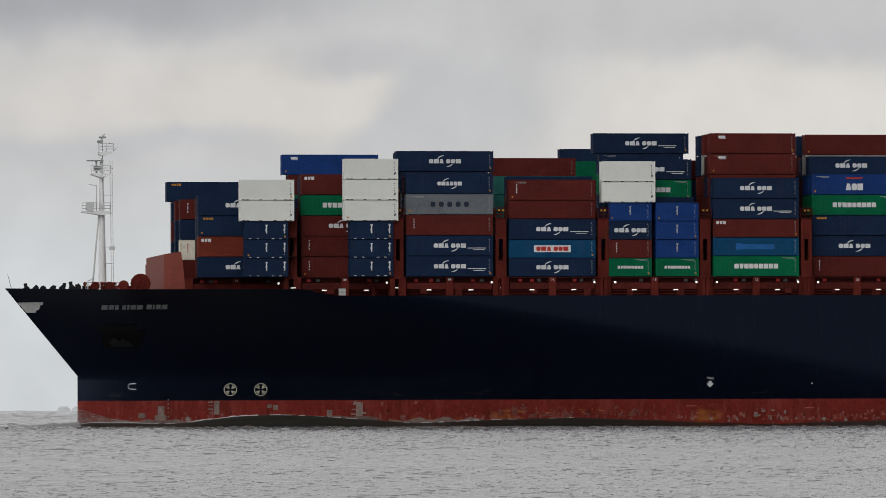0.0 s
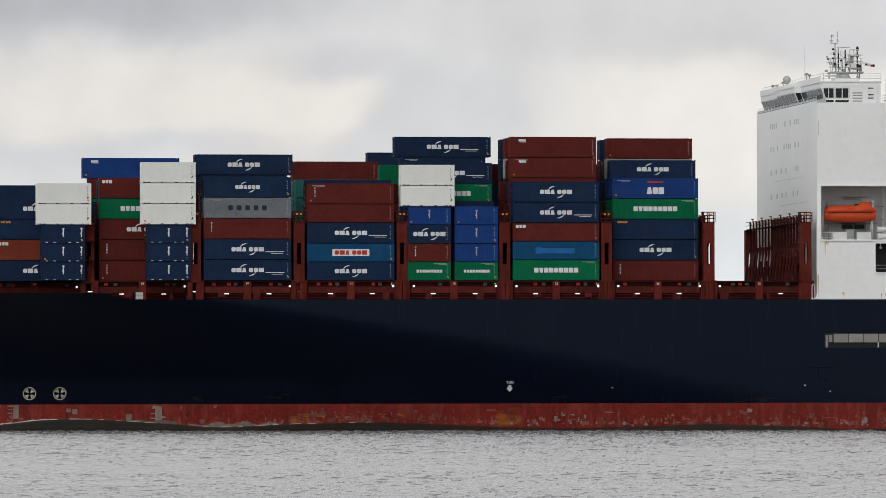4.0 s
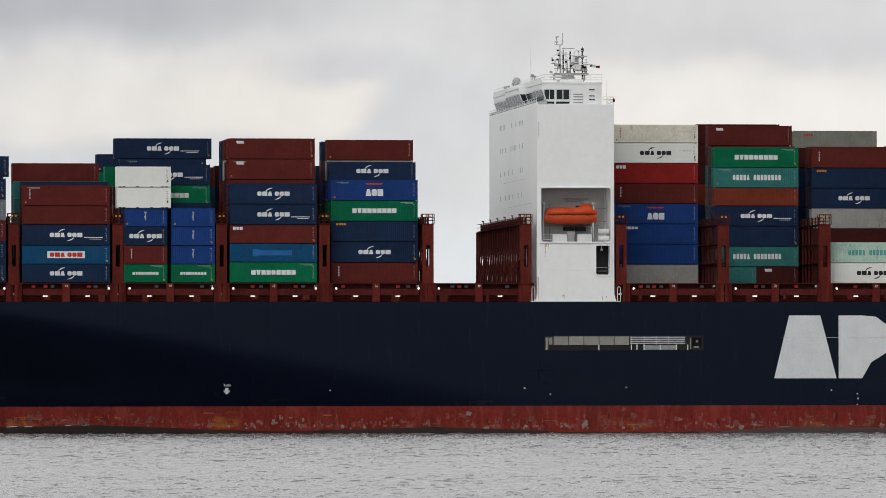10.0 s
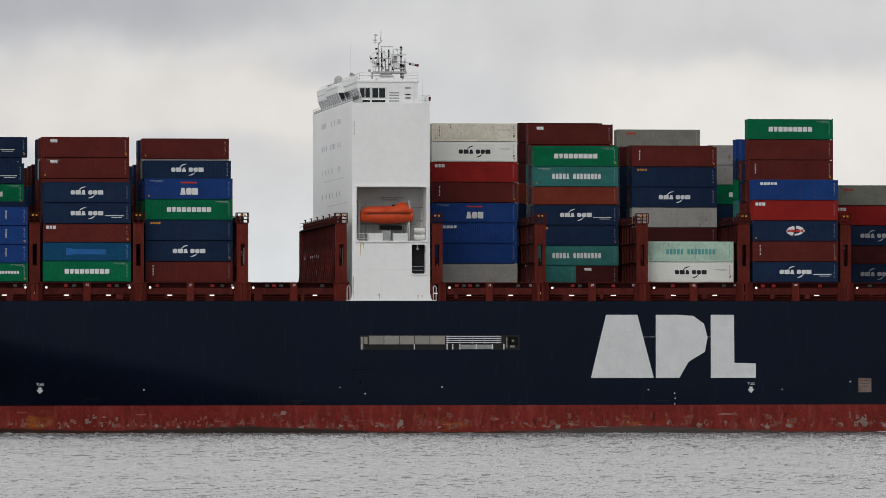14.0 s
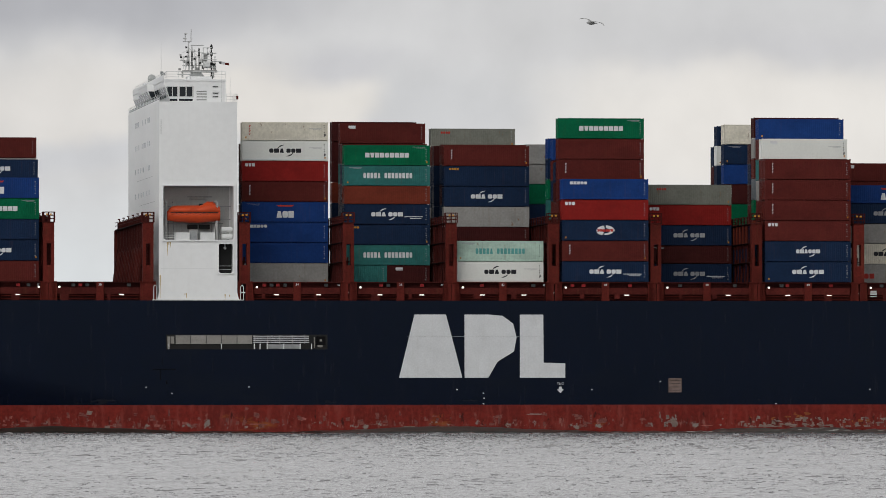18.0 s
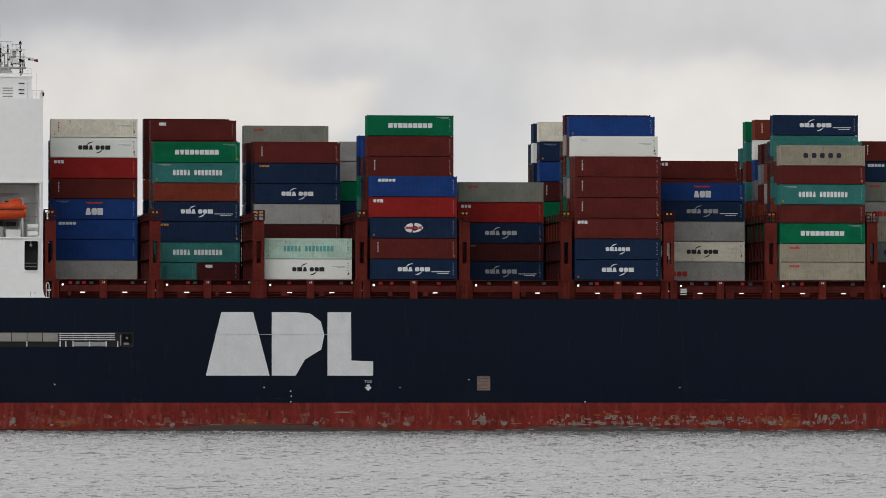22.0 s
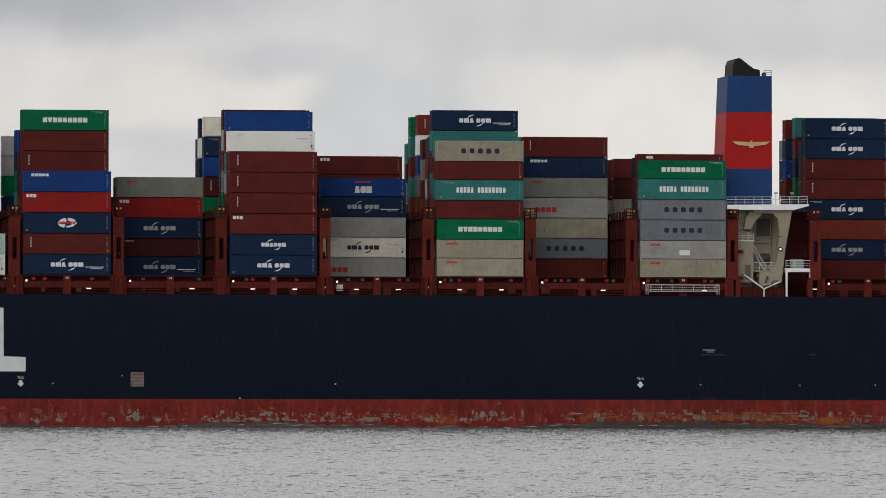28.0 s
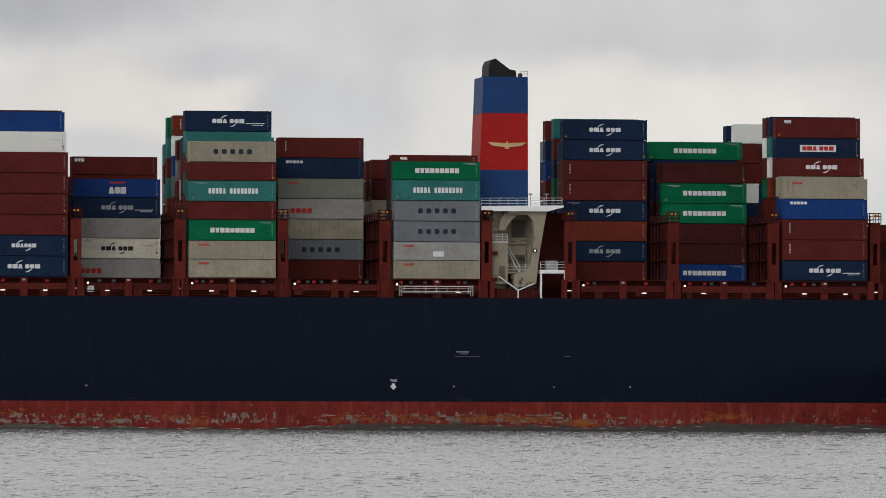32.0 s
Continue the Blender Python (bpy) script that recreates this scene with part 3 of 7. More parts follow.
def container(x, row, z, code, y=None, plain=False, label=""):
    """code: paint, height, then markings; the length is '4' (forty feet) unless a figure is in it."""
    paint, tall, marks = code[0], code[1], code[2:]
    size = next((k for k in "257" if k in marks), "4")
    L, h = LENGTHS[size], HEIGHTS[tall]
    ob = new("shipping_container")
    words = {"2": "twenty-foot", "4": "forty-foot", "5": "forty-five-foot", "7": "short"}[size]
    extra = " with large wordmark" if any(k in marks for k in "cdeFhHgkaOQb") else ""
    tagged(ob, label or f"{PAINT_WORDS[paint]} corrugated {words} container{extra}, stacked on deck", "container", "deck cargo containers")
    mat = PAINT[paint]
    key = (L, h)
    smooth = 0.0145 if paint in "WY" else 0.026          # insulated units have nearly flat walls
    part("shell", shared(("w", smooth, *key), lambda: corrugated(L, h, smooth)), mat, ob)
    part("frame", shared(("f", *key), lambda: frame_bars(L, h)), mat, ob)
    if not plain:
        leaf = shared(("d", h), lambda: door_leaf(h))
        part("door", leaf, mat, ob, at=(L - 0.07, 0.11, 0))
        part("door", leaf, mat, ob, at=(L - 0.07, 1.23, 0))

    def mark(kind, px, pz, paintwork, name):
        tagged(part(name, shared(kind, lambda: mark_mesh(kind)), paintwork, ob, at=(px, 0.0, pz)), kind="stuff")
    c = L / 2
    if not plain:
        mark("code", L - 0.55, h * 0.52, MARK_BLACK if paint in "WHM" else CODE_GREY, "code_mark")
        crate_count[0] += 1
        n = crate_count[0] * 7 % 10
        if n < 5:
            mark("sticker", 0.5 if n % 2 else L - 0.42, h * 0.16, MARK_ORANGE, "corner_sticker")
        if paint in "WH":
            mark("sticker", L - 0.45, h * 0.3, MARK_BLACK, "corner_sticker")
            if size == "7":
                mark("feet", c, 0.1, MARK_BLACK, "twist_lock")
            else:
                mark("tiny_lines", L - 1.8, h * 0.62, CODE_GREY, "small_print")
        if size == "2" and "w" in marks:
            mark("pockets", c, 0.12, MARK_WHITE, "fork_pocket_edge")
        if n == 3 and size == "4":
            mark("tiny_lines", 1.6, h * 0.86, CODE_GREY, "small_print")
    for k in marks:
        if k == "c":
            mark("swoosh", c, h * 0.5, MARK_WHITE, "wordmark")
        elif k == "d":
            mark("small_swoosh", c, h * 0.5, MARK_WHITE, "wordmark")
        elif k == "F":
            mark("swoosh", c, h * 0.5, CODE_GREY, "wordmark")
        elif k == "k":
            mark("swoosh", c, h * 0.5, MARK_BLACK, "wordmark")
        elif k == "e":
            mark("nine" if size != "2" else "nine_small", c, h * 0.5, MARK_WHITE, "wordmark")
            mark("tiny_lines", L - 1.5, h * 0.88, CODE_GREY, "small_print")
        elif k == "g":
            mark("five", c, h * 0.5, MARK_BLUE, "wordmark")
        elif k == "h":
            mark("thirteen", c + 0.1, h * 0.5, MARK_WHITE, "wordmark")
        elif k == "H":
            mark("thirteen", c, h * 0.5, MARK_TEAL, "wordmark")
        elif k == "o":
            mark("four", 2.1, h * 0.77, MARK_RED, "wordmark")
        elif k == "O":
            mark("big_four", 3.3, h * 0.4, MARK_RED, "wordmark")
        elif k == "Q":
            mark("big_four", 2.35, h * 0.4, MARK_RED, "wordmark")
        elif k == "s":
            mark("five_small", 2.3, h * 0.8, MARK_WHITE, "wordmark")
        elif k == "a":
            mark("three", c, h * 0.38, MARK_WHITE, "wordmark")
            mark("bar", c, h * 0.8, MARK_RED, "red_bar")
        elif k == "i":
            mark("three_small", 1.1, h * 0.8, MARK_WHITE, "wordmark")
        elif k == "u":
            mark("upright", 1.1, h * 0.6, MARK_WHITE, "upright_lettering")
        elif k == "U":
            mark("upright", 1.1, h * 0.6, MARK_RED, "upright_lettering")
        elif k == "l":
            mark("label", 1.7, h * 0.82, MARK_WHITE, "label_plate")
        elif k == "y":
            mark("four", 1.4, h * 0.85, MARK_ORANGE, "label_plate")
        elif k == "p":
            mark("lines", c + 3.8, h * 0.33, MARK_WHITE, "small_print")
        elif k == "b":
            mark("plate", c, h * 0.5, MARK_WHITE, "white_panel")
            part("wordmark", shared("bl", lambda: glyphs("oma oom", 0.6, 0.66, 0.08).mesh("wordmark")), MARK_RED, ob, at=(c, -0.008, h * 0.5))
        elif k == "v":
            mark("oval", c, h * 0.5, MARK_WHITE, "globe_emblem")
            part("wordmark", shared("vl", lambda: glyphs("omaoom", 0.3, 0.4, 0.06).mesh("wordmark")), MARK_RED, ob, at=(c, -0.008, h * 0.5))
        elif k == "x":
            mark("repair", c + 0.2, h * 0.34, MARK_WHITE, "repair_patch")
        elif k == "z":
            mark("smear", c, h * 0.5, MARK_AZURE, "overpainted_name")
        elif k == "t":
            part("upright_lettering", shared("tall_bar", lambda: mark_mesh("tall_bar")), CODE_GREY, ob, at=(L / 2, 0, h * 0.55))
        elif k == "w":
            part("upright_lettering", shared("tall_bar", lambda: mark_mesh("tall_bar")), MARK_WHITE, ob, at=(L / 2, 0, h * 0.55))
            part("upright_lettering", shared("tall_bar", lambda: mark_mesh("tall_bar")), MARK_WHITE, ob, at=(L - 0.5, 0, h * 0.55))
    aboard(ob, Matrix.Translation((x - (0.765 if size == "5" else 0), 0.3 + 2.5 * row if y is None else y, z)))
    return h


BASE = 21.15


INNER = []


def stack(x, row, codes, base=BASE, plain_below=0, lift=0.4):
    """A pile from the hatch up. The lowest plain_below boxes, hidden behind others, go into the joined inner cargo."""
    z = base
    for i, code in enumerate(codes.split()):
        if code[0] == "-":
            z += HEIGHTS[code[1]]
        elif i < plain_below:
            h = HEIGHTS[code[1]] + lift / plain_below
            INNER.append((x, 0.3 + 2.5 * row, z, h, code[0]))
            z += h
        else:
            z += container(x, row, z, code)
    return z


def backing(x, row, tiers):
    """Boxes behind an exposed pile, so that no daylight shows between its tiers."""
    z = BASE
    for k in range(tiers):
        h = 2.885 if k else 2.6
        INNER.append((x, 0.3 + 2.5 * row, z, h, "KNRKN"[(k + tiers + int(x)) % 5]))
        z += h


def inner_cargo():
    g, slots, index = Build(), [], []
    for x, y, z, h, paint in INNER:
        if paint not in slots:
            slots.append(paint)
        k = len(g.f)
        g.box(x + 0.03, x + 12.16, y + 0.02, y + 2.42, z, z + h - 0.06)
        for q in range(7):
            g.box(x - 0.01, x + 0.03, y + 0.15 + q * 0.31, y + 0.3 + q * 0.31, z + 0.1, z + h - 0.15)
        index += [slots.index(paint)] * (len(g.f) - k)
    me = g.mesh("inner_containers")
    me.materials.clear()
    for paint in slots:
        me.materials.append(PAINT[paint])
    me.polygons.foreach_set("material_index", np.array(index, dtype=np.int32))
    ob = tagged(new("inner_containers", me), "inner rows of stacked containers in mixed colours", "containers", kind="stuff")
    aboard(ob, Matrix())


def cargo():
    # forward of the accommodation
    stack(-37.8, 2.4, "Nhc Ohi Nhy Nhc")
    stack(-38.3, 11, "Rh HhU Nh Rhu")
    stack(-38.3, 14, "Rh Nh Nh Rh")
    stack(-38.3, 16, "Rh Nh Rh Nh Nh5y")
    stack(-31.75, 0.5, "Nsw2 Nsw2 Nsw2")
    stack(-32.4, 0.45, "-s -s -s Wh7 Wh7")
    stack(-23.4, 2, "Rhu Rhu Rhc Ghe Rhi")
    stack(-23.7, 8, "Kh Kh Rh Gh Rh Bh5l", plain_below=4)
    stack(-17.2, -0.1, "Nsw2 Nsw2 Nsw2")
    stack(-18.0, -0.2, "-s -s -s Wh7 Wh7 Wh7")
    stack(-9.25, 0, "Nhcp Nhcp Rhu Lhg Nhd")
    stack(-9.25, 2, "Nh Rh Oh Lh Nh Nh5c", plain_below=4)
    stack(-9.25, 5, "Nh Rh Oh Kh Nh Nh", plain_below=4)
    stack(5.2, 0, "Nsc Asb Nhcp Rs Rhu")
    stack(5.2, 6, "Rh Nh Th Th Ts", plain_below=2)
    stack(5.2, 7.4, "Rh Nh Th Th Th Rh", plain_below=3, lift=-0.1)
    stack(19.3, 0, "Gse2 Rsu2 Nsc2 Bs2t")
    stack(25.95, 0, "Gse2 Bs2t Bs2t Bs2t")
    stack(18.3, -0.1, "-s -s -s -s Wh7 Wh7")
    stack(19.65, 2, "Nh Nh Nh Nh Ghe Nhcp", plain_below=4, lift=-0.7)
    stack(20.0, 5.6, "Nh Nh Nh Nh Gh Nh Nh5cp", plain_below=4)
    stack(19.65, 14, "Nh Nh Nh Nh Gh Gh", plain_below=5, lift=0.0)
    stack(19.65, 19.6, "Nh Nh Nh Nh Gh Gh Ns", plain_below=5, lift=-0.3)
    stack(34.1, 0, "Ghe Asz Rsi Nhcp Nhc")
    stack(34.1, 1, "Rh Rh Rh Rh Rh Rhl Rhl", plain_below=5, lift=0.0)
    stack(34.1, 3, "Rh Kh Rh Rh Rh Yh Rh", plain_below=5, lift=0.0)
    stack(34.1, 5, "Rh Kh Rh Rh Rh Nh Nh", plain_below=5, lift=0.0)
    stack(48.5, 0.8, "Rhu Nhc Nhy Ghe Bha")
    stack(48.5, 1.7, "Rh Nh Nh Gh Bh Nsc", plain_below=4, lift=0.0)
    stack(48.5, 2.8, "Rh Nh Nh Gh Bh Yh Rh", plain_below=5, lift=0.0)
    stack(48.5, 5.5, "Rh Nh Nh Gh Bh Rh Nh", plain_below=5, lift=0.0)
    # aft of the accommodation
    stack(90.4, 6, "Yh Bh Bhs Bha Rhu Shi Whk HsU")
    stack(104.9, 6, "Ts2 Thh Nhy Nhcp Os Thh Ghe")
    stack(111.0, 6, "Ks2l")
    stack(104.9, 8, "Rh Nh Nh Nh Oh Th Kh Rhl", plain_below=5, lift=-0.2)
    stack(104.9, 12, "Rh Nh Kh Nh Oh Kh Kh Kh", plain_below=5)
    stack(119.3, 1, "Whk MhH")
    stack(119.3, 6.5, "Rs Rh Ks Yh Nhc Nhy Rhu")
    stack(119.3, 11, "Rs Rh Ks Nh Nh Nh Kh", plain_below=5)
    stack(119.3, 12.2, "Rs Rh Ks Yh Nh Nh Rh Eso", plain_below=6)
    stack(133.8, 0, "Nhcp Rhu Nhv Shi Bhs")
    stack(133.8, 1.5, "Rh Rh Rh Rh Rh Rhu Rh Ghe", plain_below=5, lift=0.0)
    stack(133.8, 3.5, "Rh Rh Rh Rh Nh Rh Bh", plain_below=4, lift=0.0)
    stack(133.8, 5.5, "Rh Rh Rh Th Gh Nh Bh", plain_below=4)
    stack(133.8, 14.7, "Rh Rh Rh Nh Ghe Yh Yh", plain_below=4)
    stack(148.2, 6, "NhFp Ks NhF Shi Eho")
    stack(162.6, 0, "Nhc Nhd Rhi Rhu Rhu Rhu")
    stack(162.6, 1, "Nh Nh Oh Rh Rh Rh Whl", plain_below=5, lift=0.05)
    stack(162.6, 2.1, "Nh Nh Oh Rh Yh Th Rh Bh", plain_below=5, lift=0.05)
    stack(162.6, 3.6, "Nh Nh Oh Gh Lh Rh Yh Kh", plain_below=5)
    stack(162.6, 13.6, "Nh Nh Oh Gh Khu Bh Nh Hh", plain_below=4)
    stack(162.6, 16, "Nh Nh Oh Gh Kh Nh Whu Nh", plain_below=4)
    stack(162.6, 17.2, "Nh Nh Oh Gh Kh Kh Nh", plain_below=4)
    stack(177.15, 6, "YhQ Hhk Yh NhFp Bsa")
    stack(177.15, 7.6, "Yh Ch Yh Nh Rh Rsi", plain_below=4)
    stack(191.7, 0, "Cso Cso Ghe Rs Thh Rs Chg")
    stack(191.7, 1, "Rs Rs Gh Os Th Rh Thh", plain_below=6)
    stack(191.7, 2.1, "Rh Rh Gh Oh Th Rh Th Nhcp", plain_below=6)
    stack(191.7, 4, "Rs Rs Gh Os Yh Oh Kh", plain_below=4)
    stack(191.7, 6, "Rs Rs Gh Os Rh Lh Kh", plain_below=4)
    stack(191.7, 8, "Rs Rs Gh Os Lh Bhu Wh Ohu", plain_below=4, lift=1.2)
    stack(191.7, 11, "Rs Rs Gh Os Th Rh Th Gh", plain_below=4, lift=1.2)
    stack(191.7, 12.6, "Rs Rs Gh Os Lh Kh Th", plain_below=4)
    stack(206.1, 6, "Rh Lhg Ch YhO Eho Nhs Rhu")
    stack(220.5, 0, "Cso Ysox Lhg Lhg Thh Gse")
    stack(220.5, 1, "Rs Rs Rh Rh Rh Rs Rsl", plain_below=6, lift=-1.6)
    stack(220.5, 9, "Rs Rh Rh Ch Kh Rh", plain_below=3)
    stack(220.5, 11.5, "Rs Rh Rh Ch Kh Rh", plain_below=4)
    stack(220.5, 14, "Rs Rh Rh Ch Kh", plain_below=4)
    stack(206.1, 12, "Rs Rh Rh Ch Kh Rh", plain_below=6)
    stack(261.35, 12, "Bh Kh Kh Kh Nh Nh Gs5e", plain_below=5)
    stack(261.35, 15, "Bh Kh Kh Gh Rh Nh", plain_below=5)
    stack(177.15, 11, "Yh Ch Yh Nh Rh", plain_below=4)
    stack(148.2, 10, "Nh Ks Nh Kh", plain_below=4)
    stack(246.9, 6, "Rh NhF Oh Nhc Rhu Rhu Nhc Nhc")
    stack(246.9, 9, "Oh Nh Oh Nh Gh Nh Rh Th", plain_below=4)
    stack(246.9, 12, "Oh Nh Oh Nh Rh Bh Nh Rh", plain_below=4)
    stack(246.9, 13, "Oh Nh Oh Nh Kh Nh Lh", plain_below=4)
    stack(261.35, 6, "Bse Kh Kh Ghe Ghe Kh")
    stack(261.35, 9, "Bh Kh Kh Kh Nh Nh Gs5e", plain_below=4)
    stack(275.8, 0, "Nhcp Rhu Rhu Bhs Cho")
    stack(275.8, 1, "Nh Rh Rh Bh Ch Rsc", plain_below=4)
    stack(275.8, 2, "Rh Rh Rh Rh Rh Rh Nhb Rhl", plain_below=5, lift=0.1)
    stack(275.8, 3.6, "Rh Rh Rh Rh Oh Wh Th Nh", plain_below=4)
    stack(275.8, 5, "Rh Rh Rh Rh Gh Rh Wh Rh", plain_below=4)
    stack(275.8, 14.4, "Rh Rh Rh Nh Wh Rhu Rhu Wh", plain_below=4)
    stack(275.8, 17, "Rh Rh Rh Nh Gh Rh Rh Nh", plain_below=4)
    stack(290.9, 2, "Rs Ks Rs", plain_below=3)
    stack(290.9, 6, "Rs Ks Rs", plain_below=3)
    backing(90.4, 7.1, 7)
    backing(104.9, 7.1, 7)
    backing(119.3, 7.6, 7)
    backing(119.3, 2.1, 1)
    backing(148.2, 7.1, 5)
    backing(177.15, 8.7, 5)
    backing(206.1, 7.1, 7)
    backing(246.9, 7.1, 7)
    backing(261.35, 7.1, 6)
    backing(-37.8, 3.5, 4)
    backing(-31.7, 4.6, 4)
    backing(-23.4, 3.1, 5)
    backing(-9.25, 1.1, 5)
    backing(5.2, 1.1, 5)
    backing(19.65, 1.1, 4)
    backing(48.5, 4.0, 6)
    backing(162.6, 4.8, 7)
    backing(191.7, 3.1, 7)
    backing(220.5, 2.1, 6)
    backing(275.8, 6.1, 7)
    backing(34.1, 2.05, 6)
    for x in (19.65, 34.1, 48.5):
        for row in (8.2, 11, 14):
            backing(x, row, 6 if x > 20 else 5)
    backing(133.8, 2.6, 6)


cargo()
inner_cargo()


# ---- deck edge: hatch covers, coaming posts, lamps and lashing bridges
BAYS = [-38.3, -23.7, -9.25, 5.2, 19.65, 34.1, 48.5, 62.9, 90.4, 104.9, 119.3, 133.8, 148.2, 162.6, 177.15, 191.7, 206.1, 220.5, 246.9, 261.35, 275.8]


BAY_SIGNS = {5.2: "14", 19.65: "18", 34.1: "22", 48.5: "26", 62.9: "30", 90.4: "34", 104.9: "38", 119.3: "42"}


def sign_text(name, body, x, y, z, size):
    fc = bpy.data.curves.new(name, "FONT")
    fc.body, fc.size, fc.align_x, fc.extrude = body, size, "CENTER", 0.008
    fc.materials.append(MARK_WHITE)
    ob = new(name, fc)
    ob.parent = ship
    ob.matrix_basis = pose(x, y, z, 90, 0, 0)
    return ob


def hatch_covers():
    post = Build().prism([(-0.55, 17.9), (0.55, 17.9), (0.5, 20.4), (0.5, 21.08), (-0.5, 21.08), (-0.5, 20.4)], 0.2, 1.0).mesh("deck_post")
    rung = Build().tube((0, 0.6, 19.15), (5.4, 0.6, 19.15), 0.05).tube((0, 0.6, 18.75), (5.4, 0.6, 18.75), 0.05).mesh("passage_rail")
    lamp = Build().ball((0, 0, 0), 0.16).mesh("deck_lamp")
    tube_lamp = shared("strip_lamp", lambda: Build().box(-0.32, 0.32, -0.08, 0.08, -0.06, 0.06).mesh("strip_lamp"))
    box_red = Build().box(-0.25, 0.25, 0.5, 0.8, -0.2, 0.2).mesh("lashing_box")
    for x in BAYS:
        y = max(0, MID - half_breadth(x - 1, 18.0)) + 0.3 if x < -8 else 0      # the deck narrows towards the bow
        g = Build().box(x - 0.25, x + 12.45, 3.2 + y, 48.0 - y, 19.7, 21.13)
        for k in range(5):
            g.box(x + 0.6 + k * 2.6, x + 0.9 + k * 2.6, 3.05 + y, 3.2 + y, 19.7, 21.0)
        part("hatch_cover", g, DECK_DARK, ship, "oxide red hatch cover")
        # girder and inner wall below the stacks: their shade is in the darker red
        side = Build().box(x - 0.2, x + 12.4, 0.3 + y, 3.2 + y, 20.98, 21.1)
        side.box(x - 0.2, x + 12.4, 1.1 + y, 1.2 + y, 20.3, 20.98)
        part("coaming_girder", side, DECK_DARK, ship, "oxide red longitudinal girder, shade in its colour")
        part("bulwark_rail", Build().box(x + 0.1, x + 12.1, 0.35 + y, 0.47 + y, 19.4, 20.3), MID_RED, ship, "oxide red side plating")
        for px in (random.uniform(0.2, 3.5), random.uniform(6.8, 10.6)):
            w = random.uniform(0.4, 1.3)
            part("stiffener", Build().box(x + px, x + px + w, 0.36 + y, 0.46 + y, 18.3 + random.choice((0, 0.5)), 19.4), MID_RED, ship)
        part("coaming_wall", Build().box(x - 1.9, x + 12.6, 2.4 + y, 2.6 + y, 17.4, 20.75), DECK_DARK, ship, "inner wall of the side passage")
        for px in (-0.55, 6.1, 12.75):
            part("deck_post", post, DECK_RED, ship, at=(x + px, max(y, MID - half_breadth(x + px, 18.0) + 0.15 if x > 250 else 0), 0))
        for px in (0.1, 6.8):
            part("passage_rail", rung, DECK_RED, ship, at=(x + px, y, 0))
        for px in ([] if x < 10 else [0.45]) + ([12.0] if x < 60 else []):
            part("deck_lamp", lamp, DECK_LAMP, ship, "lit round deck lamp", at=(x + px, 0.1 + y, 20.35))
        for px in (3.2, 9.1):
            if random.random() < 0.35:
                continue
            part("strip_lamp", tube_lamp, DECK_LAMP, ship, "lit strip lamp", at=(x + px, 0.3 + y, 19.3))
        for k, px in enumerate((1.3, 2.3, 3.3, 4.3, 9.4, 10.4)):
            if random.random() < 0.6:
                part("lashing_box", box_red, (FIRE_RED, CABINET_GREY)[k % 2], ship, ("bright red hose box", "dark grey cabinet")[k % 2], at=(x + px + random.uniform(-0.3, 0.3), y, 20.65))
        if x in BAY_SIGNS:
            sign_text("bay_number", BAY_SIGNS[x], x + 6.1, 0.17 + y, 20.55, 0.46)
            sign_text("bay_number", str(int(BAY_SIGNS[x]) + 1), x + 11.9, 0.27 + y, 20.55, 0.38)
        else:
            part("bay_sign", Build().box(-0.2, -0.03, -0.02, 0.02, -0.13, 0.13).box(0.03, 0.2, -0.02, 0.02, -0.13, 0.13), DULL_WHITE, ship, at=(x + 6.1, 0.17 + y, 20.75))


FIRE_RED = material("bright_red_box_paint", (0.24, 0.012, 0.012), 0.5, vary=0.2)
CABINET_GREY = material("dark_grey_cabinet", (0.05, 0.05, 0.05), 0.6, vary=0.2)
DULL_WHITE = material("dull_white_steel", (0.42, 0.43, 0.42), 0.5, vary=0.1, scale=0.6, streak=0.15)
BREAK_RED = material("sun_faded_red_steel", (0.21, 0.05, 0.035), 0.6, vary=0.2, scale=0.5, streak=0.2)
hatch_covers()
part("deck_locker", Build().box(177.55, 178.5, 0.25, 0.7, 19.1, 19.22).box(177.55, 178.5, 0.25, 0.7, 19.38, 19.62).box(177.6, 178.45, 0.3, 0.7, 19.66, 19.95), DULL_WHITE, ship, "white deck lockers")
part("deck_locker", Build().box(-0.5, 0.5, 0.0, 0.4, 0.0, 0.42).box(-0.5, 0.5, 0.0, 0.4, 0.5, 0.95), DULL_WHITE, ship, "white deck lockers", at=(-18.2, MID - half_breadth(-18.2, 18.5) + 0.25, 18.55))
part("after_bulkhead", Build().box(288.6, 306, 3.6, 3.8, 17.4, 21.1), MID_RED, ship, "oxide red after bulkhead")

BRIDGES = [-25.05, -10.4, 4.05, 18.5, 32.95, 47.35, 61.9, 75.7, 89.15, 103.7, 118.15, 132.6, 147.05, 161.4, 175.95, 190.5, 204.9, 219.3, 233.65, 245.5, 260.2, 274.6, 289.3]


def tower_mesh():
    """Outer tower of a lashing bridge: a plated column with a tall slot, on two feet."""
    g = Build()
    g.box(-0.75, -0.3, 0.25, 1.6, 21.1, 29.3)
    g.box(0.3, 0.75, 0.25, 1.6, 21.1, 29.3)
    for z0, z1 in ((21.1, 23.4), (26.4, 29.3)):
        g.box(-0.3, 0.3, 0.3, 1.5, z0, z1)
    g.box(-1.1, -0.45, 0.2, 1.6, 17.9, 21.1)
    g.box(0.45, 1.1, 0.2, 1.6, 17.9, 21.1)
    g.box(-1.1, 1.1, 0.2, 1.6, 20.85, 21.15)
    return g.mesh("tower")


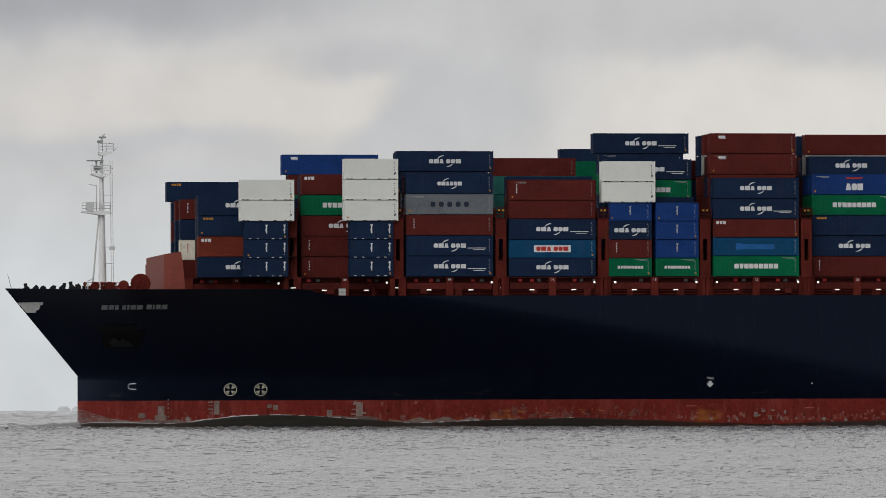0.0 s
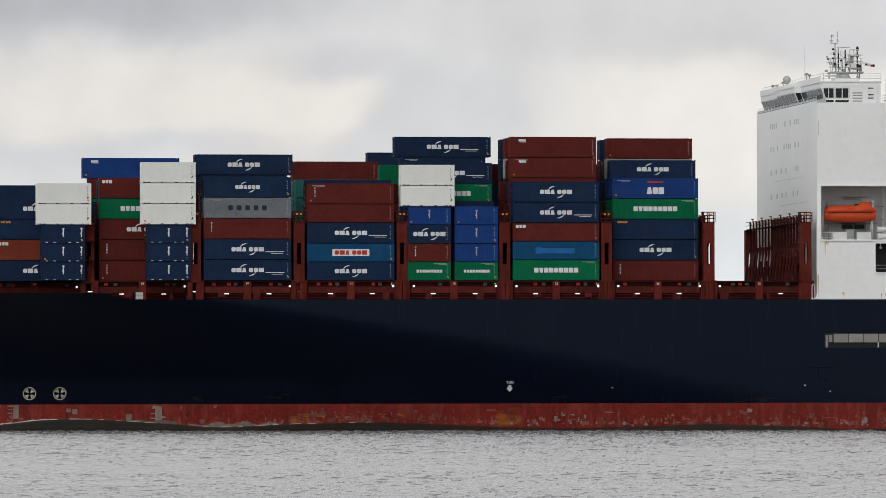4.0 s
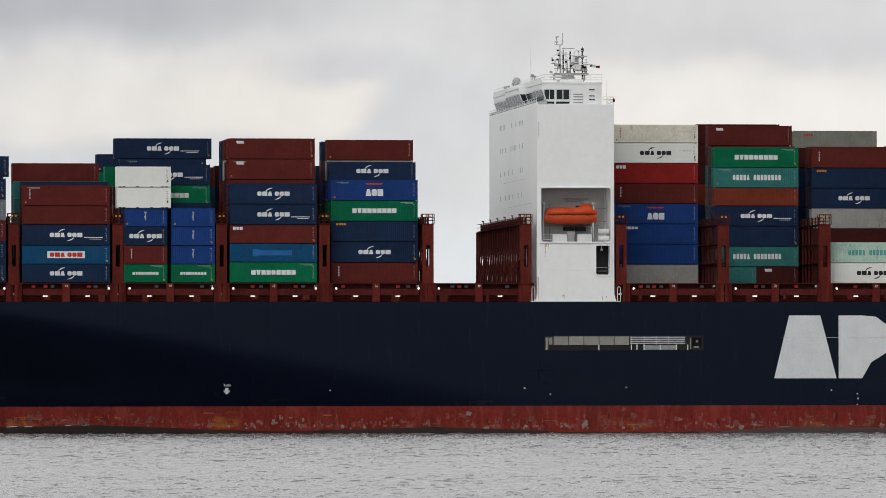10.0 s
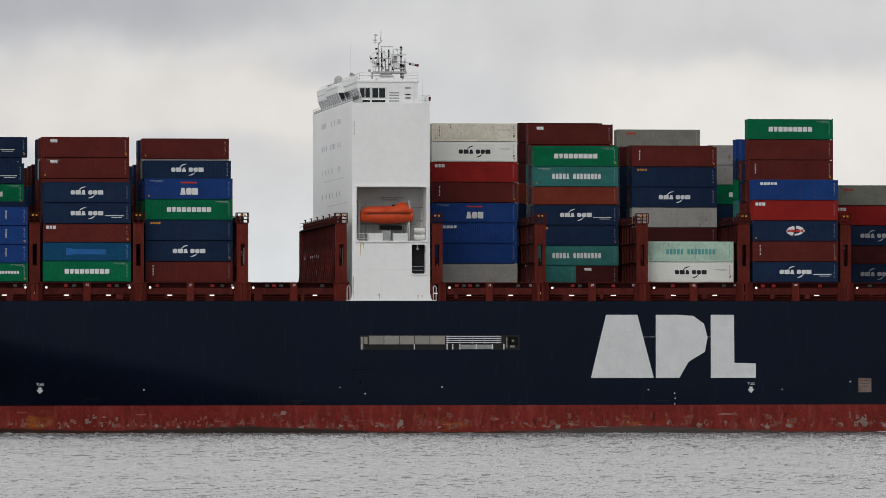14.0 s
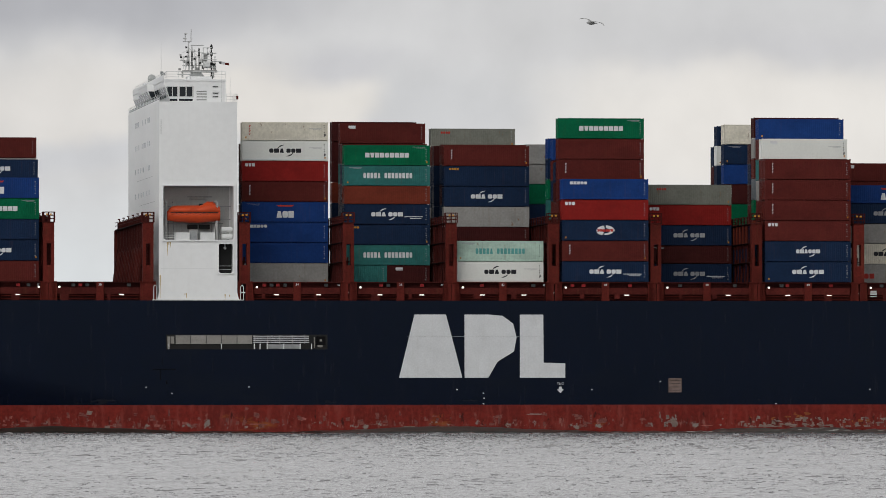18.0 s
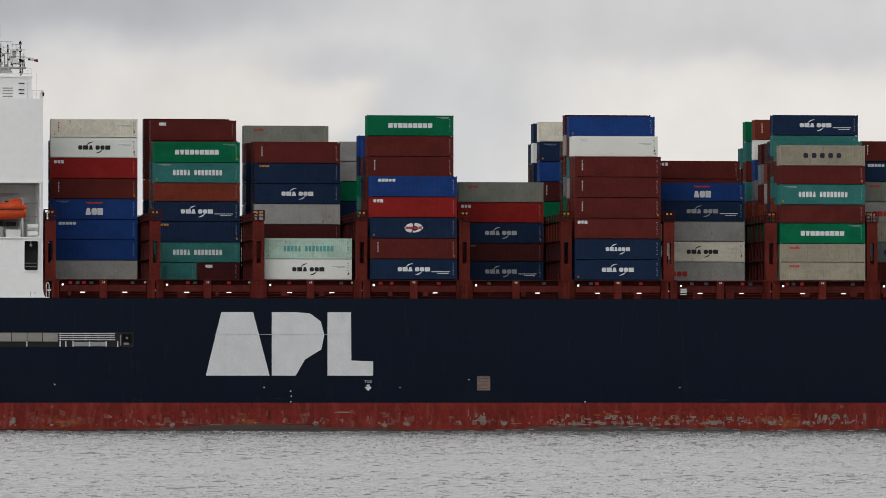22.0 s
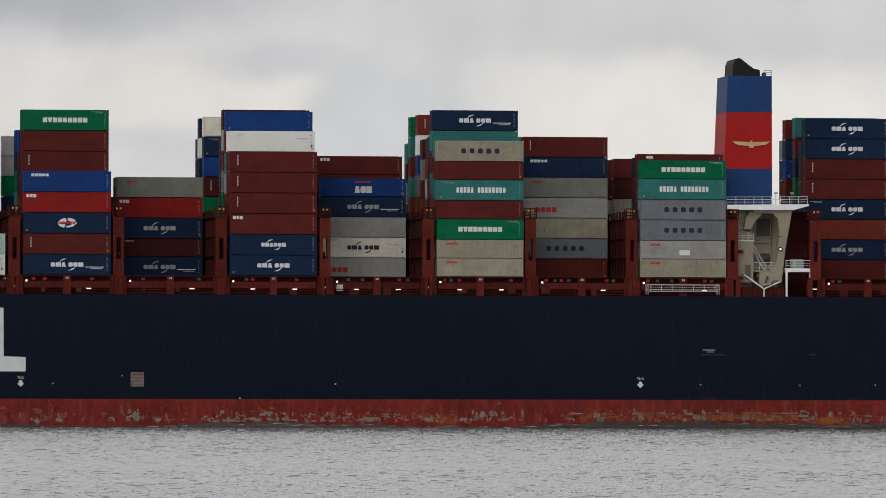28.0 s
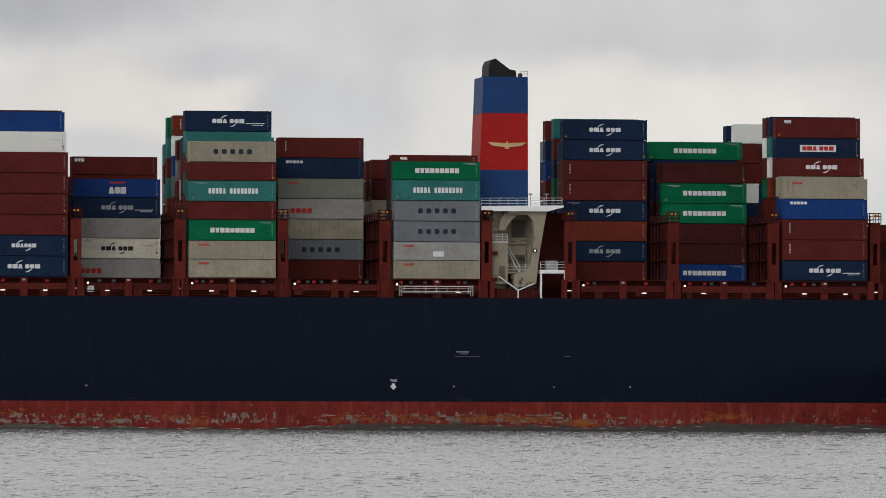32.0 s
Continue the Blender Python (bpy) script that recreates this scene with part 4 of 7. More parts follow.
def cage_mesh():
    """Railed top platform of the tower."""
    g = Build().box(-0.85, 0.85, 0.15, 1.7, 29.3, 29.4)
    for x in (-0.82, 0, 0.82):
        for y in (0.2, 1.65):
            g.box(x - 0.06, x + 0.06, y - 0.05, y + 0.05, 29.4, 30.75)
    for z in (29.8, 30.25, 30.7):
        for y in (0.2, 1.65):
            g.box(-0.85, 0.85, y - 0.05, y + 0.05, z, z + 0.09)
    return g.mesh("platform_cage")


def lashing_bridges():
    post = Build().box(-0.11, 0.11, -0.12, 0.12, 21.1, 30.4).box(-0.2, 0.2, -0.16, 0.16, 26.0, 26.5).mesh("bridge_post")
    fork = Build().prism([(-0.5, 21.1), (-0.15, 21.1), (0.12, 24.6), (-0.12, 24.6)], -0.1, 0.1).mesh("bridge_foot")
    strut = Build().prism([(-0.75, 21.1), (-0.5, 21.1), (0.1, 26.1), (-0.1, 26.1)], -0.14, 0.14).mesh("raking_strut")
    panel = Build().box(-0.1, 0.1, -0.3, 0.3, 26.1, 30.3).mesh("lashing_frame")
    beam = Build().box(-0.1, 0.1, -1.2, 1.2, 23.3, 23.7).mesh("cross_beam")
    head = Build().tube((0, 0, 30.3), (0, 0, 30.75), 0.07).box(-0.22, 0.1, -0.12, 0.12, 30.7, 30.85).mesh("bridge_lamp")
    tower, cage = tower_mesh(), cage_mesh()
    for x in BRIDGES:
        y = max(0, MID - half_breadth(x - 1, 18.0)) if x < 280 else 0.9
        part("lashing_tower", tower, DECK_RED, ship, "oxide red lashing bridge tower", at=(x, y, 0))
        end = 45.0 if x == 75.7 else 49.6                    # the bridge before the accommodation stops short
        part("lashing_tower", tower, DECK_RED, ship, "oxide red lashing bridge tower", at=pose(x, min(end + 1.6, BEAM - y), 0, 0, 0, 180))
        tagged(part("platform_cage", cage, DECK_DARK, ship, "railed platform", at=(x, y, 0)), kind="stuff")
        for k in range(1, 18 if end < 49 else 20):
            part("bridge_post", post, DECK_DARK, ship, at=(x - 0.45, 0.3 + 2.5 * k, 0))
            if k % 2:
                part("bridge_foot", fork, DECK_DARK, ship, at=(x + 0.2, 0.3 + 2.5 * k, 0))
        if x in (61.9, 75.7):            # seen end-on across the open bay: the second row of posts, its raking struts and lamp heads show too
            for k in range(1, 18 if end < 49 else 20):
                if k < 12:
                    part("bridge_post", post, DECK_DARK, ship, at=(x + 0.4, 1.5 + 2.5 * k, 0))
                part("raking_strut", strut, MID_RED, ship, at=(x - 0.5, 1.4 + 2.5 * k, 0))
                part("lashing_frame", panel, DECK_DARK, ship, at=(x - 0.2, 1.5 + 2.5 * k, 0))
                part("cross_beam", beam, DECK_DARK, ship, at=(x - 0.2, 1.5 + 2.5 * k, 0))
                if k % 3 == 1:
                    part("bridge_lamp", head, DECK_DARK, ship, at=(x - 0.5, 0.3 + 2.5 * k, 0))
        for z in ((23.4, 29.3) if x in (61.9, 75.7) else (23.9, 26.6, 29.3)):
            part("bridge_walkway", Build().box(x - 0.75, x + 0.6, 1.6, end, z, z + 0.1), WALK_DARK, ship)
        g = Build()
        for z in (29.9, 30.4):
            for dx in (-0.72, 0.58):
                g.tube((x + dx, 1.6, z), (x + dx, end, z), 0.04, n=4)
        tagged(part("bridge_railing", g, DECK_DARK, ship), kind="stuff")
        sign = shared("amber_sign", lambda: Build().box(-0.12, 0.12, -0.05, 0.05, -0.12, 0.12).mesh("amber_sign"))
        for dx in (-0.28, 0.25):
            part("amber_sign", sign, AMBER_LAMP, ship, "amber marker on the lashing bridge", at=(x + dx, y + 0.1, 30.4))
        part("deck_lamp", shared("strip_lamp", lambda: None), DECK_LAMP, ship, "lit strip lamp", at=(x, 1.2, 19.6))


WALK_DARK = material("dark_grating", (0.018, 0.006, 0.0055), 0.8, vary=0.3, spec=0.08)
lashing_bridges()


# ---- accommodation block with bridge, masts and lifeboat bay
def railing(name, points, mat, parent, height=1.05, rails=3, step=1.6, r=0.035):
    g = Build()
    for a, b in zip(points, points[1:]):
        a, b = Vector(a), Vector(b)
        n = max(1, round((b - a).length / step))
        for k in range(n + 1):
            p = a.lerp(b, k / n)
            g.tube(p, p + Vector((0, 0, height)), r, n=4)
        for k in range(rails):
            h = Vector((0, 0, height * (k + 1) / rails))
            g.tube(a + h, b + h, r, n=4)
    return tagged(part(name, g, mat, parent), kind="stuff")


MAST_PALE = material("pale_mast_paint", (0.48, 0.48, 0.475), 0.5, vary=0.3, scale=3)
MAST_GREY = material("grey_mast_paint", (0.3, 0.3, 0.29), 0.5, vary=0.25, scale=3)
WINDOW_GREY = material("grey_window_glass", (0.42, 0.43, 0.45), 0.3, vary=0.2)
SCREEN = material("pale_wind_screen", (0.33, 0.37, 0.375), 0.25, vary=0.2)
GLAZING = material("tinted_bridge_glass", (0.095, 0.115, 0.125), 0.1, vary=0.4)


def accommodation():
    x0, x1, top = 77.2, 88.1, 46.1
    g = Build()
    g.box(x0, x1, 4.6, 48.2, 17.4, top)                       # main body
    g.box(x0, x0 + 0.55, 0, 4.6, 18.52, top)                   # forward return
    g.box(x1 - 0.45, x1, 0, 4.6, 18.52, top)                   # after return
    g.box(x0 + 0.55, x1 - 0.45, 0, 4.6, 34.5, top)            # over the boat bay
    g.box(x0 + 0.55, 85.5, 0, 4.6, 18.52, 26.85)               # under the boat bay
    g.box(85.5, 87.5, 0, 4.6, 18.52, 22.3)
    g.box(85.5, 87.5, 2.2, 4.6, 22.3, 26.85)
    g.box(85.5, 87.5, 0, 2.2, 26.4, 26.85)
    g.box(87.5, x1 - 0.45, 0, 4.6, 18.52, 26.85)
    for cx, cz, sx, sz in ((x0 + 0.55, 26.85, 1, 1), (x1 - 0.45, 26.85, -1, 1), (x0 + 0.55, 34.5, 1, -1), (x1 - 0.45, 34.5, -1, -1)):
        ring = [(cx, cz)] + [(cx + sx * 0.6 * (1 - math.sin(a)), cz + sz * 0.6 * (1 - math.cos(a))) for a in np.linspace(0, math.pi / 2, 6)]
        g.prism(ring if sx * sz < 0 else ring[::-1], 0.0, 0.35)
    for cx, cz, sx, sz in ((85.5, 22.3, 1, 1), (87.5, 22.3, -1, 1), (85.5, 26.4, 1, -1), (87.5, 26.4, -1, -1)):
        ring = [(cx, cz)] + [(cx + sx * 0.4 * (1 - math.sin(a)), cz + sz * 0.4 * (1 - math.cos(a))) for a in np.linspace(0, math.pi / 2, 6)]
        g.prism(ring if sx * sz < 0 else ring[::-1], 0.0, 0.3)
    block = part("accommodation_block", g, SHIP_WHITE, ship, "tall white accommodation block with recessed boat bay")
    for x, s in ((x0, -1), (x1, 1)):
        part("foot_bracket", Build().prism([(x, 18.52), (x + s * 0.35, 18.52), (x + s * 0.15, 18.95), (x, 19.6)][::s], 0, 1.2), SHIP_WHITE, block)
    # rim of the boat bay and of the door
    rim = Build()
    for a, b, c, d in ((77.55, 87.85, 34.4, 34.62), (77.55, 87.85, 26.7, 26.9), (77.55, 77.78, 26.9, 34.4), (87.6, 87.85, 26.9, 34.4)):
        rim.box(a, b, -0.2, 0.05, c, d)
    part("boat_bay_rim", rim, SHIP_WHITE, block)
    rim = Build()
    for a, b, c, d in ((85.38, 87.62, 26.35, 26.5), (85.38, 87.62, 22.15, 22.3), (85.38, 85.52, 22.3, 26.35), (87.48, 87.62, 22.3, 26.35)):
        rim.box(a, b, -0.16, 0.03, c, d)
    part("door_rim", rim, SHIP_WHITE, block)
    part("dark_door", Build().box(85.52, 87.48, 1.6, 1.75, 22.3, 26.4), BLACK_STEEL, block, "dark side door opening")
    part("door_lamp", Build().ball((86.5, 1.2, 25.8), 0.2).tube((86.5, 1.2, 25.8), (86.5, 1.2, 26.4), 0.06), MAST_WHITE, block)
    part("door_rail", Build().tube((85.52, 0.4, 23.3), (87.48, 0.4, 23.3), 0.04).tube((85.52, 0.4, 22.8), (87.48, 0.4, 22.8), 0.04), GALVANISED, block)
    part("foot_ledge", Build().box(x0 - 0.9, x1 + 0.9, -0.12, 0.5, 18.5, 18.62), MAST_WHITE, block)
    for x in (x0 - 0.75, x1 + 0.45):
        hoop = Build().tube((x, -0.05, 18.6), (x, -0.05, 20.4), 0.06).tube((x + 0.4, -0.05, 18.6), (x + 0.4, -0.05, 20.4), 0.06).tube((x, -0.05, 20.4), (x + 0.2, -0.05, 20.65), 0.06).tube((x + 0.4, -0.05, 20.4), (x + 0.2, -0.05, 20.65), 0.06)
        part("ladder_hoop", hoop, MAST_WHITE, block)
    # seams and slots
    for z in (22.9,):
        part("weld_seam", Build().box(x0 + 0.2, 85.2, -0.008, 0.0, z, z + 0.03), MAST_WHITE, block)
    stain = Build()
    for sx, sz, sl in ((78.35, 26.6, 1.9), (78.75, 26.6, 0.8), (78.55, 26.65, 0.5), (81.0, 19.5, 0.7), (80.8, 19.45, 0.25), (86.4, 19.35, 0.7), (87.0, 19.3, 0.3), (77.35, 22.0, 3.2)):
        stain.prism([(sx - 0.02, sz - sl), (sx + 0.02, sz - sl), (sx + 0.09, sz), (sx - 0.09, sz)], -0.014, 0.0)
    part("rust_run", stain, material("rust_stain", (0.5, 0.38, 0.2), 0.7, vary=0.3, scale=2), block, "rust run below a fitting")
    slot = shared("slot_window", lambda: Build().box(-0.03, 0.03, -0.34, 0.34, -0.36, 0.36).mesh("window"))
    for z, ys in ((44.1, (14.2, 15.6, 17, 20.6, 24.8, 31.8, 33.4, 35, 36.4)), (40.8, (14.2, 16.8, 20.6, 22.2, 23.6, 25.6, 31, 34, 36.2)), (37.4, (14.4, 16.2, 24, 28, 32, 36.2)), (33.9, (15, 18.4, 24, 27.4, 31.4, 36.2)), (30.4, (15, 18, 23, 28))):
        for y in ys:
            part("window", slot, WINDOW_GREY, block, "small grey window", at=(x0 - 0.02, y, z))
    for z, ya, yb in ((36.0, 10, 34), (32.4, 6, 30)):
        part("deck_seam", Build().box(x0 - 0.02, x0, ya, yb, z, z + 0.05), DULL_WHITE, block)

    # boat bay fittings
    # duller white on the bay's back wall stands for shade in the recess
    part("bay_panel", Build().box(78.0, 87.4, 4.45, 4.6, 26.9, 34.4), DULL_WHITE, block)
    for z in (29.8, 31.6):
        part("bay_beam", Build().box(77.8, 87.6, 4.3, 4.45, z, z + 0.1), GALVANISED, block)
    for x in (78.35, 85.4):
        d = Build().box(x - 0.1, x + 0.1, 1.6, 2.2, 26.9, 32.2).box(x - 0.25, x + 0.2, 0.9, 2.4, 32.15, 32.4).tube((x - 0.5, 1.7, 26.9), (x, 1.7, 30.2), 0.06).tube((x, 1.0, 32.3), (x, 1.0, 31.4), 0.06)
        d.box(x - 0.14, x + 0.14, 1.2, 1.7, 31.4, 31.7)
        part("davit", d, DULL_WHITE, block, "white lifeboat davit")
    for x in (80.5, 84.0):
        part("white_locker", Build().box(x - 1.0, x + 1.0, 0.3, 1.3, 26.9, 27.95), MAST_WHITE, block)
    part("winch", Build().box(81.6, 82.6, 0.8, 1.8, 26.9, 28.3).tube((81.5, 1.3, 28.0), (82.7, 1.3, 28.0), 0.4, n=10), GALVANISED, block)
    for z in (27.4, 28.35):
        part("raft_canister", Build().tube((86.0, 1.0, z), (87.5, 1.0, z), 0.38, n=12).tube((86.55, 1.0, z), (86.65, 1.0, z), 0.41, n=12), MAST_WHITE, block, "white life raft canister")
    pipes = Build()
    for x in (78.9, 79.6, 82.6, 83.1, 84.9, 85.9):
        pipes.tube((x, 3.9, 26.9), (x, 3.9, 29.6), 0.07)
    pipes.tube((78.3, 3.7, 29.3), (86.5, 3.7, 29.3), 0.08).tube((81.5, 3.9, 33.0), (85, 3.9, 33.0), 0.07).tube((81.8, 3.9, 32.7), (84, 3.9, 32.7), 0.07)
    tagged(part("bay_pipework", pipes, GALVANISED, block), kind="stuff")
    for x in (82.2, 83.9):
        part("dark_gear", Build().box(x - 0.7, x + 0.7, 3.2, 4.2, 28.5, 29.1), BLACK_STEEL, block)
    railing("bay_railing", [(77.9, 0.35, 26.87), (79.4, 0.35, 26.87)], MAST_WHITE, block, 1.0)

    # wheelhouse: windows all round below a raked brow
    wh = Build()
    wx0, wx1, wz, wt = 78.4, 86.6, 46.1, 49.05
    near, far = 1.2, 49.4
    prof = [(wx0 + 0.55, wz), (wx1, wz), (wx1, wt), (wx0 - 0.35, wt), (wx0 - 0.35, 48.35), (wx0 + 0.35, 46.7)]
    wh.prism(prof, near, far)
    house = part("wheelhouse", wh, SHIP_WHITE, ship, "white wheelhouse with raked bridge windows")
    # the middle of the bridge front stands forward of its wings
    step, mid0, mid1 = 0.95, 17.0, 31.0
    centre = part("bridge_centre", Build().prism([(x - step, z) if x < 80 else (80.0, z) for x, z in prof], mid0, mid1).box(wx0 - step - 0.42, wx0 - 0.5, mid0, mid1, wt, wt + 0.22), SHIP_WHITE, house)
    part("pane", Build().prism([(wx0 - step - 0.18, 48.25), (wx0 - step + 0.42, 46.8), (wx0 + 0.1, 46.8), (wx0 - 0.35, 48.25)], mid0 - 0.03, mid0), GLASS, centre, "dark side window of the bridge centre")
    for y0, y1, n, dx, owner in ((near + 0.3, mid0 - 0.2, 5, 0, house), (mid0 + 0.2, mid1 - 0.2, 5, step, centre), (mid1 + 0.2, far - 0.3, 6, 0, house)):
        wide = (y1 - y0) / n
        pane = Build().add([(wx0 - 0.33 - dx, 0, 48.2), (wx0 - 0.33 - dx, wide - 0.14, 48.2), (wx0 + 0.2 - dx, wide - 0.14, 46.85), (wx0 + 0.2 - dx, 0, 46.85)], [(0, 1, 2, 3)]).mesh("pane")
        for k in range(n):
            part("pane", pane, GLAZING, owner, at=(0, y0 + wide * k, 0))
    part("wind_screen", Build().box(x0 + 0.14, x0 + 0.19, 1.0, 48.0, top, top + 0.72), SCREEN, house, "pale screen along the bridge front")
    frame_bar = Build()
    for xa, xb in ((78.35, 79.95), (80.05, 82.15)):
        for za, zb in ((46.75, 46.87), (48.23, 48.33)):
            frame_bar.box(xa, xb, near - 0.07, near, za, zb)
        for x in (xa, xb - 0.1):
            frame_bar.box(x, x + 0.1, near - 0.07, near, 46.87, 48.23)
    part("window_surround", frame_bar, MAST_WHITE, house)
    win = shared("bridge_pane", lambda: Build().prism([(-0.41, -0.66), (0.41, -0.66), (0.41, 0.66), (-0.41, 0.66)], -0.03, 0.02).mesh("pane"))
    part("pane", Build().prism([(78.72, 46.89), (79.1, 46.89), (79.1, 48.21), (78.3, 48.21)], near - 0.04, near + 0.01), GLASS, house, "dark bridge window with raked edge")
    part("pane", Build().prism([(79.2, 46.89), (79.83, 46.89), (79.83, 48.21), (79.2, 48.21)], near - 0.04, near + 0.01), GLASS, house, "dark bridge window")
    for x in (80.6, 81.55):
        part("pane", win, GLASS, house, "dark bridge window", at=(x, near - 0.01, 47.55))
    part("lower_window", Build().box(78.8, 79.85, near - 0.04, near + 0.02, 46.25, 46.55), GLASS, house)
    part("lower_window", Build().box(80.1, 82.0, near - 0.04, near + 0.02, 46.25, 46.55), GLASS, house)
    for z in (46.35, 46.75, 47.15, 47.5):
        part("side_louvre", Build().box(82.55, 83.95, near - 0.05, near + 0.02, z, z + 0.15), MAST_GREY, house)
    for z in (46.8, 47.3, 48.2):
        part("side_fitting", Build().box(84.8, 85.55, near - 0.12, near, z, z + 0.12), BLACK_STEEL, house)
    part("roof_parapet", Build().box(wx0 - 0.45, wx1 + 0.1, near - 0.1, far + 0.1, wt, wt + 0.22), SHIP_WHITE, house)
    railing("roof_railing", [(wx0, near, wt + 0.2), (wx1, near, wt + 0.2)], MAST_WHITE, house, 1.1, r=0.026)
    railing("roof_railing", [(wx0, near, wt + 0.2), (wx0, far, wt + 0.2)], MAST_WHITE, house, 1.1, step=2.4, r=0.026)
    part("roof_bulwark", Build().box(wx0 - 0.45, wx0 - 0.37, near, far, wt + 0.22, wt + 0.85), SHIP_WHITE, house, "white bulwark along the roof front")
    railing("wing_railing", [(wx1, 0.1, top), (x1, 0.1, top), (x1, 6, top)], MAST_WHITE, house, 1.1, r=0.026)
    railing("wing_railing", [(x0 + 0.05, 0.4, top), (x0 + 0.05, 48.0, top)], MAST_WHITE, house, 0.95, step=2.4, rails=2, r=0.03)
    part("bridge_front_coaming", Build().box(x0, x0 + 0.12, 0.0, 48.2, top, top + 0.28), SHIP_WHITE, house)
    part("wing_light", Build().box(x1 - 0.1, x1 + 0.15, 0.0, 0.4, 46.45, 46.95), MID_RED, house, "dark red navigation light screen")
    for x, z1 in ((86.0, 50.6), (87.2, 49.6)):
        part("whip_aerial", Build().tube((x, 0.8, 46.1), (x, 0.8, z1), 0.03, 0.012, 5), MAST_WHITE, house)
    part("conduit", Build().box(77.43, 77.51, -0.06, 0.0, 41.6, 43.6), DULL_WHITE, block)
    part("radome", Build().ball((79.5, 36.0, 50.95), 0.6, 14, 9).tube((79.5, 36.0, 49.2), (79.5, 36.0, 50.5), 0.2), DULL_WHITE, house, "white satellite dome")
    part("whip_aerial", Build().tube((79.5, 21.5, 49.2), (79.5, 21.5, 55.3), 0.045, 0.02, 5).ball((79.5, 21.5, 51.0), 0.16), MAST_WHITE, house)
    for y, h in ((47, 1.2), (43.5, 1.1), (38.5, 1.3), (19.5, 1.7), (17.2, 1.4)):
        part("signal_lamp", Build().tube((79.4, y, 49.2), (79.4, y, 49.2 + h), 0.06).box(79.2, 79.6, y - 0.2, y + 0.2, 49.2 + h, 49.5 + h), GALVANISED, house)
    # radar mast
    y = 16.0
    part("mast_house", Build().box(82.6, 86.0, y - 1.6, y + 1.6, 49.1, 50.3), SHIP_WHITE, house)
    m = Build().box(82.0, 86.7, y - 1.8, y + 1.8, 51.0, 51.18)
    for x in (82.0, 84.2, 86.4):
        m.tube((x, y, 50.2), (x, y, 51.0), 0.12)
    part("mast_platform", m, MAST_GREY, house)
    m = Build().tube((82.95, y, 51.1), (82.85, y, 55.3), 0.12, 0.08).tube((82.4, y, 51.1), (82.8, y, 53.6), 0.07)
    m.tube((83.2, y, 54.75), (85.0, y, 54.75), 0.07).tube((82.8, y, 54.9), (83.4, y, 55.7), 0.06).tube((81.6, y, 52.6), (82.9, y, 52.6), 0.05)
    m.tube((83.2, y, 55.6), (83.25, y, 57.0), 0.07, 0.04).tube((82.4, y, 55.2), (82.4, y, 56.4), 0.06).tube((82.1, y, 55.3), (83.3, y, 55.3), 0.05)
    m.box(82.15, 82.6, y - 0.2, y + 0.2, 55.6, 55.78).box(82.3, 82.7, y - 0.2, y + 0.2, 56.3, 56.5).box(81.6, 81.85, y - 0.1, y + 0.1, 53.2, 53.5)
    part("signal_mast", m, MAST_PALE, house, "white signal mast with yards")
    m = Build()
    for x, z1 in ((83.35, 54.6), (84.35, 54.4), (83.9, 53.2), (85.0, 52.9)):
        m.tube((x, y, 51.1), (x, y, z1), 0.1, 0.07)
    for z in (51.9, 53.1):
        m.tube((82.0, y, z), (84.8, y, z), 0.05)
    m.tube((82.6, y, 54.6), (85.3, y, 52.3), 0.03)
    for k in range(9):
        x, z = 81.6 + k * 0.62, 51.2 + (k * 7 % 4) * 0.35
        m.box(x - 0.16, x + 0.16, y - 0.3, y + 0.3, z, z + 0.3 + 0.12 * (k % 3))
    m.box(84.9, 85.5, y - 0.4, y + 0.4, 52.4, 53.5).box(86.3, 86.7, y - 0.3, y + 0.3, 51.4, 52.3).box(85.2, 86.9, y - 0.5, y + 0.5, 50.95, 51.2)
    part("aerial_frame", m, MAST_GREY, house, "white aerials and lamp brackets")
    for x, z0, z1 in ((83.35, 51.9, 53.0), (83.35, 53.2, 53.9), (84.35, 53.3, 54.3), (82.7, 53.7, 54.0), (84.9, 51.5, 51.9)):
        part("black_lantern", Build().tube((x, y, z0), (x, y, z1), 0.11, n=8).tube((x, y, z0 - 0.05), (x, y, z0 + 0.06), 0.16, n=8), BLACK_STEEL, house, "black navigation lantern")
    m = Build()
    for x, z0, z1 in ((82.15, 51.1, 53.0), (82.4, 51.1, 52.4), (83.0, 51.1, 52.2), (83.65, 51.1, 54.0), (84.7, 51.1, 53.6), (85.5, 51.1, 54.2), (86.55, 51.1, 53.0)):
        m.tube((x, y - 0.4, z0), (x, y - 0.4, z1), 0.045, n=5).box(x - 0.11, x + 0.11, y - 0.5, y - 0.3, z1, z1 + 0.2)
    for xa, za, xb, zb in ((81.7, 52.6, 82.8, 53.4), (82.0, 53.7, 82.9, 54.2), (82.4, 51.6, 83.9, 53.0), (84.2, 53.9, 86.1, 53.0), (83.6, 52.4, 85.4, 51.7), (84.9, 52.9, 86.1, 54.2), (82.5, 53.9, 84.3, 53.9)):
        m.tube((xa, y - 0.3, za), (xb, y - 0.3, zb), 0.04, n=5)
    tagged(part("mast_brackets", m, MAST_WHITE, house, "thin white stays and lamp brackets"), kind="stuff")
    m = Build()
    for x, z in ((81.75, 52.9), (82.45, 53.0), (83.65, 52.7), (84.4, 52.1), (85.3, 51.6), (85.6, 53.4), (86.4, 51.9), (82.5, 54.3), (82.75, 52.2)):
        m.box(x - 0.14, x + 0.14, y - 0.6, y - 0.4, z, z + 0.26)
    part("lamp_cluster", m, BLACK_STEEL, house, "small dark lamp housings")
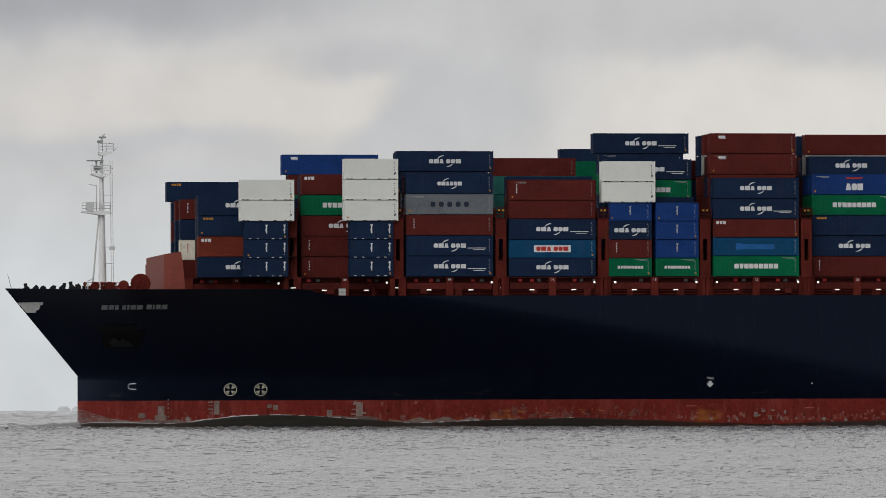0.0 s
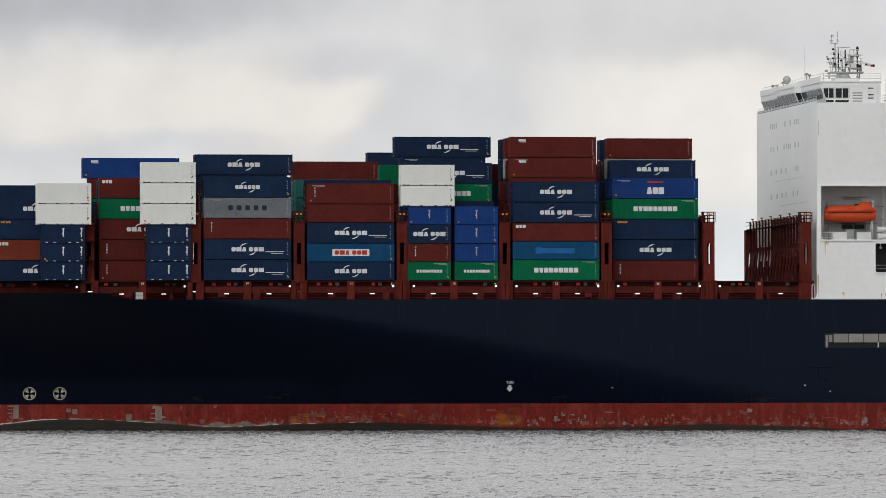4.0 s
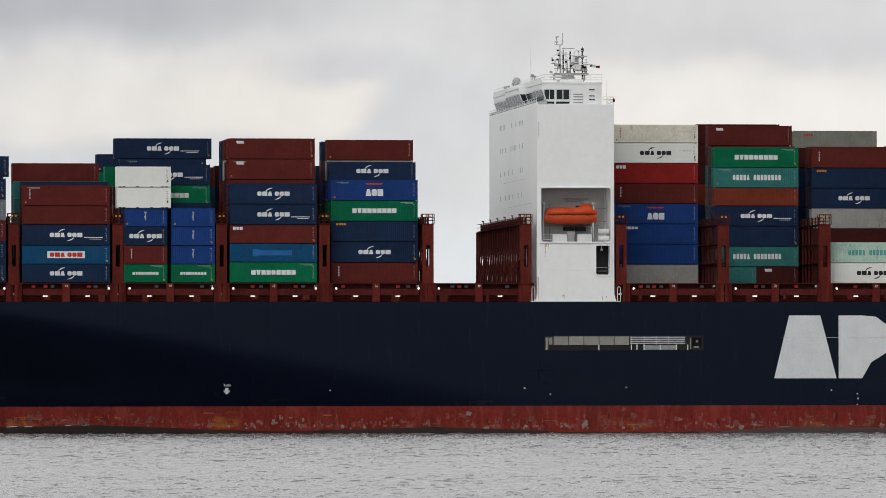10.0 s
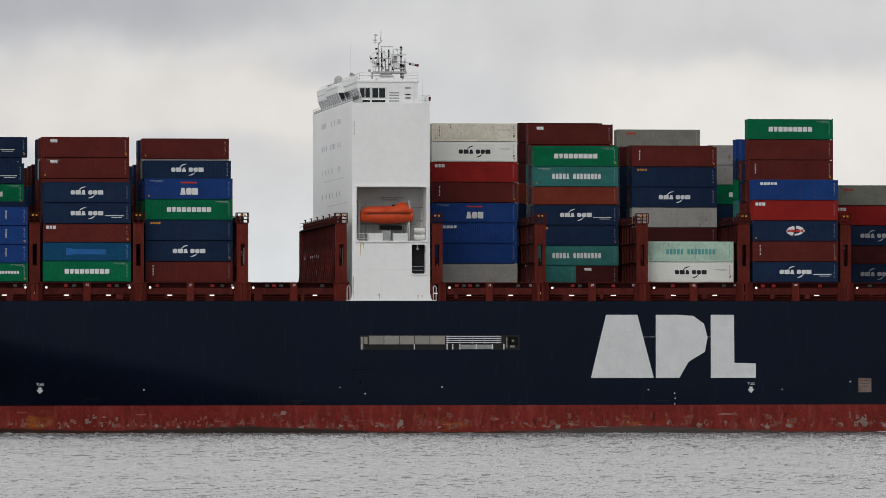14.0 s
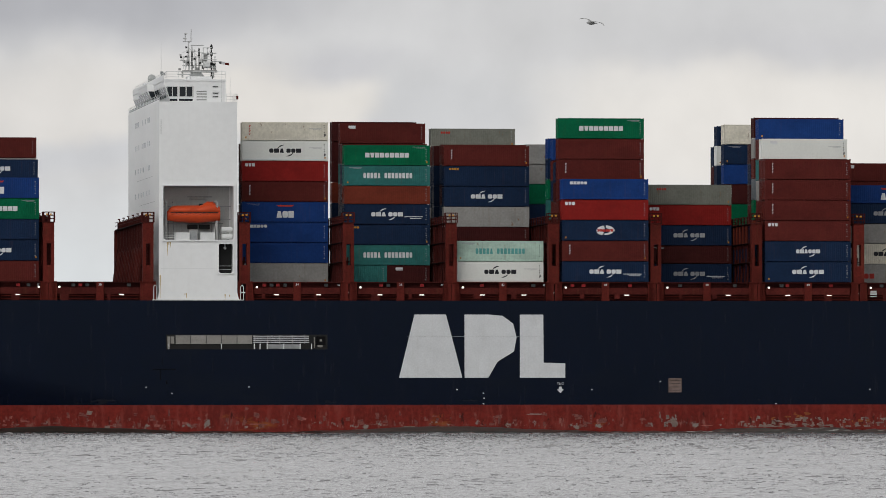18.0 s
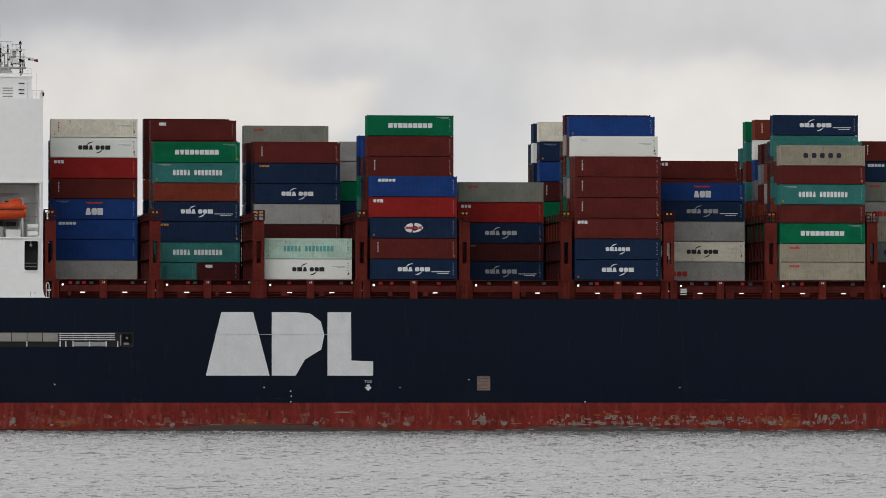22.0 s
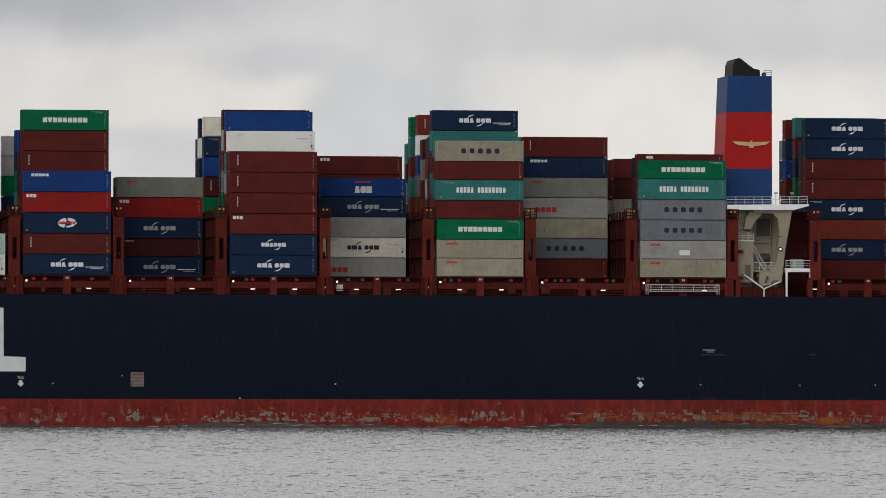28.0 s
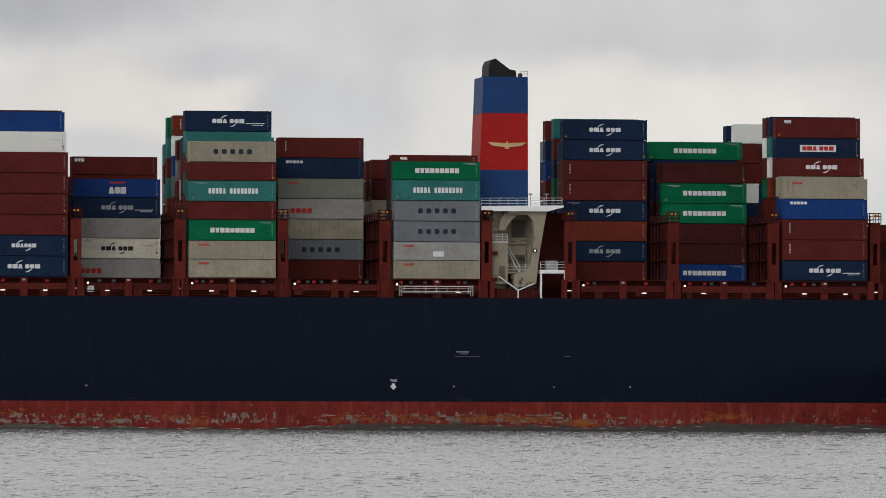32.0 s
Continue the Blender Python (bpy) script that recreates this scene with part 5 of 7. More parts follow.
    part("mast_pedestal", Build().prism([(82.9, 50.0), (85.2, 50.0), (84.6, 51.0), (83.3, 51.0)], y - 0.8, y + 0.8), MAST_WHITE, house)
    m = Build().tube((86.1, y, 49.1), (86.1, y, 54.9), 0.11, 0.08)
    for z in (50.0, 51.9, 53.3, 54.3):
        m.box(85.93, 86.27, y - 0.15, y + 0.15, z, z + 0.45)
    part("lamp_mast", m, BLACK_STEEL, house, "dark navigation lamp mast")
    m = Build()
    for z in (51.6, 52.7, 53.6):
        m.box(84.9, 86.8, y - 0.6, y + 0.6, z, z + 0.08).tube((84.9, y - 0.6, z), (84.9, y - 0.6, z + 0.8), 0.065).tube((84.9, y - 0.6, z + 0.8), (86.1, y - 0.6, z + 0.8), 0.065)
    m.box(85.0, 85.8, y - 0.9, y - 0.2, 51.7, 52.3).tube((86.1, y, 52.5), (87.6, y, 52.5), 0.065)
    part("lamp_platform", m, MAST_WHITE, house)
    part("radar_scanner", Build().tube((81.2, y - 1, 50.6), (83.2, y - 1, 50.6), 0.12), MAST_WHITE, house)


accommodation()


def lifeboat():
    """Enclosed lifeboat: lofted hull with a canopy and conning hatch."""
    ob = tagged(new("lifeboat"), "orange enclosed lifeboat hung in the boat bay", "lifeboat")
    L = 7.35
    sections = 18

    def loft(profile, name, label=""):
        g = Build()
        vs, n = [], 0
        for i in range(sections + 1):
            u = i / sections
            full = (1 - abs(2 * u - 1) ** 5) ** 0.55 if u < 0.5 else 1 - 0.35 * (2 * u - 1) ** 4   # fine bow, full stern
            full = max(full, 0.12)
            pts = profile(u, full)
            n = len(pts)
            vs += [(u * L, y, z) for y, z in pts]
        fs = [(i * n + j, (i + 1) * n + j, (i + 1) * n + (j + 1) % n, i * n + (j + 1) % n) for i in range(sections) for j in range(n)]
        g.add(vs, fs + [tuple(range(n - 1, -1, -1)), tuple(range(sections * n, sections * n + n))])
        return part(name, g.mesh(name, True), BOAT_ORANGE, ob, label)

    loft(lambda u, f: [(1.3 * f * math.cos(a), 1.15 - (1.42 - 0.3 * (2 * u - 1) ** 2) * math.sin(a) ** 0.8 if math.sin(a) > 0 else 1.15) for a in np.linspace(0, math.pi, 9)], "boat_hull")
    loft(lambda u, f: [(1.25 * f * math.cos(a), 1.15 + (0.95 + 0.12 * u + 0.42 * math.exp(-((u - 0.8) / 0.13) ** 4)) * min(f * 1.15, 1) * math.sin(a) ** 0.75) for a in np.linspace(0, math.pi, 9)], "canopy")
    part("gunwale", Build().box(0.35, L - 0.3, -1.34, -1.22, 1.1, 1.19), MARK_BLACK, ob, "black fender strip")
    part("conning_hatch", Build().box(5.5, 6.4, -0.6, 0.6, 2.4, 2.68), BOAT_ORANGE, ob)
    part("conning_window", Build().box(4.45, 5.15, -0.5, 0.4, 2.1, 2.38), GLASS, ob)
    part("side_hatch", Build().box(3.1, 3.9, -1.26, -1.1, 1.45, 1.85), BOAT_ORANGE, ob)
    for x in (0.8, 6.6):
        part("lifting_hook", Build().tube((x, 0, 1.9), (x, 0, 2.6), 0.07).ball((x, 0, 2.6), 0.14), GALVANISED, ob)
    for k in range(5):
        part("grab_line", Build().tube((1.0 + k * 1.0, -1.33, 1.05), (1.5 + k * 1.0, -1.33, 0.85), 0.012, n=4).tube((1.5 + k * 1.0, -1.33, 0.85), (2.0 + k * 1.0, -1.33, 1.05), 0.012, n=4), MARK_BLACK, ob)
    aboard(ob, Matrix.Translation((78.5, 2.0, 29.6)))


lifeboat()


def flag():
    ob = tagged(new("flag"), "small black, white and red flag on a halyard", "flag")
    for k in range(5):
        part("cloth", Build().box(0.28 * k, 0.28 * k + 0.29, -0.05 + 0.12 * (k % 2), 0.0 + 0.12 * (k % 2), -0.05 * k - 0.05, 0.22 - 0.04 * k + 0.05 * (k % 3)), (MARK_BLACK, MARK_WHITE, MARK_WHITE, DECK_RED, DECK_RED)[k], ob)
    aboard(ob, Matrix.Translation((87.2, 16.0, 52.2)))


flag()


# ---- funnel and engine casing
def funnel():
    def ring(z):
        lean = (49.9 - z) * 0.04
        return [(234.35 - lean, 8.2), (240.7 + lean * 0.1, 8.2), (240.7 + lean * 0.1, 16.5), (234.35 - lean, 16.5)]
    for name, z0, z1, mat in (("lower_band", 30.9, 36.72, FUNNEL_BLUE), ("middle_band", 36.72, 44.75, FUNNEL_RED), ("upper_band", 44.75, 49.9, FUNNEL_BLUE)):
        a, b = ring(z0), ring(z1)
        g = Build().add([(x, y, z0) for x, y in a] + [(x, y, z1) for x, y in b], [(3, 2, 1, 0), (4, 5, 6, 7)] + [(i, (i + 1) % 4, (i + 1) % 4 + 4, i + 4) for i in range(4)])
        part(name, g, mat, FUNNEL)
    part("funnel_cap", Build().prism([(235.2, 49.9), (239.2, 49.9), (239.1, 50.8), (238.2, 51.0), (236.2, 52.5), (235.6, 52.3), (235.3, 51.6)], 9, 15.5), BLACK_STEEL, FUNNEL, "sooty black exhaust hood")
    part("vent_ring", Build().tube((239.75, 9.0, 50.15), (239.75, 9.4, 50.15), 0.32, n=12), BLACK_STEEL, FUNNEL)
    railing("funnel_railing", [(239.6, 8.4, 49.9), (240.7, 8.4, 49.9)], GALVANISED, FUNNEL, 0.8)
    wing = Build()
    for s in (-1, 1):
        q = [(237.75 + s * 0.2, 39.95), (237.75 + s * 1.0, 40.0), (237.75 + s * 2.1, 40.15), (237.75 + s * 2.75, 40.62), (237.75 + s * 0.2, 40.5)]
        wing.prism(q if s > 0 else q[::-1], 8.05, 8.2)
    part("emblem_wings", wing, GOLD, FUNNEL, "plain gold wing shapes")
    part("emblem_body", Build().prism([(237.5, 39.7), (238.0, 39.7), (238.1, 39.85), (237.92, 40.1), (237.87, 40.72), (237.63, 40.72), (237.58, 40.1), (237.4, 39.85)], 8.03, 8.2), GOLD, FUNNEL)


FUNNEL = tagged(new("funnel"), "blue and red funnel with black hood")
FUNNEL.parent = ship
funnel()


def engine_casing():
    g = Build().box(234.4, 241.0, 8, 43, 17.4, 30.9)
    house = part("engine_casing", g, CREAM, ship, "cream painted engine casing")
    part("casing_wall", Build().box(234.5, 236.8, 2.6, 8, 17.4, 30.7), CREAM, house)
    for k, (px, pz, w, h) in enumerate(((234.9, 28.9, 1.6, 0.35), (234.9, 28.1, 1.2, 0.2), (235.6, 27.0, 0.5, 0.5), (234.8, 29.8, 0.5, 0.4))):
        part("wall_fitting", Build().box(px, px + w, 2.45, 2.62, pz, pz + h), GALVANISED if k % 2 else CREAM, house)
    for z in (24.6, 20.9):
        part("hose_box", Build().box(234.5, 235.3, 1.0, 1.45, z, z + 0.45), DECK_RED, house, "red fire hose box")
    pipe = Build().tube((236.6, 2.4, 19.0), (236.6, 2.4, 30.5), 0.09).tube((234.7, 2.4, 27.6), (236.7, 2.4, 27.6), 0.07).tube((236.1, 2.4, 26.5), (236.1, 2.4, 30.6), 0.06)
    pipe.tube((237.0, 4.8, 26.2), (240.2, 4.8, 26.2), 0.07).tube((237.0, 4.8, 21.2), (240.0, 4.8, 21.2), 0.06).tube((239.9, 4.7, 22.5), (239.9, 4.7, 30.6), 0.08)
    tagged(part("casing_pipe", pipe, CREAM, house), kind="stuff")
    lower = part("lower_house", Build().box(234.5, 236.8, 1.4, 2.6, 20.5, 26.3), CREAM, house)
    part("roof_edge", Build().box(234.4, 236.9, 1.3, 2.6, 26.3, 26.45), MAST_WHITE, lower)
    part("door", Build().box(235.6, 236.4, 1.34, 1.4, 21.0, 23.0), LADDER_CREAM, lower)
    part("deck_bulwark", Build().box(234.5, 241.1, 1.0, 1.12, 17.4, 19.75).box(234.5, 241.1, 0.94, 1.18, 19.75, 19.85), DECK_DARK, house, "dark red bulwark at the foot of the casing")
    for px in (235.3, 237.0, 239.3, 240.4):
        part("bulwark_stay", Build().prism([(px - 0.08, 17.4), (px + 0.08, 17.4), (px + 0.08, 19.7), (px - 0.08, 19.7)], 0.7, 1.0), DECK_RED, house)
    for px, pz, w in ((239.2, 19.9, 0.5), (240.1, 19.9, 0.8), (237.3, 19.9, 0.4)):
        part("deck_valve", Build().box(px, px + w, 0.8, 1.1, pz, pz + 0.35).tube((px + w / 2, 0.95, pz + 0.3), (px + w / 2, 0.95, pz + 0.75), 0.07), BLACK_STEEL, house)
    # buttress that carries the boat deck
    part("buttress", Build().prism([(237.6, 19.9), (240.8, 20.5), (241.3, 25.0), (242.3, 30.7), (236.8, 30.7), (236.8, 30.35), (239.6, 30.2), (240.3, 29.5), (240.5, 27.6), (240.3, 25.0), (240.0, 23.2), (239.2, 22.1), (237.6, 21.9)], 1.2, 3.0), CREAM, house, "cream steel buttress with rounded opening")
    part("exhaust_trunk", Build().prism([(235.5, 28.0), (236.5, 28.0), (236.9, 28.9), (237.5, 29.6), (238.1, 30.1), (238.2, 30.5), (236.4, 30.5), (235.8, 29.6)], 1.6, 2.5), CREAM, house, "curved cream exhaust trunk")
    part("recess_wall", Build().box(236.8, 241.0, 5.0, 5.2, 17.4, 30.7), CREAM, house)
    # added sheet closes a bright gap where dark container ends belong
    part("shadow_wall", Build().box(240.9, 246.4, 6.0, 6.3, 17.4, 30.6), DECK_DARK, house, "added dark red sheet in place of container ends behind the platform")
    for x0, x1, z0, z1 in ((237.9, 240.1, 27.1, 29.6), (238.3, 239.8, 23.2, 24.7)):
        part("vent_opening", Build().box(x0, x1, 4.93, 5.0, z0, z1), LADDER_CREAM, house)
        v = Build()
        for k in range(9):
            z = z0 + (z1 - z0) * k / 9
            v.box(x0, x1, 4.84, 4.93, z, z + (z1 - z0) / 20)
        part("louvre", v, LADDER_CREAM, house, "dull ventilation louvre")
    part("recess_deck", Build().box(236.8, 240.4, 1.6, 5.0, 22.0, 22.2), CREAM, house)
    stair = Build()
    for y in (3.2, 4.0):
        stair.tube((237.0, y, 25.4), (238.7, y, 22.2), 0.07).tube((237.0, y, 26.2), (238.9, y, 22.9), 0.035)
    for k in range(8):
        stair.box(237.05 + k * 0.21, 237.3 + k * 0.21, 3.2, 4.0, 25.2 - k * 0.4, 25.24 - k * 0.4)
    tagged(part("inclined_ladder", stair, MAST_WHITE, house, "white inclined ladder"), kind="stuff")
    railing("house_railing", [(234.5, 1.5, 26.45), (236.8, 1.5, 26.45)], MAST_WHITE, house, 1.0, step=0.8)
    part("boat_deck", Build().prism([(232.9, 30.7), (242.4, 30.7), (244.6, 31.3), (244.6, 31.55), (232.9, 31.4)], 0.6, 9), SHIP_WHITE, house, "white overhanging deck edge")
    railing("boat_deck_railing", [(232.9, 0.8, 31.4), (244.4, 0.8, 31.5)], MAST_WHITE, house, 1.1, step=1.3)
    railing("casing_railing", [(236.9, 1.7, 22.2), (240.2, 1.7, 22.2)], MAST_WHITE, house, 1.1, step=0.8)
    for x, z in ((239.9, 33.0), (242.2, 33.0)):
        part("pole_lamp", Build().tube((x, 0.9, 31.4), (x, 0.9, z), 0.05).box(x - 0.25, x + 0.25, 0.7, 1.1, z, z + 0.2), GALVANISED, house)
    part("lamp_hood", Build().tube((240.6, 1.02, 25.2), (240.6, 1.3, 25.2), 0.32, 0.26, 12), BLACK_STEEL, house)
    for px, pz, w, h in ((237.1, 26.4, 0.7, 0.12), (238.6, 26.6, 0.9, 0.1), (240.3, 26.9, 0.5, 0.12), (237.2, 21.2, 0.35, 0.5), (238.6, 21.0, 0.3, 0.4), (239.6, 20.7, 0.7, 0.1), (238.4, 20.5, 0.3, 0.5), (235.0, 21.6, 1.0, 0.1)):
        part("casing_fitting", Build().box(px, px + w, 1.05, 1.2, pz, pz + h), LADDER_CREAM, house, "small dull fitting on the casing")
    part("flood_lamp", Build().ball((240.6, 1.0, 25.2), 0.15), DECK_LAMP, house, "lit flood lamp")
    p = Build().box(241.3, 245.0, 0.5, 4.0, 22.0, 22.5)
    part("side_platform", p, SHIP_WHITE, house, "white side platform")
    for x in (241.4, 244.8):
        part("platform_leg", Build().box(x - 0.12, x + 0.12, 0.5, 0.8, 17.4, 22.0), SHIP_WHITE, house)
    railing("platform_railing", [(241.3, 0.6, 22.5), (245.0, 0.6, 22.5)], MAST_WHITE, house, 1.1, step=1.2)
    part("platform_cabinet", Build().box(242.2, 243.8, 1.2, 2.4, 22.5, 23.8), GALVANISED, house)
    stay = Build().tube((235.4, 1.0, 21.6), (238.2, 0.8, 19.6), 0.12).tube((238.2, 0.8, 19.6), (238.2, 0.8, 17.6), 0.12).tube((238.2, 0.8, 19.6), (240.5, 0.9, 20.6), 0.1)
    part("mooring_arm", stay, MAST_WHITE, house, "white folding derrick arm")
    for x in (221.4, 231.5):
        part("gangway_bracket", Build().box(x - 0.2, x - 0.1, -0.1, 0.2, 18.75, 20.25).box(x + 0.1, x + 0.2, -0.1, 0.2, 18.75, 20.25).box(x - 0.1, x + 0.1, -0.08, 0.1, 19.3, 19.5).box(x - 0.1, x + 0.1, -0.08, 0.1, 19.9, 20.1), MAST_GREY, house)
    w = Build()
    for z, d in ((19.15, 0.05), (19.35, 0.09), (19.75, 0.05), (20.05, 0.1)):
        w.box(221.7, 231.3, -0.12, 0.1, z, z + d)
    for k in range(7):
        w.box(221.9 + k * 1.52, 221.94 + k * 1.52, -0.1, 0.05, 19.2, 20.1)
    part("stowed_gangway", w, MAST_WHITE, house, "white stowed gangway ladder")


LADDER_CREAM = material("dull_cream_steel", (0.095, 0.08, 0.062), 0.6, vary=0.2)
engine_casing()


# ---- forecastle
def forecastle():
    y, x = MID, -49.6
    mast = part("foremast", Build().tube((x, y, 18.6), (x - 0.15, y, 38.5), 0.62, 0.24, 12), SHIP_WHITE, ship, "white foremast with platforms and ladder")
    part("mast_stay", Build().tube((x - 1.6, y, 18.6), (x - 0.5, y, 30.7), 0.17, 0.1), MAST_WHITE, mast)
    for z, a, b in ((30.9, -3.0, 1.0), (36.25, -1.7, 1.1), (39.35, -0.6, 1.5)):
        part("mast_platform", Build().prism([(x - 0.4, z - 0.55), (x + 0.3, z - 0.55), (x + b, z - 0.12), (x + b, z), (x + a, z), (x + a, z - 0.12)], y - 1.1, y + 1.1), SHIP_WHITE, mast)
        railing("mast_railing", [(x + a, y - 1.05, z), (x + b, y - 1.05, z)], MAST_WHITE, mast, 1.2, step=1.2, r=0.05)
    ladder = Build().tube((x + 1.2, y - 0.9, 19.5), (x + 1.0, y - 0.9, 38.0), 0.04).tube((x + 1.5, y - 0.9, 19.5), (x + 1.3, y - 0.9, 38.0), 0.04)
    for k in range(38):
        ladder.tube((x + 1.15, y - 0.9, 19.7 + k * 0.48), (x + 1.45, y - 0.9, 19.7 + k * 0.48), 0.03, n=4)
    for z in (23.5, 25.8, 30.6, 33.2):
        ladder.tube((x, y - 0.9, z), (x + 1.3, y - 0.9, z), 0.05)
    ladder.box(x + 0.9, x + 1.7, y - 1.2, y - 0.4, 25.4, 25.9)
    part("ladder", ladder, MAST_WHITE, mast)
    part("equipment_box", Build().box(x - 2.4, x - 1.3, y - 1.3, y - 0.3, 31.0, 32.2), MAST_WHITE, mast)
    part("lamp_arm", Build().tube((x - 0.9, y - 0.5, 30.4), (x - 0.9, y - 0.5, 34.6), 0.07).tube((x - 0.9, y - 0.5, 34.6), (x - 2.0, y - 0.5, 34.7), 0.07), MAST_WHITE, mast)
    part("radar_scanner", Build().tube((x - 0.9, y - 0.6, 36.3), (x - 0.9, y - 0.6, 38.0), 0.14).box(x - 2.3, x + 0.1, y - 0.8, y - 0.4, 38.0, 38.18).box(x - 1.3, x - 0.3, y - 0.9, y - 0.3, 36.7, 37.3), GALVANISED, mast, "grey radar scanner")
    part("top_light", Build().tube((x, y, 38.4), (x, y, 41.9), 0.07, 0.03).box(x - 0.7, x + 0.1, y - 0.2, y + 0.2, 40.6, 41.0).box(x - 0.5, x + 0.5, y - 0.2, y + 0.2, 41.3, 41.55).tube((x - 0.3, y, 40.9), (x + 0.4, y, 42.0), 0.06).tube((x + 1.5, y - 1, 39.5), (x + 2.0, y - 1, 40.0), 0.05), GALVANISED, mast)
    # breakwater
    g = Build().prism([(-42.2, 18.4), (-39.1, 18.4), (-39.5, 22.5), (-39.8, 24.8), (-40.2, 24.85), (-42.2, 24.5)], 10.5, 10.9)
    g.prism([(-42.2, 18.4), (-41.8, 18.4), (-41.8, 24.5), (-42.2, 24.5)], 10.9, 38.5)
    g.prism([(-42.2, 18.4), (-41.8, 18.4), (-41.8, 23.6), (-42.2, 23.6)], 38.5, 40)
    for k in range(8):
        g.box(-41.8, -39.5, 13 + k * 3.4, 13.2 + k * 3.4, 18.4, 22.5)
    part("breakwater", g, BREAK_RED, ship, "sun-faded red steel breakwater")
    # windlass, winches and rails
    rng = random.Random(7)
    for wx, s in ((-45.0, 1.15), (-47.4, 0.6), (-49.4, 0.5), (-51.4, 0.5)):
        w = Build().tube((wx, 16.5, 19.9 + s * 0.5), (wx, 19.0, 19.9 + s * 0.5), s * 0.95, n=14).tube((wx, 16.2, 19.9 + s * 0.5), (wx, 16.5, 19.9 + s * 0.5), s * 1.25, n=14)
        w.box(wx - s * 1.6, wx + s * 0.8, 16.4, 19.2, 18.3, 19.7).box(wx - s * 2.2, wx - s * 1.1, 17, 18.5, 18.4, 20.2)
        part("mooring_winch", w, DECK_RED, ship, "red mooring winch")
    for k in range(7):
        bx = -60.4 + k * 1.15 + rng.uniform(-0.2, 0.2)
        by = MID - max(half_breadth(bx, 18.5) - 0.7, 0)
        b = Build().tube((bx, by, 18.6), (bx + rng.uniform(-0.3, 0.3), by, 20.3 + rng.uniform(-0.1, 0.6)), 0.2, 0.26, 8).prism([(bx - 0.5, 19.2), (bx + 0.45, 19.2), (bx + 0.35, 20.1), (bx, 20.3 + rng.uniform(0, 0.3)), (bx - 0.5, 20.0)], by - 0.3, by + 0.3)
        part("fairlead", b, BLACK_STEEL, ship, "dark fairlead and bollard")
    for k in range(16):
        bx, by = rng.uniform(-54.5, -45.5), rng.uniform(14.5, 21)
        by = max(by, MID - half_breadth(bx, 18.3) + 1.6)
        kind = k % 4
        if kind == 0:
            b = Build().tube((bx, by, 18.4), (bx, by, 19.9 + rng.random() * 0.5), 0.2, 0.22, 8).tube((bx + 0.7, by, 18.4), (bx + 0.7, by, 19.9), 0.2, 0.22, 8).box(bx - 0.3, bx + 1.0, by - 0.3, by + 0.3, 18.4, 19.2)
            name = "bollard"
        elif kind == 1:
            b = Build().box(bx, bx + rng.uniform(0.5, 1.3), by, by + 0.6, 18.4, 19.5 + rng.random() * 0.7)
            name = "deck_locker"
        elif kind == 2:
            b = Build().tube((bx, by, 18.4), (bx, by, 20.4), 0.12, n=8).ball((bx, by, 20.5), 0.28)
            name = "ventilator"
        else:
            b = Build().tube((bx, by, 19.6), (bx + 2.2, by, 19.7), 0.16, n=8).tube((bx, by, 18.4), (bx, by, 19.6), 0.1).tube((bx + 2.2, by, 18.4), (bx + 2.2, by, 19.7), 0.1)
            name = "pipe_rack"
        part(name, b, DECK_RED if k % 3 else BLACK_STEEL, ship)
    part("jackstaff", Build().tube((-62.6, MID, 20.0), (-63.1, MID, 22.0), 0.05, 0.03), GALVANISED, ship)
    railing("forecastle_railing", [(-52.6, 18.5, 19.6), (-47, 16.0, 19.5)], BREAK_RED, ship, 1.1)
    part("goose_neck", Build().tube((-52.4, 17, 19.5), (-52.4, 17, 20.9), 0.08).tube((-52.4, 17, 20.9), (-51.8, 17, 21.1), 0.08).tube((-51.8, 17, 21.1), (-51.5, 17, 20.6), 0.08), MAST_WHITE, ship)


forecastle()


# ---- markings laid on the hull's plating
def on_hull(x, z, proud=0.03):
    return MID - half_breadth(x, z) - (proud if x > -25 else proud + 0.07)


def decal(name, outline, mat, label=""):
    """A thin plate in x and z that follows the hull's curve; one of four corners is divided to bend with it."""
    g = Build()
    n = len(outline)
    if n == 4:
        (ax, az), (bx, bz), (cx, cz), (dx, dz) = outline
        nu, nv = 1 + int(min(12, abs(bx - ax) / 0.5)), 1 + int(min(6, abs(dz - az) / 0.6))
        vs = []
        for j in range(nv + 1):
            for i in range(nu + 1):
                u, v = i / nu, j / nv
                x = (ax * (1 - u) + bx * u) * (1 - v) + (dx * (1 - u) + cx * u) * v
                z = (az * (1 - u) + bz * u) * (1 - v) + (dz * (1 - u) + cz * u) * v
                vs.append((x, on_hull(x, z), z))
        w = nu + 1
        g.add(vs, [(j * w + i, j * w + i + 1, (j + 1) * w + i + 1, (j + 1) * w + i) for j in range(nv) for i in range(nu)])
    else:
        g.add([(x, on_hull(x, z), z) for x, z in outline] + [(x, on_hull(x, z, -0.05), z) for x, z in outline],
              [tuple(range(n))] + [(i, i + n, (i + 1) % n + n, (i + 1) % n) for i in range(n)])
    return part(name, g, mat, ship, label)


def oblong(x0, x1, z0, z1):
    return [(x0, z0), (x1, z0), (x1, z1), (x0, z1)]


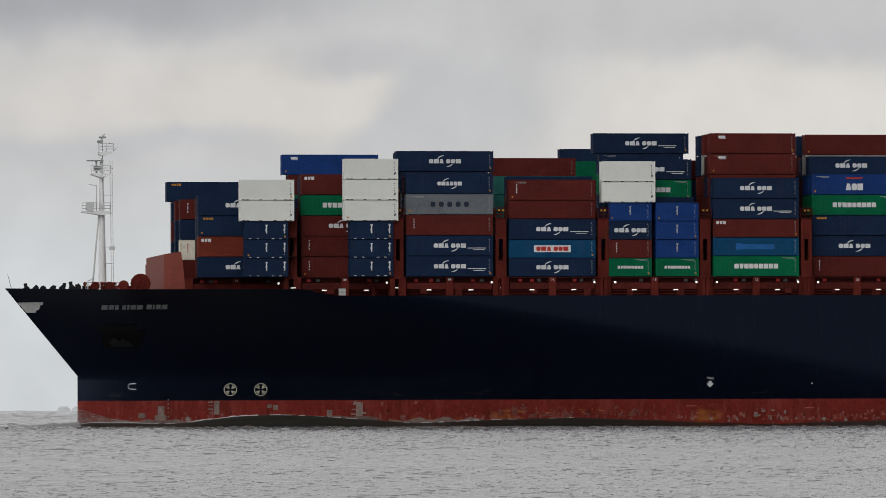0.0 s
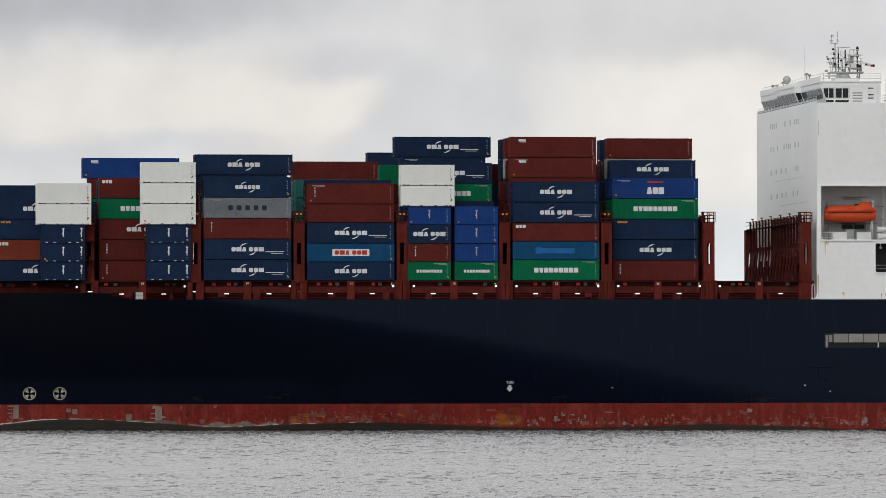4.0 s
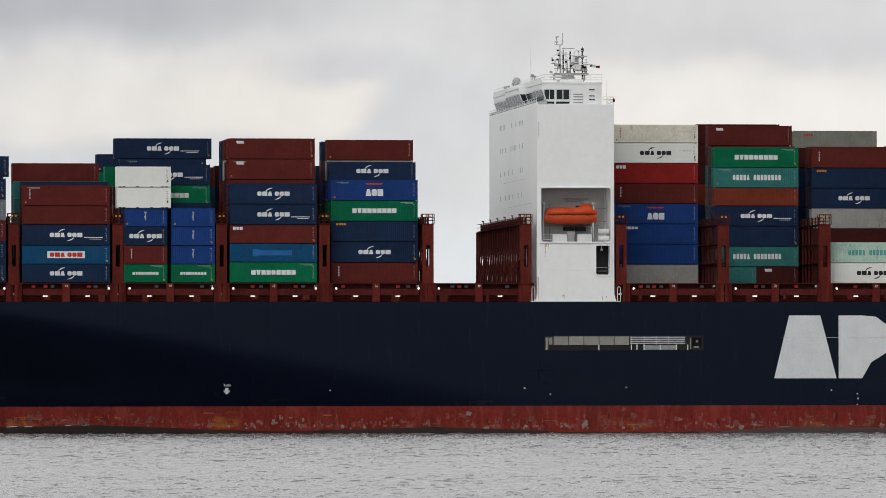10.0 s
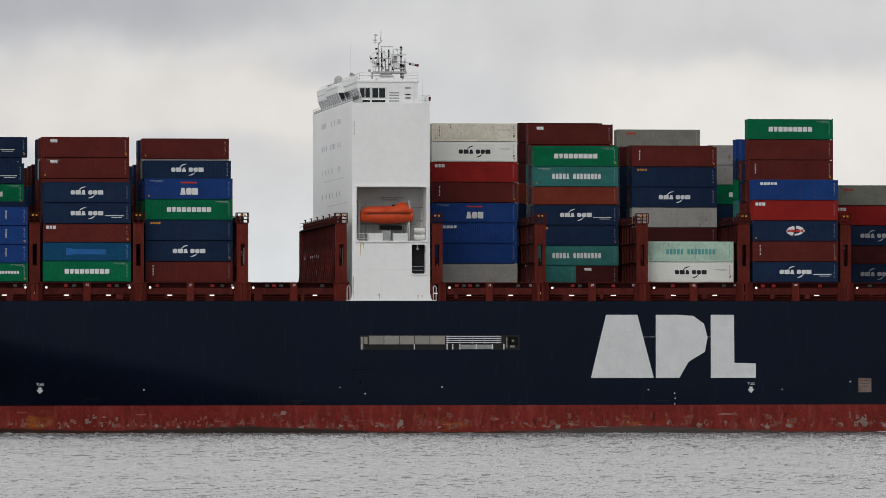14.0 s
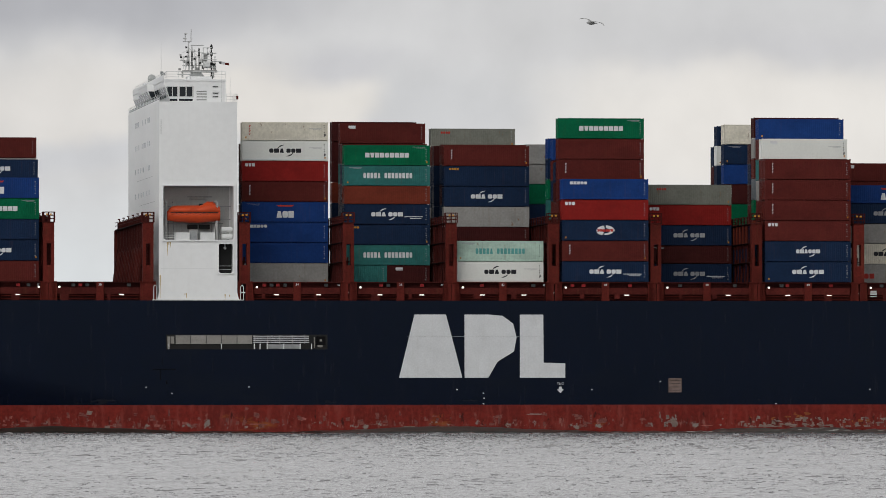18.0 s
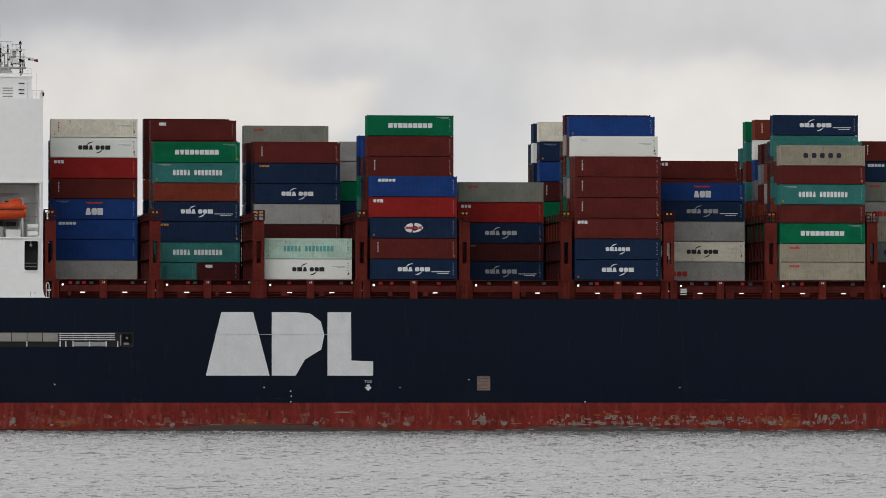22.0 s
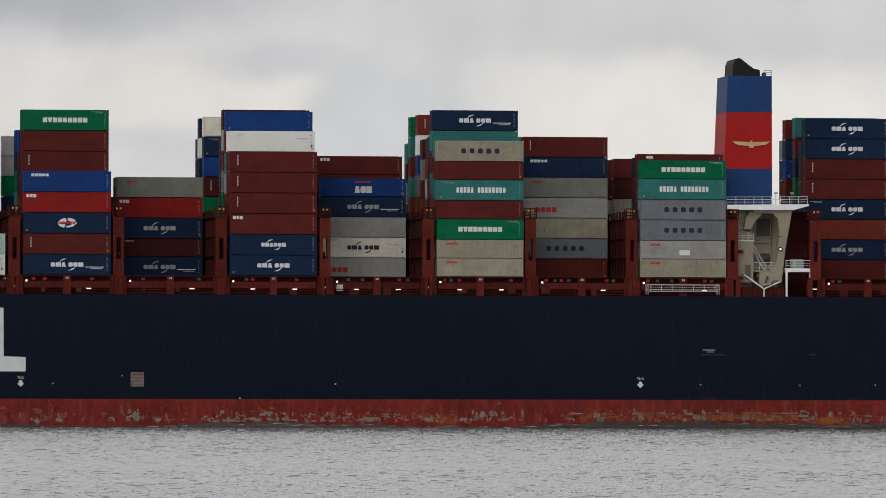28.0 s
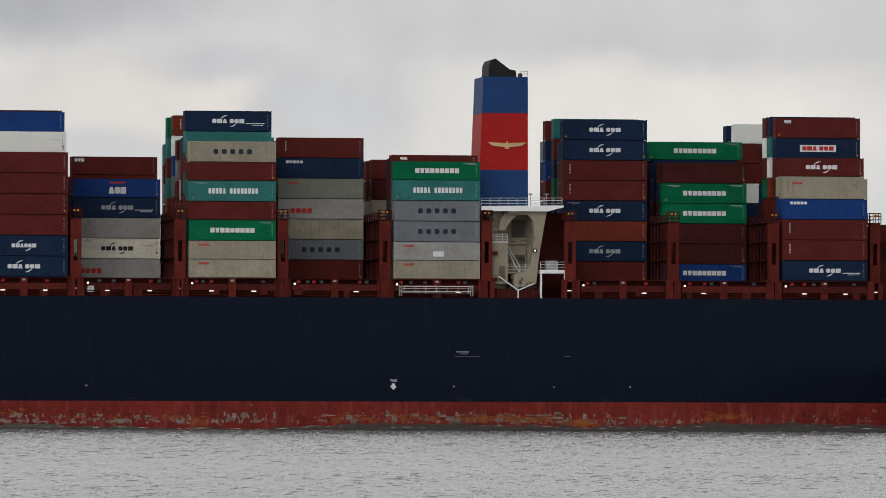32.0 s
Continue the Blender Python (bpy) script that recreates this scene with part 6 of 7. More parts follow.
def hull_marks():
    b, t = 7.75, 16.57
    decal("emblem_block", [(110.75, b), (119.65, b), (117.35, t), (112.9, t)], MARK_WHITE, "large plain white wedge on the hull")
    decal("emblem_block", [(119.95, b), (123.3, b), (124.6, 10.0), (126.9, 11.4), (127.3, 13.4), (126.8, 15.3), (125.3, 16.4), (123.3, t), (119.95, t)], MARK_WHITE, "large plain white rounded block on the hull")
    decal("emblem_block", [(127.75, b), (134.15, b), (134.15, 9.75), (131.1, 9.85), (131.05, t), (127.75, t)], MARK_WHITE, "large plain white stepped block on the hull")
    decal("emblem_seam", oblong(111.9, 131.2, 13.45, 13.5), DULL_WHITE)
    # tug push arrows, each with its small word
    for x in (33.75, 133.45, 220.45):
        decal("push_arrow", [(x - 0.22, 6.5), (x - 0.22, 6.15), (x - 0.5, 6.15), (x, 5.6), (x + 0.5, 6.15), (x + 0.22, 6.15), (x + 0.22, 6.5)], MARK_WHITE, "white downward push arrow")
        sign_text("push_word", "TUG", x, on_hull(x, 6.8, 0.14), 6.75, 0.5)
    for x, z in ((48.1, 6.15), (75.4, 6.45), (79.0, 5.6), (89.75, 6.5), (122.6, 4.1), (122.7, 4.9), (122.6, 5.6), (118.9, 6.1), (137.9, 6.1), (147.6, 7.2), (164, 4.1), (177.4, 6.1), (229, 6.1), (254, 6.1)):
        decal("draught_dot", oblong(x - 0.1, x + 0.1, z - 0.07, z + 0.07), MARK_WHITE)
    # name bars on the bow
    x = -50.5
    for k, w in enumerate([0.8, 0.7, 0.5, 0, 0.5, 0.3, 0.75, 0.75, 0, 0.7, 0.3, 0.6, 0.75]):
        if w:
            decal("name_bar", oblong(x, x + w, 16.8, 17.42), NAME_GREY)
        x += w + 0.14 if w else 0.35
    for z, tip in ((16.5, -59.25), (16.86, -58.85), (17.22, -58.75), (17.58, -58.4)):
        decal("bow_plate", [(stem(z) + 0.12, z), (tip, z), (tip + 0.12, z + 0.36), (stem(z + 0.36) + 0.12, z + 0.36)], DULL_WHITE, "worn pale plate at the stem")
    # anchor in its recess
    decal("anchor_recess", [(-49.9, 11.5), (-44.8, 11.5), (-44.4, 13.9), (-50.2, 13.9)], RECESS_BLACK, "black anchor recess")
    decal("anchor_shelf", oblong(-50.6, -45.4, 13.75, 14.65), SHELF, "dark grey plate over the anchor recess")
    a = Build()
    ya = on_hull(-47.3, 12.4) - 0.25
    a.box(-47.6, -47.0, ya, ya + 0.4, 11.9, 14.2).prism([(-49.3, 12.2), (-48.7, 11.6), (-45.9, 11.6), (-45.3, 12.2), (-46.0, 12.9), (-46.9, 12.3), (-47.7, 12.3), (-48.6, 12.9)], ya - 0.15, ya + 0.35)
    part("anchor", a, SHELF, ship, "dark stowed anchor")
    # bow thruster marks: ring with a cross
    for x in (-32.3, -28.15):
        z, n = 5.5, 20
        g = Build()
        for k in range(n):
            a0, a1 = 2 * math.pi * k / n, 2 * math.pi * (k + 1) / n
            q = [(x + r * math.cos(a), z + r * math.sin(a)) for r, a in ((0.78, a0), (0.92, a0), (0.92, a1), (0.78, a1))]
            g.add([(px, on_hull(px, pz, 0.04), pz) for px, pz in q], [(0, 1, 2, 3)])
        for k in range(4):
            a0 = math.pi / 4 + k * math.pi / 2
            q = [(x + r * math.cos(a0 + d), z + r * math.sin(a0 + d)) for r, d in ((0.22, -0.3), (0.75, -0.42), (0.75, 0.42), (0.22, 0.3))]
            g.add([(px, on_hull(px, pz, 0.04), pz) for px, pz in q], [(0, 1, 2, 3)])
        tagged(part("thruster_mark", g, MARK_CREAM, ship, "round cream thruster mark"), kind="stuff")
    bulb = [(-45.2, 6.4), (-46.1, 6.35), (-46.35, 6.0), (-46.1, 5.65), (-45.2, 5.6)]
    for (ax, az), (bx, bz) in zip(bulb, bulb[1:]):
        decal("bulb_mark", [(ax, az - 0.06), (ax, az + 0.06), (bx, bz + 0.06), (bx, bz - 0.06)], MARK_WHITE)
    for k in range(6):
        decal("draught_mark", oblong(-40.85, -40.65, 1.0 + k * 0.6, 1.2 + k * 0.6), TRACE)
    for x, w, z0, z1 in ((-35.3, 0.7, 3.65, 3.85), (-35.2, 0.6, 3.2, 3.35), (-35.3, 0.7, 2.65, 2.85), (-35.1, 0.5, 2.15, 2.3), (-34.5, 0.75, 2.0, 3.9), (-19.0, 0.75, 1.5, 2.6), (-15.0, 0.9, 1.5, 3.7), (-15.6, 0.6, 2.6, 2.75), (-15.7, 0.7, 1.9, 2.1), (-14.2, 0.6, 2.0, 2.3), (-27.2, 0.6, 2.9, 3.4), (-26.4, 0.7, 2.6, 3.3)):
        decal("scraped_patch", oblong(x, x + w, z0, z1), SCRAPE, "scraped grey patch on the boot topping")
    for x, w, z0, z1 in ((-42.2, 0.9, 1.1, 3.2), (-42.6, 1.6, 1.1, 1.9), (-44.9, 1.0, 1.5, 2.2)):
        decal("wash_streak", oblong(x, x + w, z0, z1), WASH)
    # long rust band with a pale edge where fenders rub, broken into lengths
    x, chance = 229.9, random.Random(3)
    while x < 242.2:
        w = chance.uniform(0.5, 1.5)
        decal("rust_band", oblong(x, x + w - 0.06, 1.15 + chance.uniform(0, 0.12), 1.85 + chance.uniform(0, 0.16)), RUBBED, "orange rust band on the boot topping")
        if chance.random() < 0.7:
            decal("scraped_edge", oblong(x, x + w * 0.9, 2.08, 2.2), SCRAPE)
        x += w
    for x, w, z0, z1, mat in ((213.8, 0.9, 1.0, 1.7, SCRAPE), (214.9, 0.5, 0.9, 1.5, RUBBED), (216.2, 1.2, 1.0, 1.3, RUBBED), (219.3, 1.1, 1.5, 1.75, SCRAPE), (220.2, 0.8, 0.7, 1.7, SCRAPE), (221.4, 0.9, 0.9, 1.8, RUBBED), (222.7, 1.3, 1.2, 1.9, RUBBED), (224.4, 0.5, 0.8, 1.7, RUBBED), (225.4, 1.1, 0.9, 1.4, RUBBED), (226.9, 1.0, 1.4, 1.75, SCRAPE), (227.9, 1.1, 0.9, 1.5, SCRAPE), (229.3, 0.5, 1.0, 1.8, SCRAPE), (231.2, 0.4, 1.7, 2.2, SCRAPE), (243.0, 1.4, 1.2, 1.5, SCRAPE), (247.3, 0.6, 1.2, 1.9, SCRAPE)):
        decal("scraped_patch", oblong(x, x + w, z0 + 0.42, z1 + 0.42), mat, "scraped patch on the boot topping")
    # rubbed plates, chipped to bare primer in rows just above the water
    rng = random.Random(5)
    for name, x0, x1, z0, z1, count, mat, tall in (
            ("rubbed_patch", 4.3, 27, 1.5, 2.7, 46, SCUFF, 0.5),
            ("rubbed_patch", 5, 24, 2.0, 2.6, 14, RUBBED, 0.3), ("rubbed_patch", 40, 45, 0.9, 2.6, 12, SCRAPE, 0.5), ("rubbed_patch", 27, 60, 1.0, 1.9, 26, SCUFF, 0.4),
            ("rubbed_patch", 62, 146, 0.8, 2.6, 90, SCUFF, 0.6), ("rubbed_patch", 147.4, 150.3, 0.9, 2.3, 12, SCRAPE, 0.7), ("rubbed_patch", 158, 192, 0.8, 2.0, 110, SCRAPE, 0.35),
            ("rubbed_patch", 160, 195, 1.4, 2.6, 24, RUBBED, 0.3), ("rubbed_patch", 196.5, 201, 0.9, 2.3, 18, SCRAPE, 0.6), ("rust_band", 211, 244, 0.9, 2.3, 60, RUBBED, 0.35), ("rubbed_patch", 214, 260, 0.9, 2.4, 50, SCRAPE, 0.5)):
        g = Build()
        for k in range(count):
            x, z = rng.uniform(x0, x1), z0 + (z1 - z0) * rng.random() ** 1.5
            w, h = rng.choice((0.15, 0.25, 0.45, 0.9)) * rng.uniform(0.7, 1.3), tall * rng.uniform(0.3, 1.3)
            h = min(h, 3.85 - z)
            lift = -0.045 - 0.002 * (k % 4)
            for z2, z3, cut in ((z, z + h * 0.5, 0), (z + h * 0.5, z + h, rng.choice((0, 0, 0.3)) * w)):
                jit = [rng.uniform(-0.16, 0.16) for _ in range(8)]
                q = ((x + w * jit[0], z2 + h * jit[1]), (x + w - cut + w * jit[2], z2 + h * jit[3]), (x + w - cut + w * jit[4], z3 + h * jit[5]), (x + w * jit[6], z3 + h * jit[7]))
                g.add([(px, on_hull(px, pz) + lift + 0.03, pz) for px, pz in q], [(0, 1, 2, 3)])
        tagged(part(name, g, mat, ship, "plating rubbed to bare primer above the water"), kind="stuff")
    # pale wash on the plating above the wave
    for x0, x1, low, thick in ((-51.5, -35.0, 0.7, 0.55), (-11, 5, 0.7, 0.75), (-24, -12, 1.3, 0.25)):
        g, last = Build(), None
        for k in range(int((x1 - x0) / 0.25) + 1):
            x = x0 + k * 0.25
            u = k * 0.25 / (x1 - x0)
            z = low + thick * (4 * u * (1 - u)) ** 0.4 * (0.75 + 0.3 * math.sin(x * 1.7) + 0.25 * rng.random()) + (0.2 if x0 > -25 and x0 < -20 else 0)
            if last:
                q = ((last[0], low - 0.2), (x, low - 0.2), (x, z), last)
                g.add([(px, on_hull(px, pz, 0.045), pz) for px, pz in q], [(0, 1, 2, 3)])
            last = (x, z)
        tagged(part("wash_band", g, WASH, ship, "pale wet wash on the plating above the wave"), kind="stuff")
    # spray drifting back from the stem
    g = Build()
    for k in range(1500):
        u = rng.random() ** 1.6
        x = -53.1 + 7.5 * u
        top = 1.0 + 1.9 * (1 - u) ** 1.5
        z = 0.75 + (top - 0.75) * rng.random() ** 1.3
        r = rng.uniform(0.01, 0.04)
        y = on_hull(max(x, -53.0), z, 0.12 + 0.25 * rng.random())
        g.add([(x - r * 2, y, z - r * 0.5), (x + r * 2, y, z - r * 0.9), (x + r * 1.5, y, z + r * 0.6), (x - r, y, z + r * 0.8)], [(0, 1, 2, 3)])
    tagged(part("stem_spray", g, SPRAY, ship, "thin pale spray blown back from the stem"), kind="stuff")
    rng = random.Random(21)
    for k in range(80):
        x = rng.uniform(-48, 290)
        w, h = rng.choice(((0.35, 1.0), (0.7, 0.5), (1.3, 0.22), (0.5, 0.6), (2.0, 0.14), (0.25, 0.25)))
        w, h = w * rng.uniform(0.6, 1.5), h * rng.uniform(0.6, 1.4)
        z = rng.uniform(0.6, 1.9) if k % 5 else rng.uniform(1.9, 3.4)
        x1, z1 = x + w, min(z + h, 3.9)
        mat = rng.choice((SCRAPE, SCUFF, SCUFF, RUBBED if x > 140 else SCUFF))
        decal("scuff_mark", [(x, z), (x1 - w * rng.uniform(0, 0.3), z + h * rng.uniform(-0.1, 0.2)), (x1, z1 - h * rng.uniform(0, 0.4)), (x + w * rng.uniform(0, 0.35), z1)], mat)
    # worn pale traces on the after hull
    for x, z, w, h in ((229.3, 10.85, 1.8, 0.22), (229.9, 10.6, 1.0, 0.2), (229.1, 10.25, 3.6, 0.07), (244.6, 10.3, 1.0, 0.08), (243.0, 5.9, 0.35, 0.25)):
        decal("paint_trace", oblong(x, x + w, z, z + h), TRACE)
    for x, z, w, h in ((76.3, 8.9, 3.2, 0.07), (77.3, 7.4, 0.1, 1.6), (78.2, 6.9, 0.16, 0.5), (77.6, 9.6, 0.06, 1.0)):
        decal("paint_scuff", oblong(x, x + w, z, z + h), SHELF)
    # pilot door
    decal("pilot_door", oblong(148.75, 150.6, 5.7, 7.7), WASH, "weathered pilot door frame")
    for k in range(4):
        decal("pilot_door_bar", oblong(148.9, 150.45, 5.95 + k * 0.45, 6.05 + k * 0.45), CASTING)


SHELF = material("dull_anchor_steel", (0.007, 0.007, 0.0078), 0.7, vary=0.5, scale=1.5, spec=0.04)
WASH = material("wet_wash", (0.17, 0.12, 0.105), 0.7, vary=0.45, scale=1.2)
SPRAY = material("pale_spray", (0.3, 0.25, 0.235), 0.8, vary=0.3, scale=3)
NAME_GREY = material("faded_name_paint", (0.17, 0.175, 0.18), 0.6, vary=0.2)
MARK_CREAM = material("cream_marking_paint", (0.36, 0.34, 0.27), 0.6, vary=0.3)
TRACE = material("worn_pale_trace", (0.12, 0.125, 0.13), 0.8, vary=0.4, scale=3)
RUBBED = material("orange_rust_patch", (0.21, 0.062, 0.018), 0.8, vary=0.4, scale=2)
SCUFF = material("rubbed_pink_primer", (0.215, 0.07, 0.058), 0.75, vary=0.5, scale=2.5)
SCRAPE = material("scraped_primer", (0.2, 0.15, 0.13), 0.8, vary=0.4, scale=1.5)
hull_marks()


def gangway_recess():
    """Long niche in the hull's side with the stowed accommodation ladder."""
    x0, x1, z0, z1 = 78.2, 100.7, 11.7, 13.75
    base = decal("ladder_niche", oblong(x0, x1, z0, z1), BLACK_STEEL, "dark niche with stowed accommodation ladder")
    for k in range(5):
        x = x0 + 1.3 + k * 2.15
        part("ladder_panel", Build().box(x, x + 2.05, -0.16, -0.04, 12.45, 13.65), LADDER_GREY, base)
    part("ladder_end", Build().box(x0 + 0.15, x0 + 0.5, -0.16, -0.04, 11.8, 13.5).box(x0 + 0.6, x0 + 1.1, -0.14, -0.04, 12.5, 13.5), LADDER_GREY, base)
    for k in range(4):
        part("ladder_rail", Build().box(x0 + 12.1, x1 - 2.6, -0.16, -0.04, 12.65 + k * 0.28, 12.75 + k * 0.28), MARK_WHITE, base)
    for k in range(5):
        part("ladder_stay", Build().box(x0 + 12.3 + k * 1.75, x0 + 12.36 + k * 1.75, -0.12, -0.03, 12.5, 13.7), DULL_WHITE, base)
    for x in (0.2, 7.6, 12.2, 13.0, 14.0, 16.3, 18.6, 20.2):
        part("ladder_foot", Build().box(x0 + x, x0 + x + 0.14, -0.16, -0.03, 11.75, 12.5), MARK_WHITE, base)
    part("ladder_landing", Build().box(x1 - 1.6, x1 - 0.3, -0.14, -0.03, 12.3, 13.5), SHELF, base)
    part("landing_fitting", Build().box(x1 - 1.9, x1 - 1.75, -0.16, -0.04, 11.9, 13.4).box(x1 - 1.4, x1 - 0.7, -0.17, -0.14, 12.0, 12.3).box(x1 - 1.1, x1 - 0.8, -0.17, -0.14, 12.8, 13.1), LADDER_GREY, base)
    part("lower_panel", Build().box(x0 + 14.2, x0 + 18.6, -0.1, -0.03, 11.8, 12.4), GALVANISED, base)


LADDER_GREY = material("grey_ladder_panel", (0.24, 0.23, 0.21), 0.6, vary=0.15)
gangway_recess()


# ---- water thrown up along the hull, moving with the ship
def bow_wave():
    rng = np.random.default_rng(9)
    # dark base colour holds the hull's reflection, grey one the paler sheen aft
    swell_mat = material("swell_water_with_hull_reflection", (0.02, 0.022, 0.019), 0.35, vary=0.3, scale=0.7, spec=0.09)
    grey_mat = material("swell_water_with_grey_sheen", (0.06, 0.062, 0.058), 0.3, vary=0.25, scale=0.7, spec=0.2)
    foam_mat = material("white_foam", (0.5, 0.5, 0.49), 0.8, vary=0.2, scale=1.5)
    us = np.arange(-54, 300, 0.8)
    # crests and hollows of the ship's own wave, from the stem aft
    height = np.interp(us, [-58, -54, -53, -51, -46.8, -41.7, -39.7, -36.8, -34, -31.2, -27.5, -24, -21, -16.7, -12.5, -9.4, -5.5, -0.6, 4.5, 8.8, 14.5, 22, 30, 41, 53, 62, 72, 80, 95, 99, 107, 116, 124, 131, 140, 152, 160, 168, 180, 192, 203, 212, 222, 234, 246, 254, 265, 280, 300],
                       [0, 0.2, 0.7, 0.95, 0.85, 0.75, 0.78, 1.1, 1.45, 1.75, 1.95, 1.92, 1.77, 1.5, 1.2, 0.85, 0.78, 1.0, 1.2, 1.3, 1.42, 1.2, 0.8, 0.45, 0.75, 1.05, 0.75, 0.35, 0.25, 0.35, 0.65, 1.0, 0.85, 0.5, 0.25, 0.25, 0.65, 0.7, 0.45, 0.15, 0.15, 0.75, 0.9, 0.8, 0.5, 0.6, 1.0, 1.0, 0.6])
    rough = np.interp(us, [-54, 140, 165, 300], [0.02, 0.03, 0.09, 0.12])
    height += rough * (np.sin(us / 1.9) + 0.8 * np.sin(us / 0.83 + 1))
    ob = tagged(new("bow_wave"), "smooth swell coloured with the hull's dark reflection, with foam along the hull", "wave")
    outs = [-0.6, 0.3, 0.9, 1.7, 2.6, 3.6, 4.8]
    fall = [1.05, 1.0, 0.9, 0.7, 0.45, 0.2, -0.12]
    for a in range(0, len(us) - 1, 64):
        seg = us[a:a + 65]
        hh = height[a:a + 65]
        vs = []
        for x, h in zip(seg, hh):
            y = on_hull(max(x, -53.1), 0.5, 0)
            for o, f in zip(outs, fall):
                vs.append((x, y - o, h * f + rng.normal(0, np.interp(x, [-54, 130, 165, 300], [0.012, 0.02, 0.06, 0.08])) if f > 0 else -0.9))
        w = len(outs)
        g = Build().add(vs, [(i * w + j, i * w + j + 1, (i + 1) * w + j + 1, (i + 1) * w + j) for i in range(len(seg) - 1) for j in range(w - 1)])
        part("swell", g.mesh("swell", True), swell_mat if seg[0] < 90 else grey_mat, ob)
    g = Build()
    for x, h in zip(us, height):
        y = on_hull(max(x, -53.1), 0.5, 0)
        t = np.interp(x, [-54, -51, -46, -40, -38, -30, -25, -18, -12, -8, -6, 0, 3, 12, 25], [0.06, 0.05, 0.02, 0.03, 0.07, 0.09, 0.03, 0.012, 0.008, 0.012, 0.05, 0.05, 0.02, 0.012, 0.0])
        if t > 0.01 and rng.random() < min(0.9, 0.35 + t * 9):
            l, t = rng.uniform(0.6, 1.2), t * rng.uniform(0.3, 1.6)
            h2 = np.interp(x + 0.8, us, height)
            g.prism([(x - 0.1, h - 0.05), (x + l, h2 - 0.05), (x + l * 0.9, h2 + t), (x, h + t * 0.8)], y - 0.75 - rng.uniform(0, 0.2), y)
        elif x > 150 and rng.random() < 0.35:             # small broken crests abreast of the after body
            l, d = rng.uniform(0.4, 1.6), rng.uniform(0.5, 3.2)
            z = h * (1 - d / 4.2) + 0.05
            g.prism([(x, z), (x + l, z), (x + l * 0.7, z + 0.06), (x + l * 0.2, z + 0.06)], y - d - 0.12, y - d)
    tagged(part("foam", g, foam_mat, ob, "broken white foam line"), kind="stuff")
    vs, n = [], 40
    for i in range(n + 1):
        x = -75 + 22 * i / n
        u = i / n
        for j in range(9):
            d = (j - 4) / 4
            vs.append((x, MID - 4.0 * d - 2.5 * (1 - u), (0.15 + 0.95 * u ** 1.5) * (1 - d * d) + (0.05 * math.sin(x * 1.3 + d * 3) + rng.normal(0, 0.03) if abs(d) < 0.9 else -0.5)))
    bow = Build().add(vs, [(i * 9 + j, i * 9 + j + 1, (i + 1) * 9 + j + 1, (i + 1) * 9 + j) for i in range(n) for j in range(8)])
    part("stem_swell", bow.mesh("stem_swell"), WATER.data.materials[0], ob, "grey water heaped up before the stem")
    aboard(ob, Matrix())


bow_wave()


# ---- gulls
def gull(label, tone, girth, chord):
    ob = tagged(new("gull"), label, "bird", "gulls")
    feather = material("gull_feathers", tone, 0.8, vary=0.3, scale=6)
    body = Build()
    n = 10
    for i in range(n):
        a, b = i / n, (i + 1) / n
        r = lambda u: girth * math.sin(math.pi * min(1, u * 0.95 + 0.03)) ** 0.7 + 0.004
        body.tube((a * 0.5 - 0.25, 0, 0), (b * 0.5 - 0.25, 0, 0), r(a), r(b), 8)
    part("body", body, feather, ob)
    for s in (-1, 1):
        wing = Build()
        last = None
        for k in range(7):
            u = k / 6
            y = s * 0.62 * u
            z = 0.1 * math.sin(u * 2.2) - 0.08 * u * u
            c = chord * (1 - u) ** 0.6 + 0.02
            x = -0.1 + 0.05 * math.sin(u * 3) + 0.12 * u
            ring = [(x, y, z), (x + c, y, z), (x + c, y, z + 0.012), (x, y, z + 0.02)]
            if last:
                wing.add(last + ring, [(0, 1, 5, 4), (1, 2, 6, 5), (2, 3, 7, 6), (3, 0, 4, 7)])
            last = ring
        part("wing", wing, feather, ob, at=pose(0, 0, 0.03, s * 10))
    part("tail", Build().prism([(0.2, -0.01), (0.38, -0.02), (0.38, 0.0), (0.2, 0.02)], -0.07, 0.07), feather, ob)
    part("beak", Build().tube((-0.25, 0, 0), (-0.31, 0, -0.01), 0.014, 0.005), MARK_BLACK, ob)
    return ob


def far_shore():
    haze = material("hazy_far_buildings", (0.78, 0.8, 0.82), 0.9, vary=0.05, scale=0.02)
    for name, label, x, w, h in (("harbour_shed", "pale hazy shed on the far shore", -266, 8, 3.2), ("harbour_shed", "pale hazy shed on the far shore", -256, 9, 3.6), ("beacon", "slim pale beacon on the far shore", -244.5, 0.9, 9)):
        g = Build().box(-w / 2, w / 2, -3, 3, -0.5, h * 0.6)
        g.box(-w / 3, w / 3, -3.2, 3.2, h * 0.6, h)
        ob = tagged(new(name), label, "building")
        part("body", g, haze, ob)
        ob.matrix_basis = pose(x, 4700, 0)


